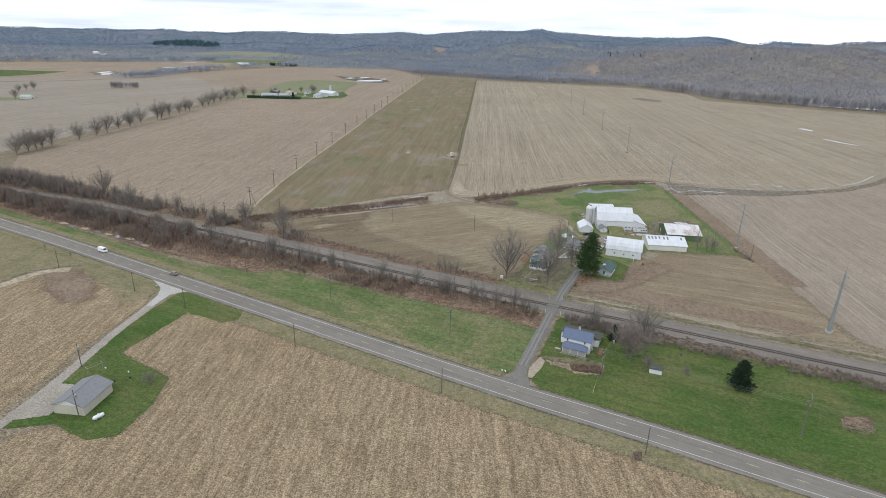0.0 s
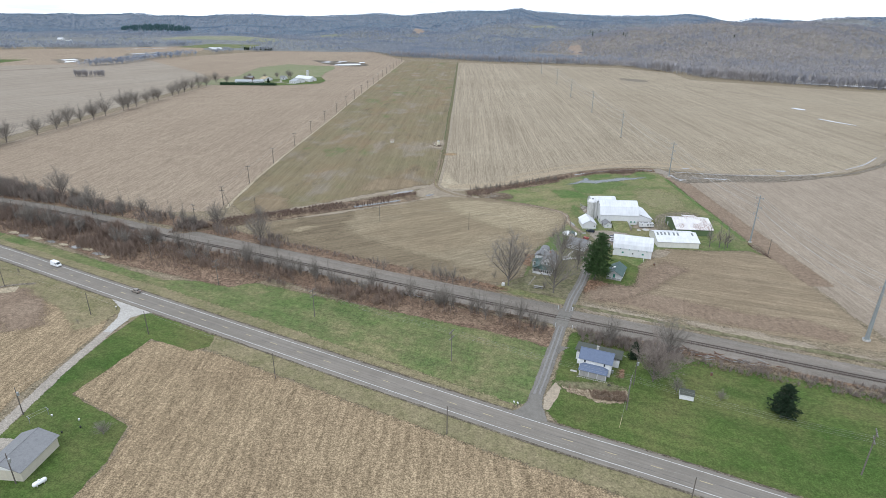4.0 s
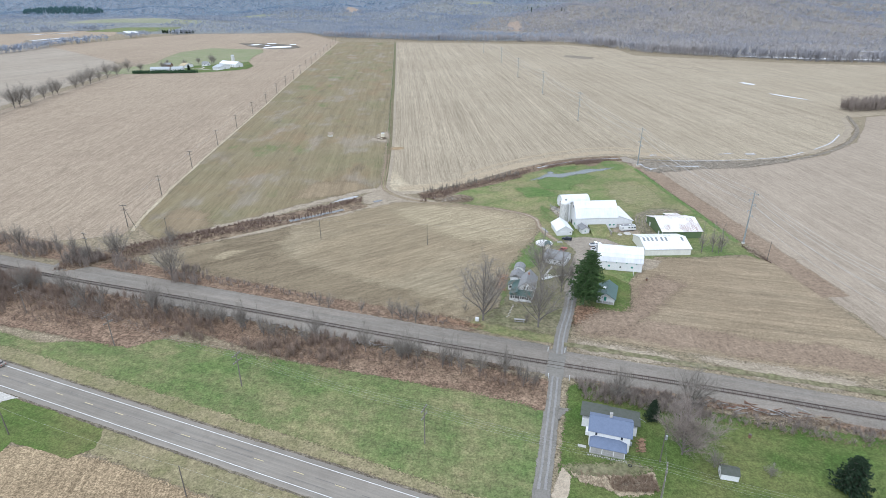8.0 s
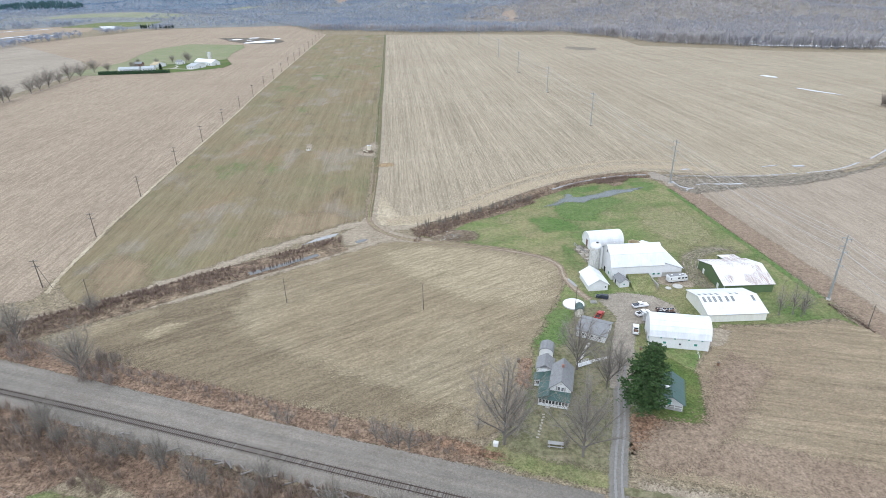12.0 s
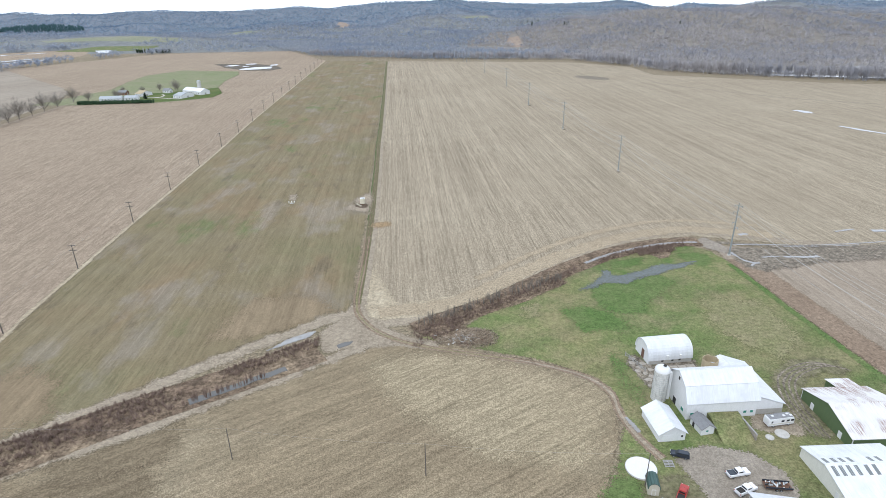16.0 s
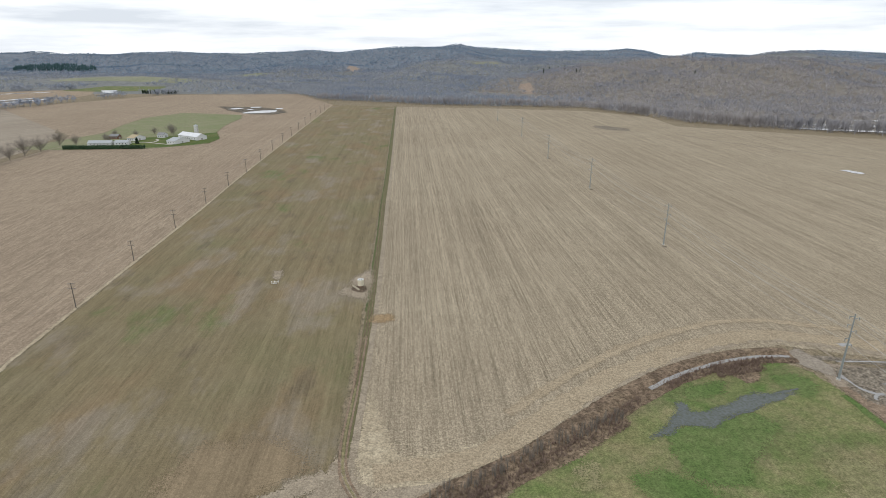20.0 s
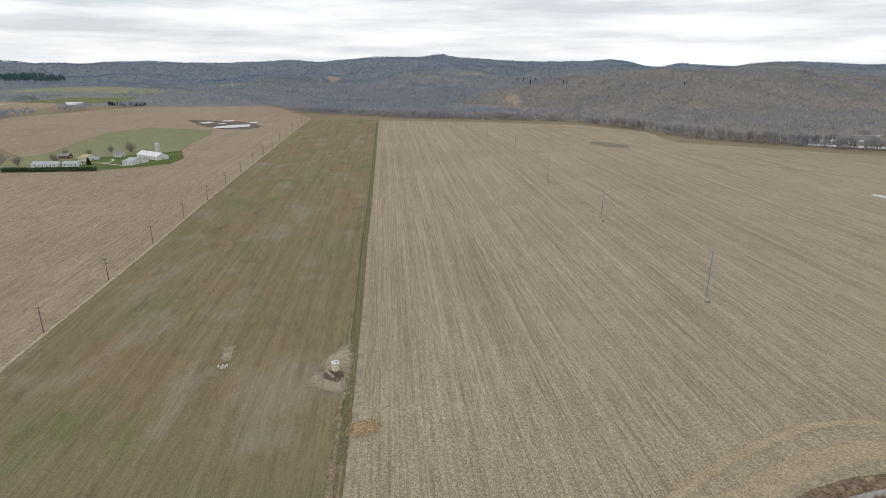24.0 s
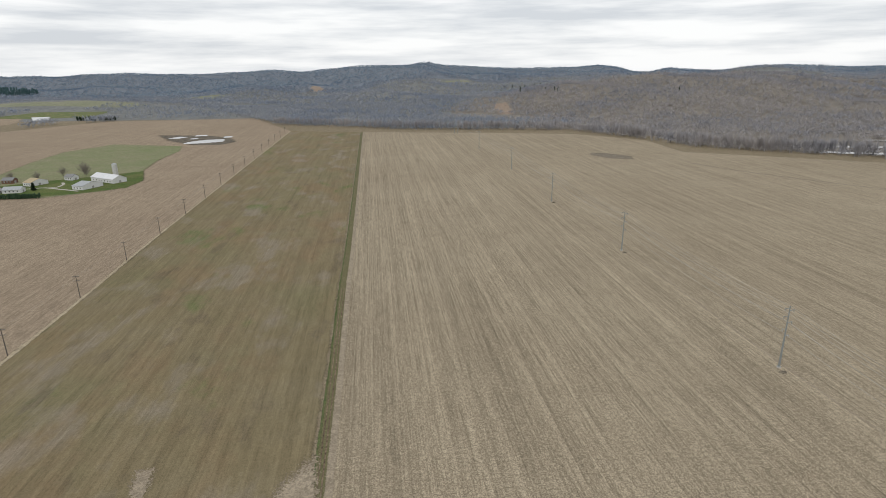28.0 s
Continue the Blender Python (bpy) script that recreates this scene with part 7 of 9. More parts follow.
place_tree(elm, -84.0, 341.0, 14.5, 18.5, 30, "bare tree between field and railway")
place_tree(oak, -109.5, 357.0, 13, 21, 200, "bare tree at the end of the pole line")
place_tree(oak, -96.5, 371.0, 7, 21, 100, "small bare tree by the brook")
place_tree(slim, -82.5, 323.6, 8, 17.5, 100, "bare tree in brush beside the railway")
place_tree(elm, -175, 366.5, 14, 18.5, 100, "bare tree beside the railway bank")
place_tree(oak, -206, 387, 17, 21, 60, "bare tree north of the railway bank")
for i, (x, y, h) in enumerate(((-31.5, 322.4, 5.2), (-28.6, 321.0, 5.6), (-18.3, 318.6, 4.5), (-9, 315.6, 6.5), (-6.3, 314.2, 7.5), (-4.2, 313.6, 6.8), (30, 312, 4), (12.5, 318, 4))):
    place_tree(young, x, y, h, 7.5, 50 * i)
rng = random.Random(77)
kinds = [(oak, 21), (elm, 18.5), (slim, 17.5)]
# tree row along the far lane
LANE_TREES = [474, 484, 492, 498, 507, 535, 557, 572, 588, 604, 608, 623, 653, 661, 678, 701, 717, 723, 759, 774, 792, 810, 833, 856, 889]
for y in LANE_TREES:
    x = np.interp(y, [470, 537, 590, 660, 730, 814, 890], [-340, -337, -341, -345, -352, -359, -366]) + rng.uniform(-1.0, 1.0)
    k, b = ((elm, 18.5), (oak, 21), (slim, 17.5))[rng.randrange(3)]
    o = place_tree(k, float(x), y, rng.uniform(14.5, 19.5), b, rng.uniform(0, 360), "bare tree in a row along the farm lane", 1.25)
    tagged(o, group="trees along the far lane")
# trees along the railway banks
for i in range(64):
    x = rng.uniform(-330, -118)
    y = float(np.interp(x, [-330, -269, -202, -139, -73], [398, 386, 370, 348.5, 326.7])) + rng.uniform(9, 20)
    k, b = ((elm, 18.5), (thin, 11), (thin, 11), (young, 7.5))[rng.randrange(4)]
    o = place_tree(k, x, y, rng.uniform(6, 11.5), b, rng.uniform(0, 360), "bare tree in the railside thicket", 0.8)
    tagged(o, group="railside thicket trees")
for i in range(150):
    x = rng.uniform(-320, 28)
    off = rng.uniform(7.5, 18) if x < -95 else rng.uniform(7.0, 11.5)
    y = float(np.interp(x, [-330, -269, -202, -139, -73, -18, 38], [398, 386, 370, 348.5, 326.7, 308.2, 290.2])) - off
    k, b = ((thin, 11), (young, 7.5), (thin, 11), (slim, 17.5))[rng.randrange(4)]
    o = place_tree(k, x, y, rng.uniform(4.5, 9.5) if x > -100 else rng.uniform(6, 11), b, rng.uniform(0, 360), "bare tree in the brush between railway and road", 0.85)
    tagged(o, group="railside brush trees")


# ---- evergreens ----
def conifer(height, width, seed, whorls=22, boughs=9, clear=0.08, tufts=7, shape=0.8, rag=0.25, tuft=1.0):
    rng = random.Random(seed)
    trunk, crown = bmesh.new(), bmesh.new()
    add_rod(trunk, (0, 0, 0), (0, 0, height * 0.97), height * 0.019, 0.03, 7)
    for w in range(whorls):
        t = w / (whorls - 1)
        z = height * (clear + (0.98 - clear) * t)
        reach = width / 2 * (1 - t) ** shape * rng.uniform(1 - rag, 1 + rag * 0.5) + 0.25
        if t < 0.12:
            reach *= 0.7 + 2.5 * t
        for b in range(boughs):
            ang = w * 0.9 + b * 2 * math.pi / boughs + rng.uniform(-0.25, 0.25)
            rr = reach * rng.uniform(0.6, 1.08)
            tip = Vector((math.cos(ang) * rr, math.sin(ang) * rr, z + rr * rng.uniform(-0.22, 0.12)))
            base = Vector((0, 0, z))
            add_rod(trunk, base, tip, 0.035, 0.012, 3)
            for k in range(tufts):
                f = 0.25 + 0.8 * (k + rng.random()) / tufts
                c = base.lerp(tip, f) + Vector((rng.uniform(-1, 1), rng.uniform(-1, 1), rng.uniform(-0.5, 0.6))) * rr * 0.12
                size = (0.26 + 0.22 * rng.random()) * (0.55 + rr * 0.22) * tuft
                for j in range(4):
                    d = Vector((rng.uniform(-1, 1), rng.uniform(-1, 1), rng.uniform(-0.45, 0.55))).normalized()
                    s_ = d.cross(Vector((rng.uniform(-1, 1), rng.uniform(-1, 1), rng.uniform(-1, 1)))).normalized()
                    crown.faces.new((crown.verts.new(c - s_ * size * 0.35 - d * size * 0.4), crown.verts.new(c + s_ * size * 0.35 - d * size * 0.2), crown.verts.new(c + d * size)))
    return trunk, crown


pine = plant("pine_tree", None, pose(48.7, 322.0, 0, 0, 4, 0), "tall dark green pine beside the farm drive", "tree", "", *conifer(18.6, 11.4, 5, 27, 12, 0.16, 22, 0.42, 0.28, 0.76), None, M_needle)
spruce = plant("spruce_tree", None, pose(82.9, 250.3, 0), "broad dark green spruce on the lawn", "tree", "", *conifer(8.6, 7.4, 8, 20, 12, 0.03, 10, 0.5, 0.25), None, M_needle_dull)
o = copy_thing(spruce, pose(52.0, 270.6, 0, 0, 0, 60))
o.scale = (0.5, 0.5, 0.66)
tagged(o, "small dark spruce behind the white house")
o = copy_thing(spruce, pose(-300, 906, 0, 0, 0, 20))
o.scale = (0.6, 0.6, 0.8)
tagged(o, "dark evergreen in a distant farmyard")


# ---- masses: brush, hedges and woods ----
def mass(name, shapes, spots, material, label, category):
    """Many small plants in one mesh. shapes: arrays of triangles (n, 3, 3); spots: x, y, z, size sideways, size up, turn."""
    chunks = []
    spots = np.asarray(spots, float)
    pick = np.random.RandomState(len(spots)).randint(0, len(shapes), len(spots))
    for k, sh in enumerate(shapes):
        s = spots[pick == k]
        if not len(s):
            continue
        c, q = np.cos(s[:, 5]), np.sin(s[:, 5])
        v = sh.reshape(-1, 3)
        x = (v[None, :, 0] * c[:, None] - v[None, :, 1] * q[:, None]) * s[:, 3:4] + s[:, 0:1]
        y = (v[None, :, 0] * q[:, None] + v[None, :, 1] * c[:, None]) * s[:, 3:4] + s[:, 1:2]
        z = v[None, :, 2] * s[:, 4:5] + s[:, 2:3]
        chunks.append(np.stack([x, y, z], -1).reshape(-1, 3))
    co = np.concatenate(chunks).astype(np.float32)
    n_tri = len(co) // 3
    me = bpy.data.meshes.new(name)
    me.vertices.add(len(co))
    me.vertices.foreach_set("co", co.ravel())
    me.loops.add(len(co))
    me.loops.foreach_set("vertex_index", np.arange(len(co), dtype=np.int32))
    me.polygons.add(n_tri)
    me.polygons.foreach_set("loop_start", np.arange(0, len(co), 3, dtype=np.int32))
    me.update()
    me.materials.append(material)
    return tagged(new(name, me), label, category, kind="stuff")


def tuft_shape(seed, blades, low, thick, lean, root=0.12, trunk=False):
    """Thin upright triangles that fan out from a foot: a shrub, or a far bare tree. Unit height."""
    r = np.random.RandomState(seed)
    tris = []
    if trunk:
        for a in (0.0, 2.1, 4.2):
            d = np.array([math.cos(a), math.sin(a), 0]) * 0.018
            e = np.array([math.cos(a + 2.1), math.sin(a + 2.1), 0]) * 0.018
            tris.append([d, e, np.array([0, 0, 0.6])])
    for _ in range(blades):
        a = r.uniform(0, 2 * math.pi)
        foot = np.array([r.uniform(-root, root), r.uniform(-root, root), r.uniform(0, low)])
        out = r.uniform(0.05, lean)
        top = np.array([math.cos(a) * out, math.sin(a) * out, min(1.0, foot[2] + r.uniform(0.35, 1.0))])
        side = np.array([-math.sin(a + r.uniform(-1, 1)), math.cos(a), r.uniform(-0.4, 0.4)]) * thick * r.uniform(0.5, 1.2)
        mid = foot * 0.45 + top * 0.55
        tris.append([foot, mid + side, top])
        if r.rand() < 0.5:
            tris.append([foot, top, mid - side])
    return np.array(tris)


SHRUBS = [tuft_shape(k, 56, 0.2, 0.017, 0.7, 0.15) for k in range(5)]
WEEDS = [tuft_shape(20 + k, 16, 0.05, 0.03, 0.6, 0.4) for k in range(4)]


def crown_shape(seed, twigs, size):
    """A far bare tree of unit height: a thin trunk and short twigs all through a rounded, uneven crown."""
    r = np.random.RandomState(seed)
    tris = [[np.array([-0.02, 0, 0]), np.array([0.02, 0, 0]), np.array([0, 0, 0.55])], [np.array([0, -0.02, 0]), np.array([0, 0.02, 0]), np.array([0, 0, 0.55])]]
    lean = r.uniform(-0.08, 0.08, 2)
    for _ in range(twigs):
        d = r.normal(size=3)
        d /= np.linalg.norm(d)
        p = d * r.uniform(0.35, 1.0) ** 0.6 * np.array([0.34, 0.34, 0.36]) * r.uniform(0.8, 1.15) + np.array([lean[0], lean[1], 0.6])
        way = d + np.array([0, 0, 0.5]) + r.normal(size=3) * 0.45
        way /= np.linalg.norm(way)
        side = np.cross(way, r.normal(size=3))
        side /= np.linalg.norm(side)
        q = size * r.uniform(0.6, 1.3)
        tris.append([p - way * q * 0.6 - side * q * 0.22, p - way * q * 0.4 + side * q * 0.26, p + way * q])
    return np.array(tris)


FAR_TREES = [crown_shape(40 + k, 24, 0.17) for k in range(8)]
HAZY_TREES = [crown_shape(50 + k, 12, 0.24) for k in range(6)]
EDGE_TREES = [tuft_shape(60 + k, 70, 0.45, 0.011, 0.42, 0.03, True) for k in range(6)]


def band(line_x, line_y, off0, off1, count, h0, h1, wide, seed, thin=None):
    r = np.random.RandomState(seed)
    x = r.uniform(line_x[0], line_x[-1], count)
    y = np.interp(x, line_x, line_y) + r.uniform(off0, off1, count)
    keep = np.array([noise.noise((a * 0.06, b * 0.06, seed)) for a, b in zip(x, y)]) > -0.15 if thin is None else r.rand(count) < thin
    h = r.uniform(h0, h1, count)
    s = np.stack([x, y, np.zeros(count), h * wide, h, r.uniform(0, 6.28, count)], 1)
    return s[keep]


RX, RY = [-330, -269, -202, -139, -73, -18, 38], [398, 386, 370, 348.5, 326.7, 308.2, 290.2]
mass("railside_brush", SHRUBS, np.concatenate([band(RX[:6], RY[:6], -19, -4.5, 1900, 1.2, 4.0, 0.6, 1), band([-130, 30], [345.5, 292.5], -13.5, -5.0, 620, 0.9, 3.0, 0.45, 2)]), M_twig_brown, "leafless grey-brown brush between railway and road", "brush")
TX, TY = [-330, -233, -197, -167, -132, -113, -87, -70], [392, 355, 341.5, 333, 318, 313.5, 305, 312]
tr_ = np.random.RandomState(55)
tx = tr_.uniform(-330, -95, 5200)
tl, th_ = np.interp(tx, TX, TY), np.interp(tx, RX, RY) - 4.0
ty = tl + (th_ - tl) * tr_.uniform(0, 1, 5200)
hh_ = tr_.uniform(2.0, 6.5, 5200) * (0.8 + 0.45 * np.sin(tx / 5.3 + ty / 7.1) * np.sin(tx / 11.7 - ty / 4.3)) * np.where(tx < -125, 1.0, 0.55) * (0.55 + 0.45 * np.clip((ty - tl) / 6, 0, 1))
mass("railside_thicket", SHRUBS, np.stack([tx, ty, np.zeros(5200), hh_ * 0.42, hh_, tr_.uniform(0, 6.28, 5200)], 1)[tr_.rand(5200) < np.where(tx < -125, 0.75, 0.3)], M_twig_brown, "dense leafless thicket between railway and road", "brush")
nx = tr_.uniform(-330, -205, 620)
nh = tr_.uniform(7, 11, 620) * np.where(nx < -228, 1.0, 0.6)
mass("railside_hedge", SHRUBS, np.stack([nx, np.interp(nx, [-330, -279, -258, -238, -220, -205], [418, 404, 398, 391, 384, 383]) + tr_.uniform(-3.5, 3.5, 620), np.zeros(620), nh * 0.24, nh, tr_.uniform(0, 6.28, 620)], 1), M_twig_grey, "close row of tall bare trees north of the railway", "brush")
for i, (x, y) in enumerate(((-193, 341), (-186, 338.4), (-178, 336), (-170, 333.2), (-163, 331), (-156, 329), (-150, 327.4), (-143, 323.5), (-138, 321))):
    patch("thicket_pool", [(x - 3.2, y + 0.2), (x - 0.5, y + 1.6), (x + 3.2, y - 0.6), (x + 0.6, y - 1.7)], 0.09, M_puddle if i % 2 else M_straw, "pale water and dead reeds at the thicket edge", "water", 0.8, 0.6, i, soft=2.0)
mass("railside_weeds", WEEDS, np.concatenate([band(RX[:6], RY[:6], -22, -6, 3400, 0.4, 1.1, 0.9, 3, 1), band([-130, 30], [345.5, 292.5], -15, -4.5, 3400, 0.3, 0.9, 0.9, 4, 1)]), M_weed, "dead reddish weeds below the railway bank", "weeds")
mass("north_bank_brush", SHRUBS, np.concatenate([band(RX[:5], RY[:5], 8, 19, 1300, 1.4, 4.8, 0.55, 5), band([-90, 8], [336, 301.2], 9, 13, 240, 0.8, 2.2, 0.6, 6)]), M_twig_grey, "leafless brush north of the railway", "brush")
mass("north_bank_weeds", WEEDS, band([-110, 11], [342.5, 301.0], 8.5, 14.5, 1050, 0.3, 0.9, 0.9, 7, 1), M_weed, "dead weeds north of the railway", "weeds")
mass("south_bank_brush", SHRUBS, np.concatenate([band([50, 240], [288, 232], -13.5, -6.5, 1300, 0.6, 1.9, 0.9, 8, 1), band([38, 66], [291.5, 283.5], -14, -6.5, 420, 0.9, 2.8, 0.7, 9, 1)]), M_twig_grey, "brown brush and slash south of the railway", "brush")
mass("south_bank_weeds", WEEDS, band([41, 240], [290.5, 232], -14, -6, 2600, 0.3, 0.9, 1.0, 10, 1), M_weed, "dead weeds south of the railway", "weeds")
BX, BY = [p[0] for p in BROOK], [p[1] for p in BROOK]
DX, DY = [p[0] for p in DITCH], [p[1] for p in DITCH]
mass("brook_brush", SHRUBS, np.concatenate([band(BX, BY, 0.8, 6.5, 1500, 0.5, 1.9, 0.7, 11), band([-128, -100, -68, -60], [352, 370, 391, 395.5], -5.0, 1.5, 520, 0.6, 2.0, 0.7, 93, 1), band([-58, -41], [397, 407.8], -5.6, -4.9, 46, 1.8, 4.0, 0.3, 12, 0.9)]), M_twig_red, "reddish leafless brush along the brook", "brush")
mass("brook_weeds", WEEDS, np.concatenate([band(BX, BY, -1.0, 6.5, 2400, 0.4, 1.0, 0.8, 13, 1), band(BX, BY, -7.4, -5.6, 500, 0.3, 0.8, 0.8, 94, 1), band(BX[:5], BY[:5], -5.6, -1.0, 600, 0.3, 0.9, 0.8, 95, 1)]), M_weed, "dead reddish weeds along the brook", "weeds")
mass("ditch_brush", SHRUBS, np.concatenate([band(DX, DY, -4.2, -0.9, 900, 0.5, 1.8, 0.6, 14), band([81, 97], [481, 485], -6.5, -0.5, 260, 0.6, 1.7, 0.7, 15, 1), band([-3, 14], [420, 434], -6, 3, 150, 0.6, 1.7, 0.8, 16, 1)]), M_twig_red, "leafless brush along the field ditch", "brush")
mass("ditch_weeds", WEEDS, band(DX, DY, -4.6, 3.8, 2600, 0.35, 0.9, 0.8, 17, 1), M_weed, "dead weeds along the field ditch", "weeds")
mass("field_corner_thicket", SHRUBS, np.concatenate([band([330, 380], [624, 634], -6, 10, 260, 5.0, 13.0, 0.4, 18, 1)]), M_twig_grey, "leafless thicket at the field corner", "brush")
mass("track_brush", SHRUBS, band([140, 178, 228, 266, 296, 318], [484, 477, 497, 526, 564, 606], -2.2, -1.2, 150, 0.4, 1.0, 0.8, 19, 1), M_twig_red, "low brush beside the muddy track", "brush")
mass("garden_brush", SHRUBS, np.concatenate([band([37.5, 40, 46.5], [252.8, 252.3, 252.3], -1.7, 1.8, 300, 0.4, 1.4, 0.9, 20, 1)]), M_weed, "dead garden brush on the lawn bank", "brush")
mass("garden_weeds", WEEDS, band([32, 36, 40, 46.5], [254.6, 253.4, 252.4, 252.3], -2.0, 2.0, 300, 0.3, 0.8, 1.0, 21, 1), M_weed, "dead tan weeds on the lawn bank", "weeds")


def branch_heap(cx, cy, rx, ry, h, count, seed, label):
    """Cut branches lying every way over a low mound."""
    rg = random.Random(seed)
    bm = bmesh.new()
    for _ in range(count):
        a, q = rg.uniform(0, 2 * math.pi), math.sqrt(rg.random())
        x, y = cx + rx * q * math.cos(a), cy + ry * q * math.sin(a)
        z = 0.1 + h * (1 - q * q) * rg.uniform(0.2, 1.0)
        b, ln = rg.uniform(0, 2 * math.pi), rg.uniform(0.5, 1.7)
        dz = rg.uniform(-0.35, 0.45) * ln
        add_rod(bm, (x, y, z), (x + ln * math.cos(b), y + ln * math.sin(b), max(0.06, z + dz)), rg.uniform(0.02, 0.075), 0.012, 3)
    return tagged(part("brush_pile", bm, M_twig_tan), label, "brush pile", kind="stuff")


branch_heap(15.0, 419.6, 6.2, 5.0, 1.9, 1500, 71, "large heap of cut tan branches by the ditch")
branch_heap(58, 277.5, 7.0, 1.8, 0.7, 420, 73, "low slash of cut branches south of the railway")
branch_heap(84, 269.6, 11.0, 1.9, 0.8, 620, 74, "low slash of cut branches south of the railway")
branch_heap(112, 261.4, 10.0, 1.8, 0.7, 480, 75, "low slash of cut branches south of the railway")
branch_heap(42.5, 252.0, 3.6, 1.3, 0.6, 300, 76, "heap of dead garden stems on the bank")
branch_heap(6.5, 418.6, 3.4, 2.2, 0.8, 320, 72, "low heap of cut branches by the lane")
mass("brush_saplings", SHRUBS, np.concatenate([band([-2, 8, 24, 47], [428, 434, 444, 457], -3.0, 1.0, 150, 2.0, 4.2, 0.22, 91, 1)]), M_twig, "thin upright bare saplings along the ditch", "brush")
mass("brush_brambles", SHRUBS, band([-3, 8, 24, 48], [424.5, 430.5, 440.5, 454.5], -2.5, 4.0, 420, 0.5, 1.3, 0.8, 92, 1), M_twig_red, "purple-brown bare brambles along the ditch", "brush")
for x, y, s, a in ((3.2, 421.4, 0.5, 10), (8.4, 417.3, 0.7, 50), (11.0, 421.8, 0.6, 120), (6.9, 416.6, 0.5, 80), (9.6, 424.2, 0.4, 30), (13.2, 431.0, 0.4, 60), (-1.2, 419.6, 0.35, 15)):
    db = thing("debris", pose(x, y, 0.1, 0, 0, a), "pale scrap board lying by the brush heap", "debris", "scrap by the brush heap")
    part("board", box(-s, s, -0.3 * s, 0.3 * s, 0, 0.12, 0.03), M_concrete, db)
mass("brush_pile", SHRUBS, band([118.6, 120, 121.6], [364, 358, 350], -1.5, 1.5, 110, 0.4, 1.0, 1.2, 23, 1), M_twig_red, "heap of cut brush at the pasture corner", "brush pile")
mass("farm_hedge_weeds", WEEDS, band([22, 31, 45], [318, 350, 384], -1.0, 1.0, 160, 0.2, 0.5, 1.0, 24, 1), M_weed, "tufts of dead grass at the field edge", "weeds")
# evergreen hedge and far evergreens
EVER = [tuft_shape(80 + k, 60, 0.25, 0.11, 0.34, 0.16) for k in range(4)]
mass("evergreen_hedge", EVER, band([-352, -278], [871, 876.5], -1.6, 1.6, 240, 2.8, 4.2, 0.8, 25, 1), M_hedge, "long clipped dark evergreen hedge", "hedge")
er = np.random.RandomState(26)
ea, eb = er.uniform(-150, 150, 420), er.uniform(-70, 70, 420)
eb *= np.sqrt(np.maximum(0.05, 1 - (ea / 155) ** 2))
eh_ = er.uniform(9, 17, 420)
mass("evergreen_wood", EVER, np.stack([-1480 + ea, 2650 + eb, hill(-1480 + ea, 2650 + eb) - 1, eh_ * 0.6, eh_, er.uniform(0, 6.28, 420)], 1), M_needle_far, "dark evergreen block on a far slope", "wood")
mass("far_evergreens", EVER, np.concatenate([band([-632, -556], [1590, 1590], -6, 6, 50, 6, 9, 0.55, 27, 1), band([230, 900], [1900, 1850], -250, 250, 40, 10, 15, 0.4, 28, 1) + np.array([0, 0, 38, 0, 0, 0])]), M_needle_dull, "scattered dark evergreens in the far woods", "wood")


def wood(count, x0, x1, y0, y1, seed, h0, h1, wide, open_fields=True):
    r = np.random.RandomState(seed)
    x, y = r.uniform(x0, x1, count), r.uniform(y0, y1, count)
    foot = np.interp(x, FOOT_X, FOOT_Y)
    d = y - foot
    ok = d > 4
    # gaps and clearings
    gap = np.sin(x / 170 + 1.1) * np.sin(y / 140 + 0.4 * np.sin(x / 90)) + 0.5 * np.sin(x / 61 + y / 47)
    ok &= (gap > -1.05) | (d < 60)
    ok &= ~((x > 390) & (d > 40) & (d < 190) & (r.rand(count) < 0.72))
    for cx, cy, rx, ry in CLEARINGS:
        ok &= ((x - cx) / rx) ** 2 + ((y - cy) / ry) ** 2 > 0.85 + 0.25 * np.sin(x / 9 + y / 13)
    h = r.uniform(h0, h1, count)
    s = np.stack([x, y, hill(x, y) - 0.5, h * wide, h, r.uniform(0, 6.28, count)], 1)
    return s[ok]


hill_wood = wood(30000, -420, 1500, 930, 1900, 1, 6.5, 11, 1.1)
east = np.random.RandomState(31).rand(len(hill_wood)) < ease(40, 300, hill_wood[:, 0] + 50 * np.sin(hill_wood[:, 1] / 60)) * (1 - 0.75 * ease(820, 1150, hill_wood[:, 0]))
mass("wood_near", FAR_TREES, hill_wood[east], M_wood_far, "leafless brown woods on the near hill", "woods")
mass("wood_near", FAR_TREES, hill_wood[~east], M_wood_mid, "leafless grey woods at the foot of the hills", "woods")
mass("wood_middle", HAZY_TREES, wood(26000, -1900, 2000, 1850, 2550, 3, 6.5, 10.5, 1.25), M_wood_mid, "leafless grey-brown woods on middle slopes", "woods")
mass("wood_far", HAZY_TREES, wood(34000, -3300, 3000, 2450, 3600, 2, 6, 9.5, 1.6), M_wood_hazy, "leafless woods on the far ridges, haze in their colour", "woods")
# wood edge: taller trees with trunks that show
r_ = np.random.RandomState(9)
ex = np.concatenate([r_.uniform(285, 760, 420), r_.uniform(-230, 290, 330)])
ey = np.interp(ex, FOOT_X, FOOT_Y) + r_.uniform(2, 45, len(ex))
eh = np.where(ex > 285, r_.uniform(11, 19, len(ex)), r_.uniform(8, 15, len(ex)))
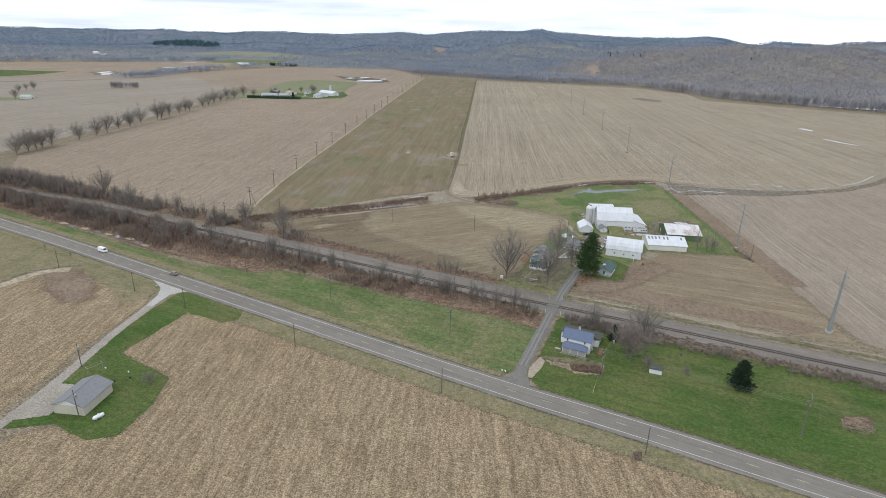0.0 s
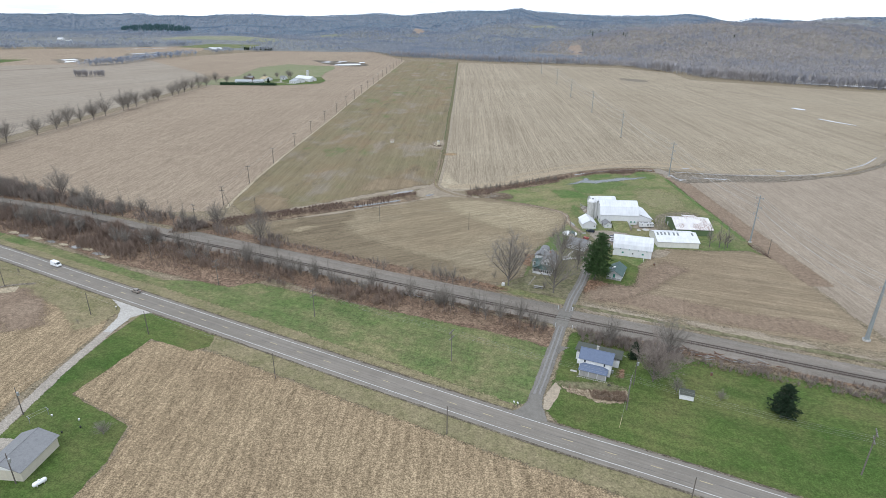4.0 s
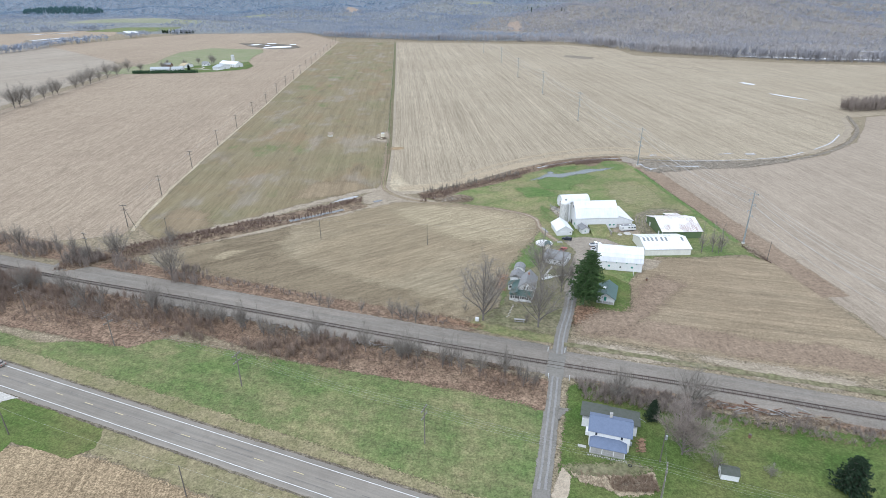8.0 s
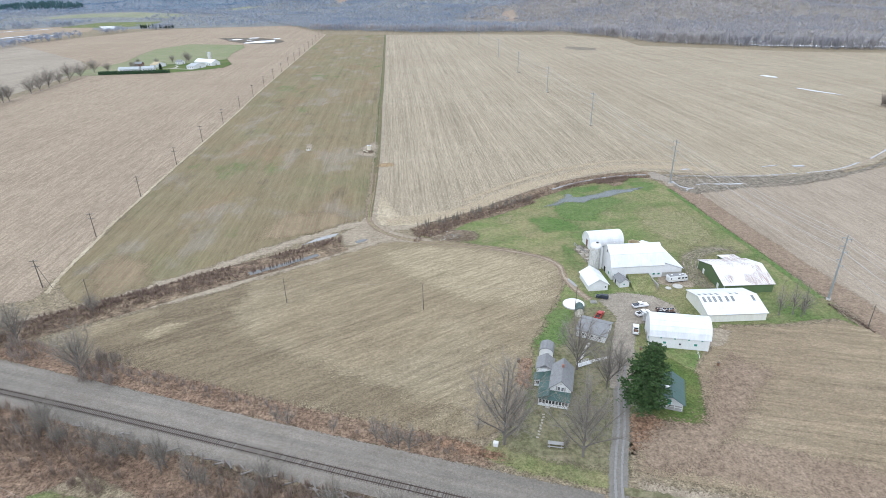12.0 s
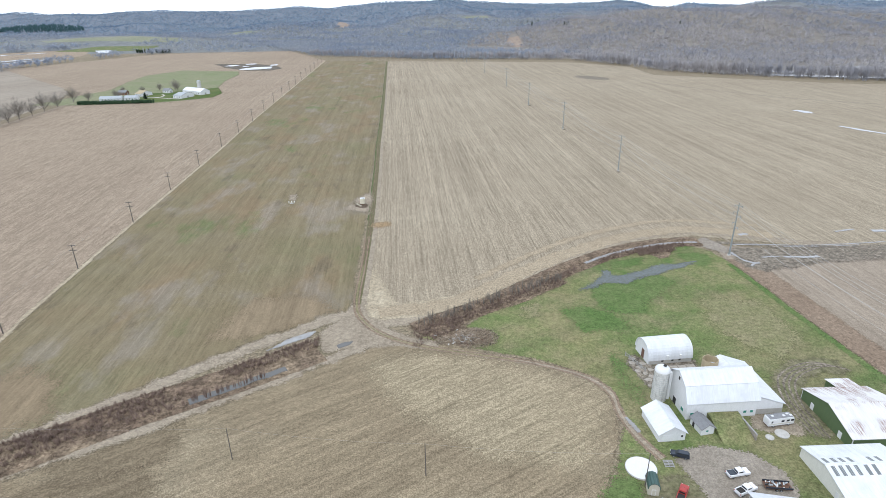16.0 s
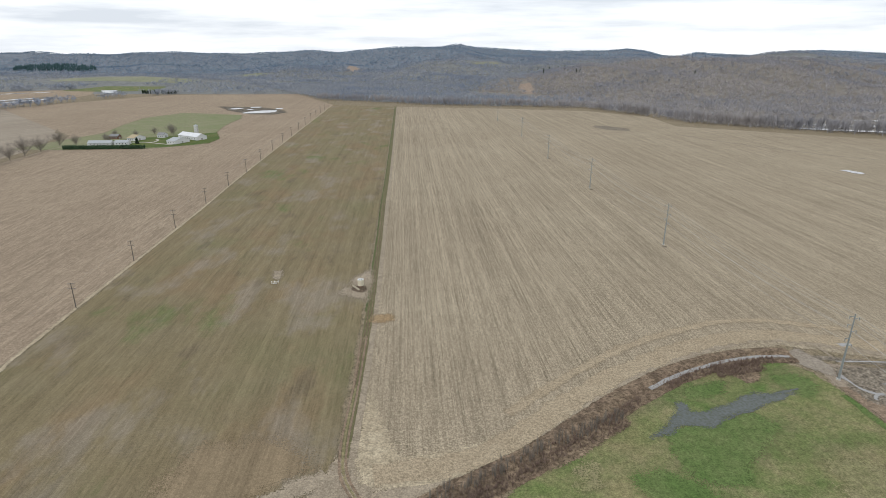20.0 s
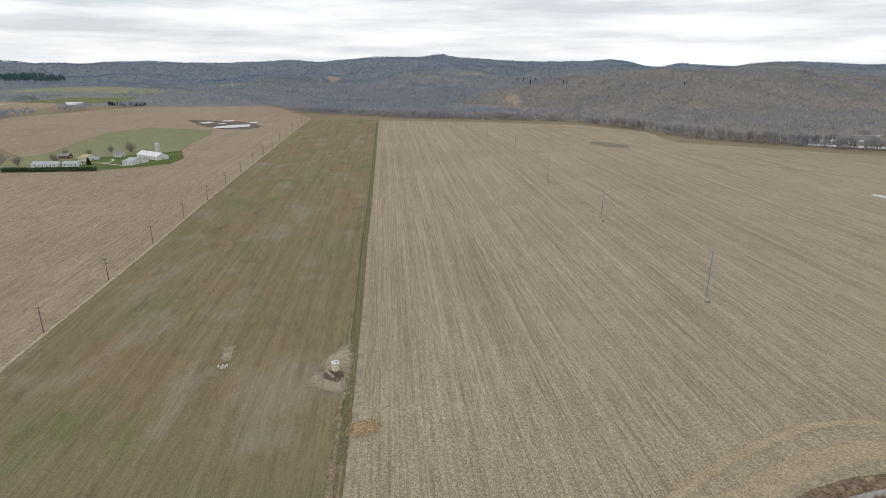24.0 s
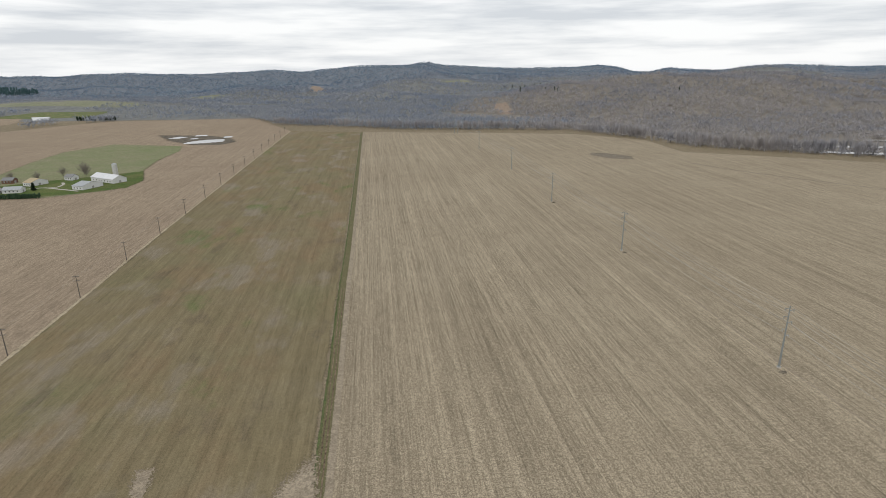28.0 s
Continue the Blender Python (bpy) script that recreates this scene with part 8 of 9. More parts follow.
mass("wood_edge", EDGE_TREES, np.stack([ex, ey, np.zeros(len(ex)), eh * 1.0, eh, r_.uniform(0, 6.28, len(ex))], 1), M_wood_far, "bare trees along the edge of the woods", "woods")
# belts of trees in the side valley
BELT_X = [-700, -672, -680, -664, -633, -560]
BELT_Y = [1090, 1160, 1250, 1362, 1498, 1575]
bq = r_.uniform(0, 5, 260) ** 1.0
bx = np.interp(bq, range(6), BELT_X) + r_.uniform(-11, 11, 260)
by = np.interp(bq, range(6), BELT_Y) + r_.uniform(-11, 11, 260)
# wood edge where the wide valley field ends
fx = r_.uniform(-2400, -846, 1500)
bx = np.concatenate([bx, fx])
by = np.concatenate([by, np.interp(fx, [-2400, -1800, -1244, -1041, -846], [800, 1060, 1424, 1556, 1722]) + r_.uniform(0, 70, 1500)])
sel = np.sin(bx / 43) + np.sin(bx / 17 + by / 29) > -1.1
bh_ = r_.uniform(8, 15, len(bx))
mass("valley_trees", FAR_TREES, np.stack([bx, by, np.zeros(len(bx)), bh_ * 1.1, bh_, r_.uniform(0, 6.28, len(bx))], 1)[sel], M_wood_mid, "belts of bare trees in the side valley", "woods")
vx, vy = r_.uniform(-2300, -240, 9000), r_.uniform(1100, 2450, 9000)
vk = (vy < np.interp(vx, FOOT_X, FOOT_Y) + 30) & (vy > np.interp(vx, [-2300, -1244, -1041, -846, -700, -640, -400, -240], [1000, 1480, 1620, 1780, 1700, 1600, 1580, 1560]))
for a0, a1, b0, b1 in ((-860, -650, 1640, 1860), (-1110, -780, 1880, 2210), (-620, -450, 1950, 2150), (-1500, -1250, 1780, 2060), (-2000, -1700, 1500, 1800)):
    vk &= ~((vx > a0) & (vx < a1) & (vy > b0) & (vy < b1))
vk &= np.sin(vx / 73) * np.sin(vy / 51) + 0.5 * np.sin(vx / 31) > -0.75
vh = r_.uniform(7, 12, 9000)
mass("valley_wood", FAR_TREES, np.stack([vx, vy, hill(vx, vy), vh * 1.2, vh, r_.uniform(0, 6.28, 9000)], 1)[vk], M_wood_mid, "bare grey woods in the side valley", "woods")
gx = r_.uniform(-600, -560, 60)
mass("field_copse", EDGE_TREES, np.stack([gx, 940 + (gx + 580) * 0.33 + r_.uniform(-5, 5, 60), np.zeros(60), r_.uniform(7, 10, 60), r_.uniform(8, 11, 60), r_.uniform(0, 6.28, 60)], 1), M_wood_far, "small copse standing in a far field", "woods")

branch_heap(120.4, 358.5, 1.8, 5.5, 1.1, 420, 79, "heap of brown cut logs at the pasture corner")
branch_heap(106, 236.4, 4.2, 2.2, 0.5, 260, 77, "low heap of dead stems on the lawn")


# ---- poles and wires ----
def plain_pole(h, mat, arms=0, arm_len=2.4, thick=0.15, can=False):
    th = new("utility_pole")
    part("shaft", rod((0, 0, 0), (0, 0, h), thick, thick * 0.65, 8), mat, th)
    for k in range(arms):
        z = h - 0.35 - k * 0.95 * (2.0 if arms == 2 else 1)
        a = part("crossarm", box(-arm_len / 2, arm_len / 2, -0.1, 0.1, z - 0.1, z + 0.1), M_pole_pale, th)
        for u in (-0.9, -0.35, 0.35, 0.9):
            part("insulator", rod((u * arm_len / 2, 0, z + 0.07), (u * arm_len / 2, 0, z + 0.3), 0.05, 0.035, 6), M_galv, a)
    if can:
        part("transformer", rod((0.35, 0, h - 2.2), (0.35, 0, h - 1.3), 0.26, None, 10), M_galv, th)
    return th


def put_poles(src, spots, label, group):
    out = []
    for i, (x, y, turn) in enumerate(spots):
        o = src if i == 0 else copy_thing(src, pose(x, y, 0, 0, 0, turn))
        if i == 0:
            o.matrix_world = pose(x, y, 0, 0, 0, turn)
        tagged(o, label, "utility pole", group)
        out.append((x, y))
    return out


def wires(name, tops, drop, mat, label, offsets=(0,), r=0.014, sag=0.9):
    """Each span of wire hangs between two tops (x, y, z)."""
    for off in offsets:
        bm = bmesh.new()
        for a, b in zip(tops, tops[1:]):
            a, b = Vector(a), Vector(b)
            d = (b - a).normalized()
            s = Vector((-d.y, d.x, 0)) * off
            prev = None
            for k in range(9):
                t = k / 8
                p = a.lerp(b, t) + s - Vector((0, 0, 4 * sag * t * (1 - t) + drop))
                if prev is not None:
                    add_rod(bm, prev, p, r, None, 3)
                prev = p
        tagged(part(name, bm, mat), label, "wire")


row_l = [(-121.6, 388.0), (-125.3, 428.0), (-128.4, 473.0), (-131.6, 522.5), (-135.0, 571.0), (-138.4, 621.0), (-141.6, 671.5)] + [(-141.6 - 3.1 * k, 671.5 + 48.5 * k) for k in range(1, 14)]
put_poles(plain_pole(9.8, M_pole, 2, 2.6, 0.19), [(x, y, 4) for x, y in row_l], "dark wooden pole along the field strip", "poles along the wheat strip")
wires("power_wire", [(x, y, 9.5) for x, y in row_l], 0, M_wire, "thin power wires over the field edge", (-0.9, 0, 0.9), 0.010)
brace = thing("guy_wire", pose(-121.6, 388.0, 0), "slanted guy brace of the end pole", "guy wire")
part("stay", rod((3.4, -0.5, 0), (0.2, 0, 8.2), 0.09), M_pole, brace)
row_f = [(-119.8, 357.0), (-100.5, 377.0), (-40.5, 374.0), (0.7, 368.0), (44.3, 363.9)]
put_poles(plain_pole(8.4, M_pole, 0, 1.4, 0.12), [(x, y, 0) for x, y in row_f[1:]], "slim wooden pole standing in the field", "poles across the field")
put_poles(plain_pole(10.6, M_pole, 2, 2.6, 0.16), [(-119.8, 357.0, -30)], "dark pole with two crossarms by the railway", "")
wires("power_wire", [(x, y, 8.3) for x, y in row_f], 0, M_wire, "thin wire crossing the field to the farm", (0,), 0.010, 0.8)
row_n = [(-205, 356), (-160.5, 338), (-118.5, 319.9), (-83.4, 302.2), (-43.4, 284.1), (1.4, 264.2), (45.4, 247.6), (90.3, 231.1), (140, 209), (190, 190)]
put_poles(plain_pole(9.6, M_pole_pale, 2, 2.8, 0.15), [(x, y, 66) for x, y in row_n if abs(x - 90.3) > 1], "weathered pole with two crossarms by the road", "poles north of the road")
put_poles(plain_pole(11.4, M_pole_pale, 2, 2.8, 0.16), [(90.3, 231.1, 66)], "tall weathered pole with two crossarms on the lawn", "poles north of the road")
wires("power_wire", [(x, y, 9.4) for x, y in row_n], 0, M_wire, "power wires along the north of the road", (-1.1, -0.45, 0.45, 1.1), 0.010)
row_s = [(-156, 293), (-113.4, 277.4), (-88.9, 268.3), (-43.7, 251.0), (2.8, 234.5), (51.7, 218.5), (97, 202)]
put_poles(plain_pole(7.7, M_pole, 0, 1, 0.13), [(x, y, 0) for x, y in row_s], "dark bare telephone pole by the road", "poles south of the road")
wires("power_wire", [(x, y, 7.6) for x, y in row_s], 0, M_wire, "telephone wire along the south of the road", (0,), 0.012)
put_poles(plain_pole(8.2, M_pole, 0, 1, 0.13, True), [(49.3, 258.2, 0)], "dark service pole beside the white house", "")
put_poles(plain_pole(7.8, M_pole, 0, 1, 0.13, True), [(-97.3, 230.5, 0), (-82.4, 210.6, 0)], "short service pole by the beige garage", "garage service poles")
put_poles(plain_pole(7.5, M_pole, 0, 1, 0.12), [(121.3, 351.8, 0)], "leaning short pole at the pasture corner", "")
wires("power_wire", [(-97.3, 230.5, 7.6), (-88.9, 268.3, 7.5)], 0, M_wire, "service wire to the garage", (0,), 0.010, 0.6)
wires("power_wire", [(45.4, 247.6, 8.6), (49.3, 258.2, 8.0)], 0, M_wire, "service wire to the house", (0,), 0.010, 0.4)

guy = thing("guy_wire", pose(45.4, 247.6, 0), "guy wire of the roadside pole with a pale sleeve", "guy wire")
part("stay", rod((-2.9, -6.7, 0), (0, 0, 8.6), 0.012), M_wire, guy)
part("sleeve", rod((-2.9, -6.7, 0.05), (-2.3, -5.3, 1.9), 0.05), M_line_yellow, guy)

# high-voltage line: slim steel poles with short arms
hv = thing("power_pylon", pose(123.2, 288.3, 0), "tall grey steel power pole with short arms", "pylon", "high-voltage poles")
part("shaft", rod((0, 0, 0.5), (0, 0, 20.8), 0.33, 0.16, 10), M_steel_grey, hv)
part("foot", rod((0, 0, 0), (0, 0, 0.5), 0.65, 0.6, 16), M_concrete, hv, "pale concrete foot")
part("base_plate", rod((0, 0, 0.5), (0, 0, 0.56), 0.5, None, 12), M_steel_grey, hv)
for z, u in ((20.2, -1.5), (19.6, 1.5), (17.6, -1.5), (15.6, 1.5), (13.4, -1.2), (11.2, 1.2)):
    a = part("arm", rod((0, 0, z - 0.35), (u, 0, z), 0.13, 0.1), M_steel_grey, hv)
    part("insulator", rod((u, 0, z), (u, 0, z - 0.9), 0.12, 0.09, 8), M_galv, a)
hv_row = [(134, 170), (123.2, 288.3), (120.5, 367.3), (115.0, 474.0), (109.6, 594.0), (104.2, 714.8), (96.2, 829.0), (92.0, 964.0), (80, 1110), (64.5, 1272.0)]
mono = thing("power_pylon", pose(123.2, 288.3, 0), "thick tapered grey steel power pole on concrete", "pylon", "")
part("foot", rod((0, 0, 0), (0, 0, 0.6), 1.1, None, 20), M_concrete, mono, "pale concrete foot")
part("base_plate", rod((0, 0, 0.6), (0, 0, 0.68), 0.95, None, 16), M_steel_grey, mono)
part("shaft", rod((0, 0, 0.68), (0, 0, 20.8), 0.62, 0.26, 14), M_steel_grey, mono)
for z, u in ((19.8, 1.2), (17.8, -1.2), (15.8, 1.2)):
    a = part("arm", rod((0, 0, z), (u, 0, z + 0.15), 0.07, 0.05), M_steel_grey, mono)
    part("insulator", rod((u, 0, z + 0.1), (u, 0, z - 0.7), 0.09, 0.07, 8), M_galv, a)
part("spike", rod((0, 0, 20.8), (0, 0, 23.6), 0.09, 0.05), M_steel_grey, mono)
hv.matrix_world = pose(134, 170, 0, 0, 0, 4)
for i, (x, y) in enumerate(hv_row):
    if i > 1:
        copy_thing(hv, pose(x, y, 0, 0, 0, 4))
for u, z in ((1.5, 18.7), (-1.5, 19.3), (-1.5, 16.7), (1.5, 14.7), (-1.2, 12.5), (0, 20.8)):
    wires("high_voltage_wire", [(x + u, y, z) for x, y in hv_row], 0, M_wire, "high-voltage wire above the fields", (0,), 0.032, 2.2)
put_poles(plain_pole(18.5, M_steel_grey, 0, 1, 0.2), [(69, 1272, 0), (60, 1275, 0)], "pale pole at the wood edge", "poles at the wood edge")


# ---- vehicles ----
def wheels(th, xs, half, r=0.36, w=0.24):
    for x in xs:
        for s in (-1, 1):
            y0 = s * half
            t = part("wheel", rod((x, y0 - s * w, r), (x, y0, r), r, None, 16), M_tyre, th)
            part("rim", rod((x, y0 - s * 0.02, r), (x, y0 + s * 0.015, r), r * 0.55, None, 10), M_galv, t)


def shell(outline, half, mat, name, th, taper=0.0, bevel=0.06):
    """A body drawn out sideways from its side outline; taper narrows it towards the top."""
    bm = prism(outline, -half, half)
    if taper:
        zs = [v.co.z for v in bm.verts]
        lo, hi = min(zs), max(zs)
        for v in bm.verts:
            v.co.y *= 1 - taper * (v.co.z - lo) / (hi - lo)
    bmesh.ops.bevel(bm, geom=bm.edges[:], offset=bevel, segments=2, affect="EDGES")
    return part(name, bm, mat, th)


def pickup(m, mat, label, load=False, box_closed=False):
    th = thing("pickup_truck", full_size(m), label, "pickup truck")
    shell([(-2.85, 0.45), (2.75, 0.45), (2.85, 0.8), (2.7, 1.08), (1.35, 1.15), (-2.85, 1.15)], 0.98, mat, "body", th)
    cab = shell([(-0.75, 1.12), (1.45, 1.12), (0.75, 1.85), (-0.55, 1.88)], 0.9, mat, "cab", th, 0.14)
    bm = bmesh.new()
    add_box(bm, -0.45, 0.7, -0.86, -0.825, 1.25, 1.68)
    part("side_window", bm, M_glass, cab)
    part("side_window", box(-0.45, 0.7, 0.825, 0.86, 1.25, 1.68), M_glass, cab)
    part("windscreen", prism([(1.4, 1.2), (1.45, 1.2), (0.92, 1.76), (0.87, 1.76)], -0.74, 0.74), M_glass, cab)
    part("rear_window", box(-0.76, -0.72, -0.66, 0.66, 1.3, 1.72), M_glass, cab)
    if box_closed:
        part("bed_cover", box(-2.75, -0.8, -0.85, 0.85, 1.15, 1.24, 0.03), M_car_dark, th)
    else:
        part("bed_floor", box(-2.72, -0.85, -0.78, 0.78, 1.15, 1.165), M_door_dark, th)
        for s in (-1, 1):
            part("bed_rail", box(-2.8, -0.8, s * 0.9 - 0.07, s * 0.9 + 0.07, 1.12, 1.32), mat, th)
        part("tailgate", box(-2.85, -2.75, -0.85, 0.85, 1.1, 1.32), mat, th)
    if load:
        for i in range(5):
            part("cargo", box(-2.6 + i * 0.33, -2.35 + i * 0.33, -0.6 + 0.2 * (i % 3), 0.2 + 0.15 * (i % 3), 1.17, 1.4 + 0.08 * (i % 2)), M_rust, th)
    part("bumper", box(2.8, 2.98, -0.9, 0.9, 0.45, 0.68, 0.04), M_galv, th)
    part("bumper", box(-3.0, -2.83, -0.9, 0.9, 0.45, 0.66, 0.04), M_galv, th)
    for s in (-1, 1):
        part("headlight", box(2.76, 2.87, s * 0.72 - 0.16, s * 0.72 + 0.16, 0.78, 0.98), M_white, th)
        part("tail_light", box(-2.9, -2.84, s * 0.86 - 0.07, s * 0.86 + 0.07, 0.8, 1.1), M_car_red, th)
    wheels(th, (-1.75, 1.85), 0.97, 0.39)
    return th


def car(m, mat, label, length=4.6, suv=True, name="car"):
    th = thing(name, full_size(m), label, "car")
    h = length / 2
    shell([(-h, 0.4), (h, 0.4), (h, 0.75), (h - 0.15, 0.95), (h - 1.2, 1.02), (-h, 1.05)], 0.9, mat, "body", th)
    back = -h + 0.15 if suv else -h + 0.9
    cab = shell([(back, 1.02), (h - 1.2, 1.0), (h - 1.95, 1.62), (back + (0.2 if suv else 0.7), 1.64)], 0.84, mat, "cabin", th, 0.16)
    for s in (-1, 1):
        a, b = sorted((s * 0.775, s * 0.81))
        part("side_window", box(back + 0.5, h - 1.9, a, b, 1.12, 1.48), M_glass, cab)
        part("headlight", box(h - 0.08, h + 0.015, s * 0.66 - 0.15, s * 0.66 + 0.15, 0.68, 0.84), M_white, th)
        part("tail_light", box(-h - 0.015, -h + 0.05, s * 0.7 - 0.12, s * 0.7 + 0.12, 0.75, 0.98), M_car_red, th)
    part("windscreen", prism([(h - 1.2, 1.07), (h - 1.16, 1.07), (h - 1.8, 1.56), (h - 1.85, 1.56)], -0.66, 0.66), M_glass, cab)
    part("rear_window", box(back - 0.005, back + 0.06, -0.6, 0.6, 1.12, 1.46), M_glass, cab)
    wheels(th, (-h + 0.85, h - 0.85), 0.88, 0.33)
    return th


pickup(pose(63.9, 366.0, 0.08, 0, 0, 10), M_car_white, "white pickup truck with a dark bed on gravel", box_closed=True)
pickup(pose(63.3, 361.7, 0.08, 0, 0, 22), M_car_white, "white pickup truck parked nose out on gravel")
pickup(pose(58.5, 353.6, 0.08, 0, 0, 70), M_car_white, "white pickup truck with a loaded bed", True)
pickup(pose(50.6, 361.2, 0.05, 0, 0, 55), M_car_red, "red old pickup truck on the grass")
car(pose(54.3, 371.5, 0.08, 0, 0, 158), M_car_dark, "dark blue car parked by the white garage")
car(pose(-108.4, 293.6, 0.17, 0, 0, 158), M_car_tan, "bronze sedan on the highway", 4.6, False)

van = thing("van", full_size(pose(-150.4, 310.6, 0.17, 0, 0, -22)), "white box van on the highway", "van")
shell([(-2.7, 0.4), (2.7, 0.4), (2.75, 1.0), (2.2, 1.25), (1.6, 2.25), (1.2, 2.4), (-2.6, 2.4), (-2.7, 2.2)], 0.98, M_car_white, "body", van, 0.08)
part("windscreen", prism([(2.22, 1.32), (2.27, 1.32), (1.72, 2.12), (1.67, 2.12)], -0.75, 0.75), M_glass, van)
for s in (-1, 1):
    a, b = sorted((s * 0.93, s * 0.975))
    part("side_window", box(0.9, 1.7, a, b, 1.4, 1.95), M_glass, van)
    part("tail_light", box(-2.73, -2.68, s * 0.85 - 0.06, s * 0.85 + 0.06, 0.9, 1.4), M_car_red, van)
part("rear_window", box(-2.73, -2.69, -0.6, 0.6, 1.4, 1.95), M_glass, van)
wheels(van, (-1.7, 1.75), 0.97, 0.36)

# motorhome by the barn
rv = thing("motorhome", full_size(pose(80.5, 380.7, 0.07, 0, 0, 8)), "old white motorhome with a grey roof", "motorhome")
shell([(-3.9, 0.5), (3.8, 0.5), (3.95, 1.2), (3.8, 2.3), (3.4, 2.85), (-3.8, 2.85), (-3.95, 2.4)], 1.2, M_white, "body", rv, 0.0, 0.12)
part("roof_skin", box(-3.6, 3.2, -1.05, 1.05, 2.84, 2.9), M_grey_roof, rv)
for x, y in ((-2.6, 0.1), (0.6, -0.2), (2.0, 0.3), (2.6, -0.4)):
    part("roof_vent", box(x, x + 0.7, y - 0.3, y + 0.3, 2.9, 3.08, 0.03), M_white, rv)
for x, w in ((-3.2, 0.5), (-0.2, 0.9), (1.4, 0.9), (2.7, 0.9)):
    part("window", box(x, x + w, -1.225, -1.195, 1.6, 2.2), M_glass, rv)
part("stripe", box(-3.7, 3.6, -1.212, -1.203, 1.05, 1.25), M_beige, rv)
part("windscreen", box(3.86, 3.94, -0.95, 0.95, 1.55, 2.25), M_glass, rv)
part("bumper", box(3.9, 4.1, -1.1, 1.1, 0.45, 0.7, 0.04), M_galv, rv)
wheels(rv, (-2.3, 2.4), 1.15, 0.42)

# flat trailer loaded with scrap
tr = thing("scrap_trailer", full_size(pose(69.9, 362.4, 0.07, 0, 0, -8)), "flat trailer loaded with rusty scrap", "trailer")
part("deck", box(-3.1, 3.1, -1.2, 1.2, 0.65, 0.8), M_brown, tr)
for s in (-1, 1):
    part("side_board", box(-3.1, 3.1, s * 1.2 - 0.04, s * 1.2 + 0.04, 0.8, 1.3), M_car_dark, tr)
part("drawbar", rod((-3.1, 0, 0.6), (-4.4, 0, 0.5), 0.07), M_rail, tr)
rng = random.Random(12)
for i in range(34):
    bm = box(-0.35, 0.35, -0.14, 0.14, 0, 0.28, 0.02)
    o = part("scrap", bm, (M_rust, M_galv, M_white, M_tyre)[i % 4], tr)
    o.matrix_local = pose(rng.uniform(-2.7, 2.7), rng.uniform(-0.85, 0.85), 0.8 + rng.uniform(0, 0.45), rng.uniform(-40, 40), rng.uniform(-40, 40), rng.uniform(0, 180))
wheels(tr, (-0.5, 0.5), 1.3, 0.34, 0.2)

# propane tank on the garage lawn
pt = thing("propane_tank", pose(-77.4, 210.9, 0, 0, 0, 62), "white horizontal propane tank on the lawn", "propane tank")
bm = bmesh.new()
bmesh.ops.create_uvsphere(bm, u_segments=16, v_segments=10, radius=0.5)
bmesh.ops.rotate(bm, verts=bm.verts[:], matrix=Matrix.Rotation(radians(90), 3, "Y"))
for v in bm.verts:
    v.co.x += 0.85 if v.co.x > 0 else -0.85
    v.co.z += 0.72
part("tank", bm, M_car_white, pt, smooth=True)
part("dome", rod((0, 0, 1.2), (0, 0, 1.36), 0.2, None, 12), M_car_white, pt)
for u in (-0.6, 0.6):
    part("leg", box(u - 0.08, u + 0.08, -0.35, 0.35, 0, 0.3), M_concrete, pt)

# household gas tank by the milk house and small yard clutter
lt = thing("lawn_tank", pose(15.8, 313.2, 0, 0, 0, -20), "small white chest standing on the grass", "box")
part("chest", box(-0.5, 0.5, -0.4, 0.4, 0.1, 1.0, 0.05), M_white, lt)
part("lid", box(-0.53, 0.53, -0.43, 0.43, 1.0, 1.1, 0.03), M_white, lt)
for i, (x, y, c, mt) in enumerate(((28.1, 312.7, "grey", M_grey_wood),)):
    bench = thing("picnic_bench", pose(x, y, 0, 0, 0, -12), "weathered grey picnic table on the lawn", "table")
    part("tabletop", box(-1.6, 1.6, -0.4, 0.4, 0.7, 0.76), mt, bench)
    for s in (-1, 1):
        part("seat", box(-1.6, 1.6, s * 0.75 - 0.13, s * 0.75 + 0.13, 0.42, 0.47), mt, bench)
        for u in (-1.2, 1.2):
            part("leg", rod((u, s * 0.75, 0), (u, s * 0.15, 0.7), 0.05), mt, bench)
ramp = thing("wooden_ramp", pose(41.0, 339.6, 0, 0, 0, 22), "white wooden ramp landing with handrails", "walkway")
part("deck", box(-2.2, 1.6, -0.6, 0.6, 0.25, 0.36), M_white, ramp)
for y in (-0.6, 0.56):
    rl = part("handrail", box(-2.2, 1.6, y, y + 0.06, 1.02, 1.1), M_white, ramp)
    for k in range(6):
        part("post", box(-2.2 + k * 0.74, -2.12 + k * 0.74, y, y + 0.06, 0.0, 1.02), M_white, rl)
    part("middle_rail", box(-2.2, 1.6, y + 0.01, y + 0.05, 0.65, 0.71), M_white, rl)
walkway = thing("plank_walkway", pose(45.2, 341.4, 0, 0, 0, 17), "narrow pale plank walkway over the grass", "walkway")
for k in range(9):
    part("plank", box(-2.9 + k * 0.68, -2.24 + k * 0.68, -0.42, 0.42, 0.06, 0.16), M_concrete, walkway)
step = thing("stone_path", pose(42.6, 345.4, 0, 0, 0, 61), "narrow pale stone path", "path")
for k in range(6):
    part("stone", box(-4 + k * 1.35, -2.8 + k * 1.35, -0.35, 0.35, 0.045, 0.11, 0.02), M_concrete, step)
pal = thing("pallet_stack", pose(51.2, 369.4, 0.05, 0, 0, -4), "grey wooden frame lying on the grass", "pallet")
for k in range(5):
    part("slat", box(-1.0, 1.0, -0.9 + k * 0.43, -0.68 + k * 0.43, 0.12, 0.16), M_grey_wood, pal)
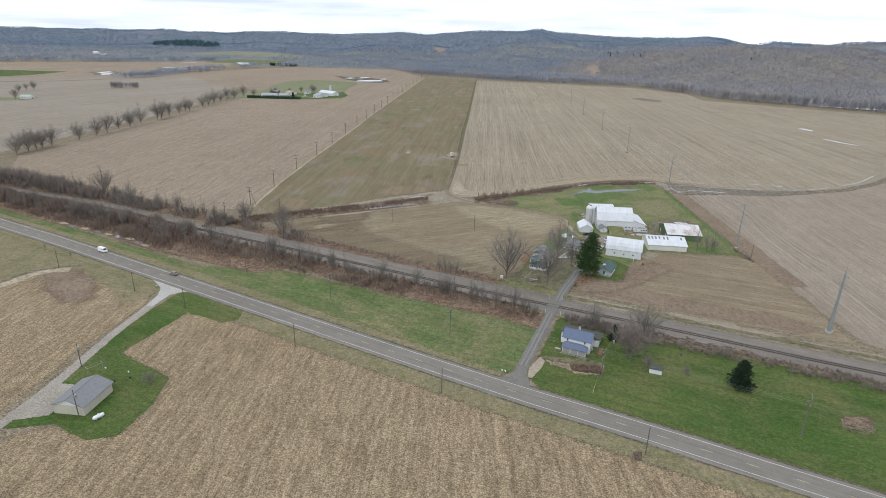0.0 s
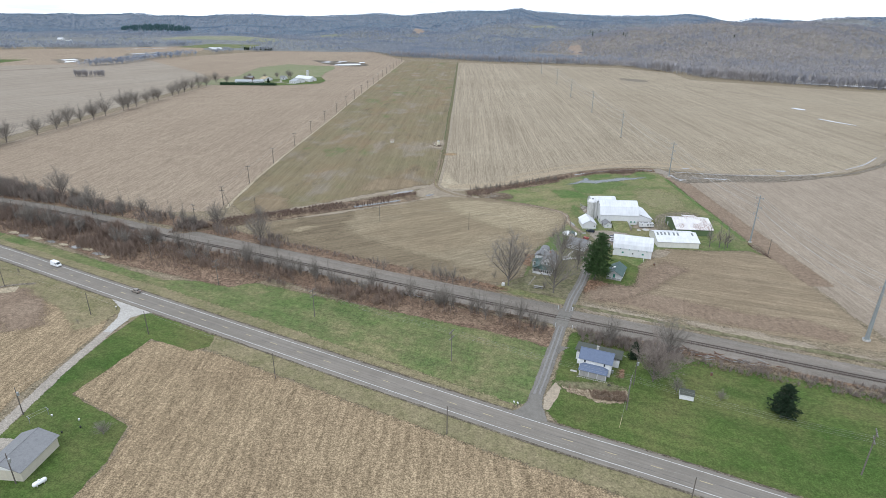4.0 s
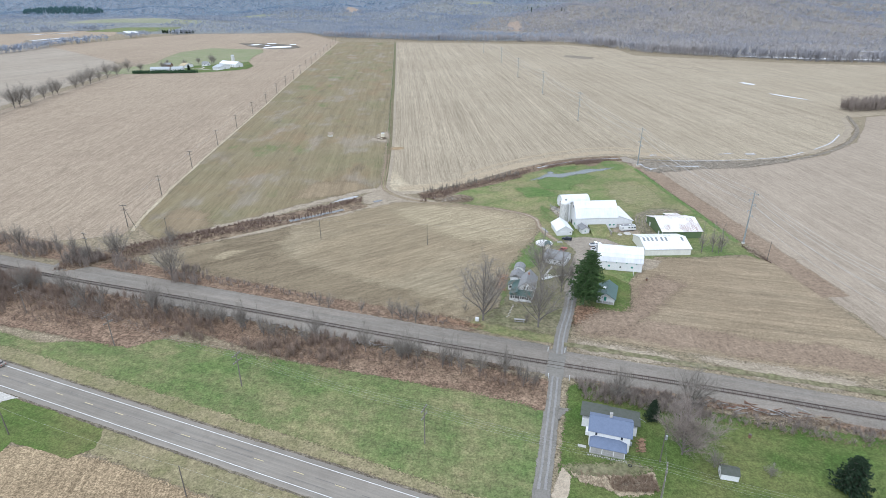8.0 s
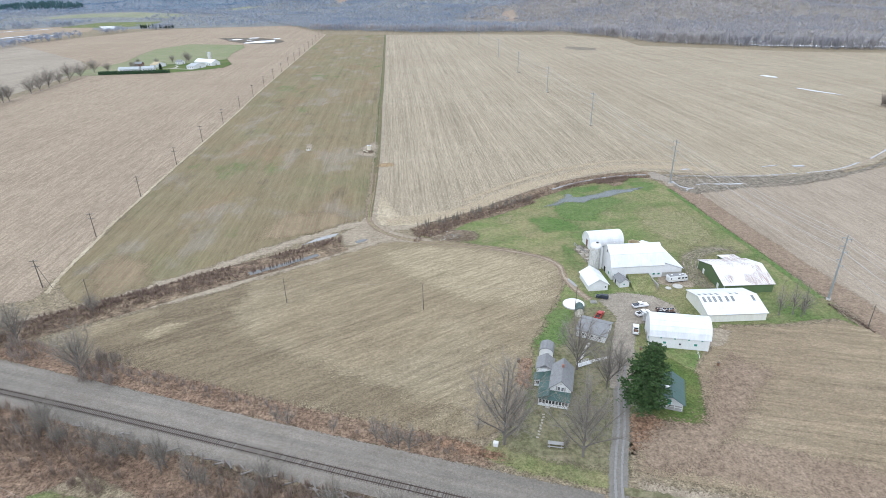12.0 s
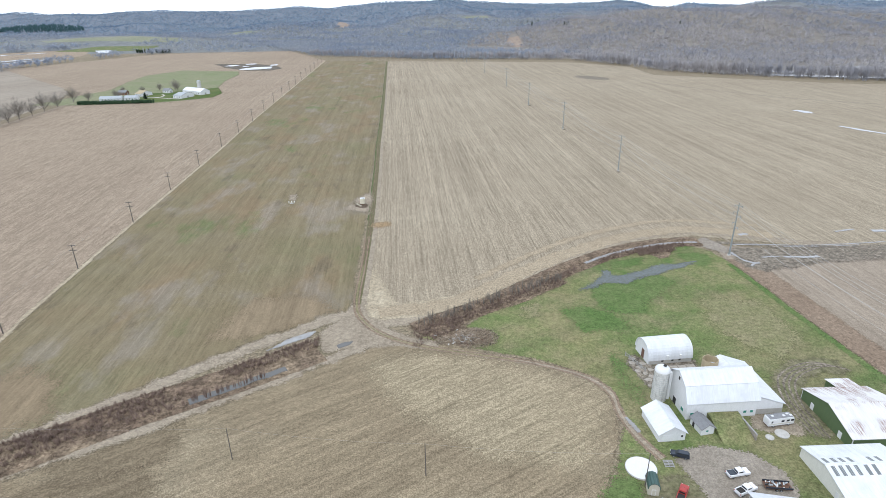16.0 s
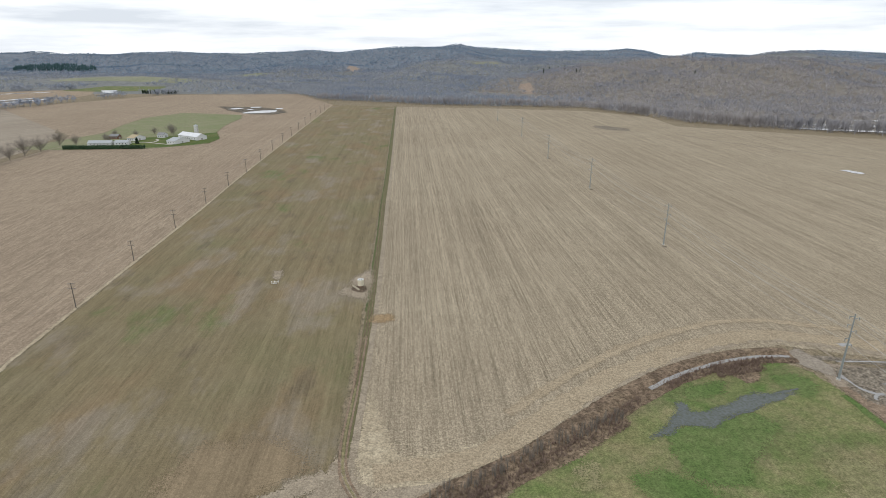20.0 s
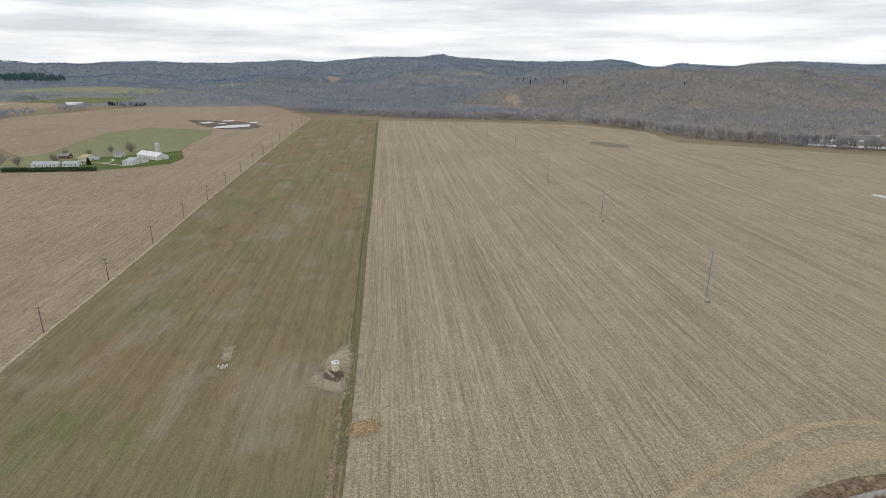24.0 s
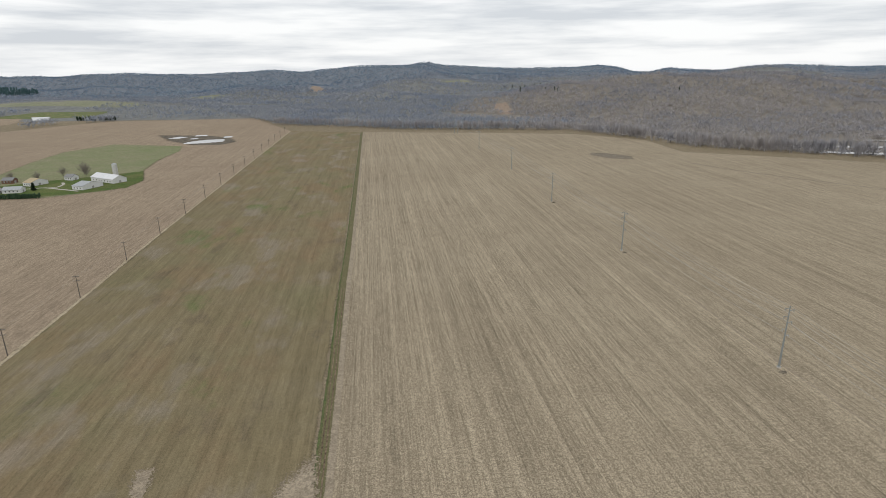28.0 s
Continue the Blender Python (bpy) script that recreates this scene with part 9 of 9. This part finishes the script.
for u in (-0.9, 0, 0.9):
    part("runner", box(u - 0.06, u + 0.06, -0.95, 1.05, 0, 0.12), M_grey_wood, pal)
for i, (x, y) in enumerate(((73.6, 337.6), (24.7, 341.4), (56.9, 345.0), (71.0, 264.8))):
    br = thing("burn_barrel", pose(x, y, 0), "rusty burn barrel on the grass", "barrel", "burn barrels")
    part("drum", rod((0, 0, 0), (0, 0, 0.9), 0.32, None, 14), M_rust, br)
    part("rim", rod((0, 0, 0.86), (0, 0, 0.92), 0.345, None, 14), M_rail, br)
for i, (x, y, t) in enumerate(((18.2, 246.4, 20), (19.1, 246.1, 25), (-107.5, 281.4, 0))):
    mb = thing("mailbox", pose(x, y, 0.03, 0, 0, t), "white mailbox on a short post", "mailbox", "mailboxes")
    part("post", box(-0.06, 0.06, -0.06, 0.06, 0, 1.0), M_pole_pale, mb)
    part("box", box(-0.14, 0.14, -0.3, 0.3, 1.0, 1.28, 0.05), M_white, mb)
bn = thing("barn_fence", pose(57.5, 401.5, 0, 0, 0, 20), "broken grey board fence by the barnyard", "fence")
for k in range(6):
    part("post", box(-0.07, 0.07, -0.07 + k * 1.6, 0.07 + k * 1.6, 0, 1.4), M_grey_wood, bn)
for z in (0.5, 1.1):
    part("rail", box(-0.03, 0.03, 0, 8.1, z - 0.08, z + 0.08), M_grey_wood, bn)
tp = thing("clothes_pole", pose(70.6, 341.6, 0, 0, 0, 25), "pale leaning frame by the long barn", "frame")
part("beam", rod((-0.6, -0.8, 0.1), (0.5, 0.9, 1.0), 0.05), M_white, tp)
part("leg", rod((0.5, 0.9, 0), (0.5, 0.9, 1.0), 0.05), M_white, tp)
dh = thing("dog_house", pose(57.4, 268.2, 0), "black barrel on the lawn edge", "barrel")
part("drum", rod((0, 0, 0), (0, 0, 0.9), 0.35, None, 12), M_tyre, dh)
ty = thing("tyre", pose(42.9, 257.2, 0.05), "old black tyre lying on the grass", "tyre")
bm = bmesh.new()
for i in range(16):
    a, b = 2 * math.pi * i / 16, 2 * math.pi * (i + 1) / 16
    add_rod(bm, (0.32 * math.cos(a), 0.32 * math.sin(a), 0.1), (0.32 * math.cos(b), 0.32 * math.sin(b), 0.1), 0.1, None, 6)
part("ring", bm, M_tyre, ty)

# oil-well gear in the wheat strip
patch("dug_soil", [(-35.9, 548.4), (-33.6, 553.2), (-31.4, 558.3), (-29.1, 561), (-27.3, 555), (-26.6, 545), (-26.6, 536.4), (-26.2, 528.6), (-26.9, 527.2), (-28.5, 530.9), (-30.5, 531.0), (-34.8, 532.8), (-37.8, 535.3), (-38.0, 538.6), (-35.3, 541.0), (-34.2, 543.6)], 0.075, M_dirt, "pale dead grass and dug soil round the field tank", "dirt", 2.4, 0.8, soft=7)
patch("dug_soil", [(-70.2, 559.1), (-65.9, 559.1), (-64.9, 554), (-64.6, 548.5), (-67.9, 551.3)], 0.075, M_dirt, "pale bare patch beside the well head", "dirt", 1.2, 0.8, soft=4.0)
patch("dug_hole", [(-34.2, 542.8), (-31.1, 542.2), (-28.6, 542.2), (-27.6, 538.6), (-29.3, 536.0), (-31.5, 536.4), (-33.6, 538.6)], 0.09, M_pit, "dark wet soil round the field tank", "mud", 0.6, 0.6, soft=2.0)
grate = thing("pipe_grate", pose(-32.4, 540.8, 0.12, 0, 0, -55), "pale rusty pipe ladder lying in the pit", "ladder")
for v in (-0.35, 0.35):
    part("rail", rod((-2.7, v, 0.05), (2.7, v, 0.12), 0.07), M_tank, grate)
for k in range(9):
    part("rung", rod((-2.4 + k * 0.6, -0.35, 0.09), (-2.4 + k * 0.6, 0.35, 0.09), 0.045), M_tank, grate)
ft = thing("field_tank", pose(-30.7, 542.6, 0.05), "round cream tank standing in dug soil", "tank")
part("barrel", rod((0, 0, 0), (0, 0, 2.9), 1.2, None, 24), M_tank, ft)
part("lid", rod((0, 0, 2.9), (0, 0, 2.96), 1.24, 1.2, 24), M_white, ft)
for x, y, r in ((-0.45, -0.3, 0.22), (0.4, -0.5, 0.26), (0.1, 0.35, 0.2), (0.65, 0.25, 0.16)):
    part("port", rod((x, y, 2.96), (x, y, 3.06), r, None, 12), M_door_dark, ft, "dark round port")
part("ladder_hook", rod((0.9, 0.5, 2.9), (1.9, 0.9, 2.95), 0.05), M_rust, ft)
part("rust_skirt", rod((0, 0, 0), (0, 0, 0.35), 1.215, None, 24), M_rust, ft)
for z in (0.5, 1.3, 2.1):
    part("hoop", rod((0, 0, z), (0, 0, z + 0.06), 1.18, None, 24), M_galv, ft)
part("outlet", rod((0, -1.1, 0.5), (0, -2.0, 0.3), 0.12), M_rust, ft)
wh = thing("well_head", pose(-65.6, 545.2, 0.05, 0, 0, 10), "small white pipe well head in the wheat", "well head")
part("base", box(-0.9, 0.9, -0.5, 0.5, 0, 0.25), M_concrete, wh)
for u in (-1.3, 0, 1.3):
    part("riser", rod((u, 0, 0), (u, 0, 1.1), 0.16, None, 10), M_tank, wh)
    part("valve", rod((u, -0.25, 0.9), (u, 0.25, 0.9), 0.22, None, 10), M_white, wh)
part("pipe", rod((-1.5, 0, 0.75), (1.5, 0, 0.75), 0.12, None, 8), M_tank, wh)
for i, (x, y, t) in enumerate(((104.6, 711.0, 20), (109.0, 591.0, 60), (97, 826, 0))):
    sp = thing("soil_heap", pose(x, y, 0), "small dark heap at a pylon foot", "heap", "heaps at the pylons")
    bm = bmesh.new()
    bmesh.ops.create_icosphere(bm, subdivisions=2, radius=1.0)
    for v in bm.verts:
        k = 1 + 0.35 * noise.noise(v.co * 1.7 + Vector((i * 5, 0, 0)))
        v.co = Vector((v.co.x * 1.3 * k, v.co.y * 0.9 * k, max(v.co.z, -0.05) * 0.55 * k))
    part("heap", bm, M_mud, sp)

patch("orange_stain", [(-24, 511), (-19, 510), (-15, 513), (-17, 517), (-23, 516.5)], 0.05, M_orange, "faint orange stain in the stubble", "stain", 0.8, 1, soft=5)

# rubble and logs by the ditch
rb = thing("rubble_heap", pose(12.5, 419.0, 0.05), "heap of grey logs and rubble", "rubble")
rng = random.Random(31)
for i in range(40):
    x, y = rng.gauss(0, 2.6), rng.gauss(0, 1.5)
    z = max(0.05, 0.9 - 0.16 * (abs(x) + abs(y)))
    o = part("log", rod((-0.9, 0, 0), (0.9, 0, 0), 0.14, 0.09, 6), (M_grey_wood, M_brown, M_concrete)[i % 3], rb)
    o.matrix_local = pose(x, y, z, rng.uniform(-20, 20), rng.uniform(-25, 25), rng.uniform(0, 180))
lg = thing("log_pile", pose(76, 273.4, 0.05, 0, 0, -14), "pile of cut grey logs by the railway", "logs")
for i in range(46):
    o = part("log", rod((-1.4, 0, 0), (1.4, 0, 0), 0.13, 0.08, 6), (M_grey_wood, M_brown)[i % 2], lg)
    o.matrix_local = pose(rng.gauss(0, 6.5), rng.gauss(0, 0.9), rng.uniform(0.1, 0.6), rng.uniform(-10, 10), rng.uniform(-12, 12), rng.uniform(-40, 40))
lg2 = thing("tie_pile", pose(-46, 312.8, 0.05, 0, 0, -20), "old railway ties dumped down the bank", "ties")
for i in range(36):
    o = part("old_tie", box(-1.3, 1.3, -0.12, 0.12, 0, 0.2), M_tie_new, lg2)
    o.matrix_local = pose(rng.uniform(-32, 40), rng.gauss(0.0, 0.5), rng.uniform(0.05, 0.5), rng.uniform(-10, 10), rng.uniform(-10, 10), rng.uniform(-60, 60))


# ---- the distant farmstead ----
def far_house(name, x, y, L, W, eave, ridge, turn, label, roof_mat, wall_mat=None, panes=3):
    wall_mat = wall_mat or M_white
    th = thing(name, pose(x, y, 0, 0, 0, turn), label, "barn" if "barn" in name else "house" if "house" in name else "shed", "distant farm buildings")
    gable_walls(L, W, eave, ridge, wall_mat, th)
    roof(L, [(W / 2, eave), (0, ridge)], roof_mat, th, 0.4, 0.3)
    us = [(-0.5 + (i + 0.5) / panes) * L * 0.85 for i in range(panes)]
    windows(th, "s", L, W, us, 1.0, 2.2, 1.0, M_white, M_glass)
    on_wall(th, "e", L, W, 0.0, 0, 2.6, 2.2, M_white, M_grey_wood, "door")
    return th


far_house("far_barn", -259.5, 942, 31, 12, 3.6, 6.4, -32, "long white distant barn with a pale roof", M_white_metal, panes=7)
far_house("far_barn", -262.5, 914, 11, 19, 3.2, 5.4, -22, "low white distant barn with a grey roof", M_galv, panes=3)
far_house("far_shed", -295.5, 952, 8, 7, 3, 5, -15, "small white distant farm shed", M_grey_roof)
far_house("far_house", -313, 931, 9, 15, 3.2, 5.6, -22, "white distant house with a pale roof", M_tan)
far_house("far_house", -330, 896, 22, 8, 2.8, 4.8, 4, "long low white distant house", M_galv, panes=6)
far_house("far_house", -311, 900, 13, 8, 2.8, 4.6, 8, "low white distant house behind the hedge", M_galv, panes=4)
far_house("far_shed", -340, 941, 9, 7, 3, 4.8, 0, "brown distant shed with a grey roof", M_grey_roof, M_brown)
fs = thing("far_silo", pose(-262.9, 962, 0), "pale concrete distant silo beside the barns", "silo")
part("shaft", rod((0, 0, 0), (0, 0, 11.4), 2.2, None, 20), M_stave, fs)
part("cap", rod((0, 0, 11.4), (0, 0, 12.4), 2.3, 0.4, 20), M_galv, fs)
for k in range(8):
    part("hoop", rod((0, 0, 1 + k * 1.3), (0, 0, 1.08 + k * 1.3), 2.25, None, 20), M_galv, fs)
strip("lane_track", [(-346, 440), (-336, 535), (-340, 590), (-344, 660), (-351, 730), (-358, 814), (-364, 880), (-345, 884)], [(1.0, 0.05), (-1.0, 0.05)], M_dirt, "pale gravel farm lane along the tree row", "lane", 0.3, 3, 2, soft=0.6)
strip("far_drive", [(-345, 880), (-335, 905), (-312.5, 911), (-298, 916), (-280, 908), (-262, 899.5)], [(1.2, 0.1), (-1.2, 0.1)], M_gravel_pale, "pale drive of the distant farm", "drive", 0.3, 3)
strip("far_drive", [(-296, 915.5), (-289, 918), (-290.5, 930), (-296, 938)], [(1.1, 0.1), (-1.1, 0.1)], M_gravel_pale, "pale path to the distant shed", "drive", 0.3, 3)
for i, (x, y, h) in enumerate(((-311, 967, 10), (-296, 974, 13), (-291, 968, 11), (-336, 916, 10), (-352, 892, 12), (-345, 950, 9), (-322, 948, 9), (-330, 910, 9))):
    o = place_tree(oak, x, y, h, 21, 70 * i, "bare tree in the distant farmyard")
    tagged(o, group="distant yard trees")
far_house("lane_house", -600, 776, 13, 8, 2.8, 4.6, 10, "low distant house with a pale green roof", M_pale_green)
patch("lane_lawn", [(-640, 740), (-606, 752), (-590, 770), (-596, 790), (-625, 780), (-660, 765)], 0.07, M_grass_pale, "green lawn round a distant house", "lawn", 2, 3, soft=8)
for i, (x, y, h) in enumerate(((-603, 761, 15), (-666, 836, 12), (-676, 860, 11), (-672, 869, 14))):
    tagged(place_tree((elm, oak)[i % 2], x, y, h, (18.5, 21)[i % 2], 70 * i, "bare tree by a distant house"), group="distant yard trees")
far_house("valley_house", -1330, 1900, 16, 10, 4, 7, 10, "white distant house in the side valley", M_grey_roof)
far_house("valley_barn", -1400, 1960, 18, 10, 4, 7, 0, "white distant barn in the side valley", M_white_metal)

cl = thing("clothesline", pose(-92.3, 229.4, 0, 0, 0, 63), "grey metal clothesline frame on the lawn", "clothesline")
for u in (-2.0, 2.0):
    part("post", rod((u, 0, 0), (u, 0, 2.0), 0.06), M_galv, cl)
    part("crossbar", rod((u, -0.8, 1.95), (u, 0.8, 1.95), 0.05), M_galv, cl)
for v in (-0.6, 0.6):
    part("line", rod((-2.0, v, 1.97), (2.0, v, 1.97), 0.02), M_wire, cl)
for x, y, mat, label in ((-90.3, 230.8, M_white, "white plastic tub on the lawn"), (-83.0, 230.1, M_white, "white plastic bucket on the lawn"), (-80.9, 227.7, M_tyre, "black bucket on the lawn"), (-83.9, 225.6, M_tyre, "black barrel at the garage corner")):
    bk = thing("bucket", pose(x, y, 0.05), label, "bucket")
    part("pail", rod((0, 0, 0), (0, 0, 0.4), 0.16, 0.2, 12), mat, bk)
    part("rim", rod((0, 0, 0.4), (0, 0, 0.44), 0.22, None, 12), mat, bk)
for x, y in ((-113.4, 271.7), (-176.8, 310.4), (-159.2, 303.4)):
    place_tree(young, x, y, 2.4, 7.5, x, "small dead sapling in the field corner")
for x, y, h in ((33.6, 297.4, 1.3), (37.9, 296.6, 1.3), (31.6, 286.0, 1.3), (36.6, 285.0, 1.3)):
    ms = thing("marker_post", pose(x, y, 0.1), "white marker post beside the level crossing", "post", "crossing marker posts")
    part("stake", box(-0.06, 0.06, -0.06, 0.06, 0, h), M_white, ms)
    part("cap", box(-0.08, 0.08, -0.08, 0.08, h, h + 0.08), M_white, ms)

# ---- from the units of the plan to metres ----
for ob in scene.objects:
    if ob.parent is None and ob.type in {"MESH", "EMPTY"}:
        ob.matrix_basis = Matrix.Scale(K, 4) @ ob.matrix_basis
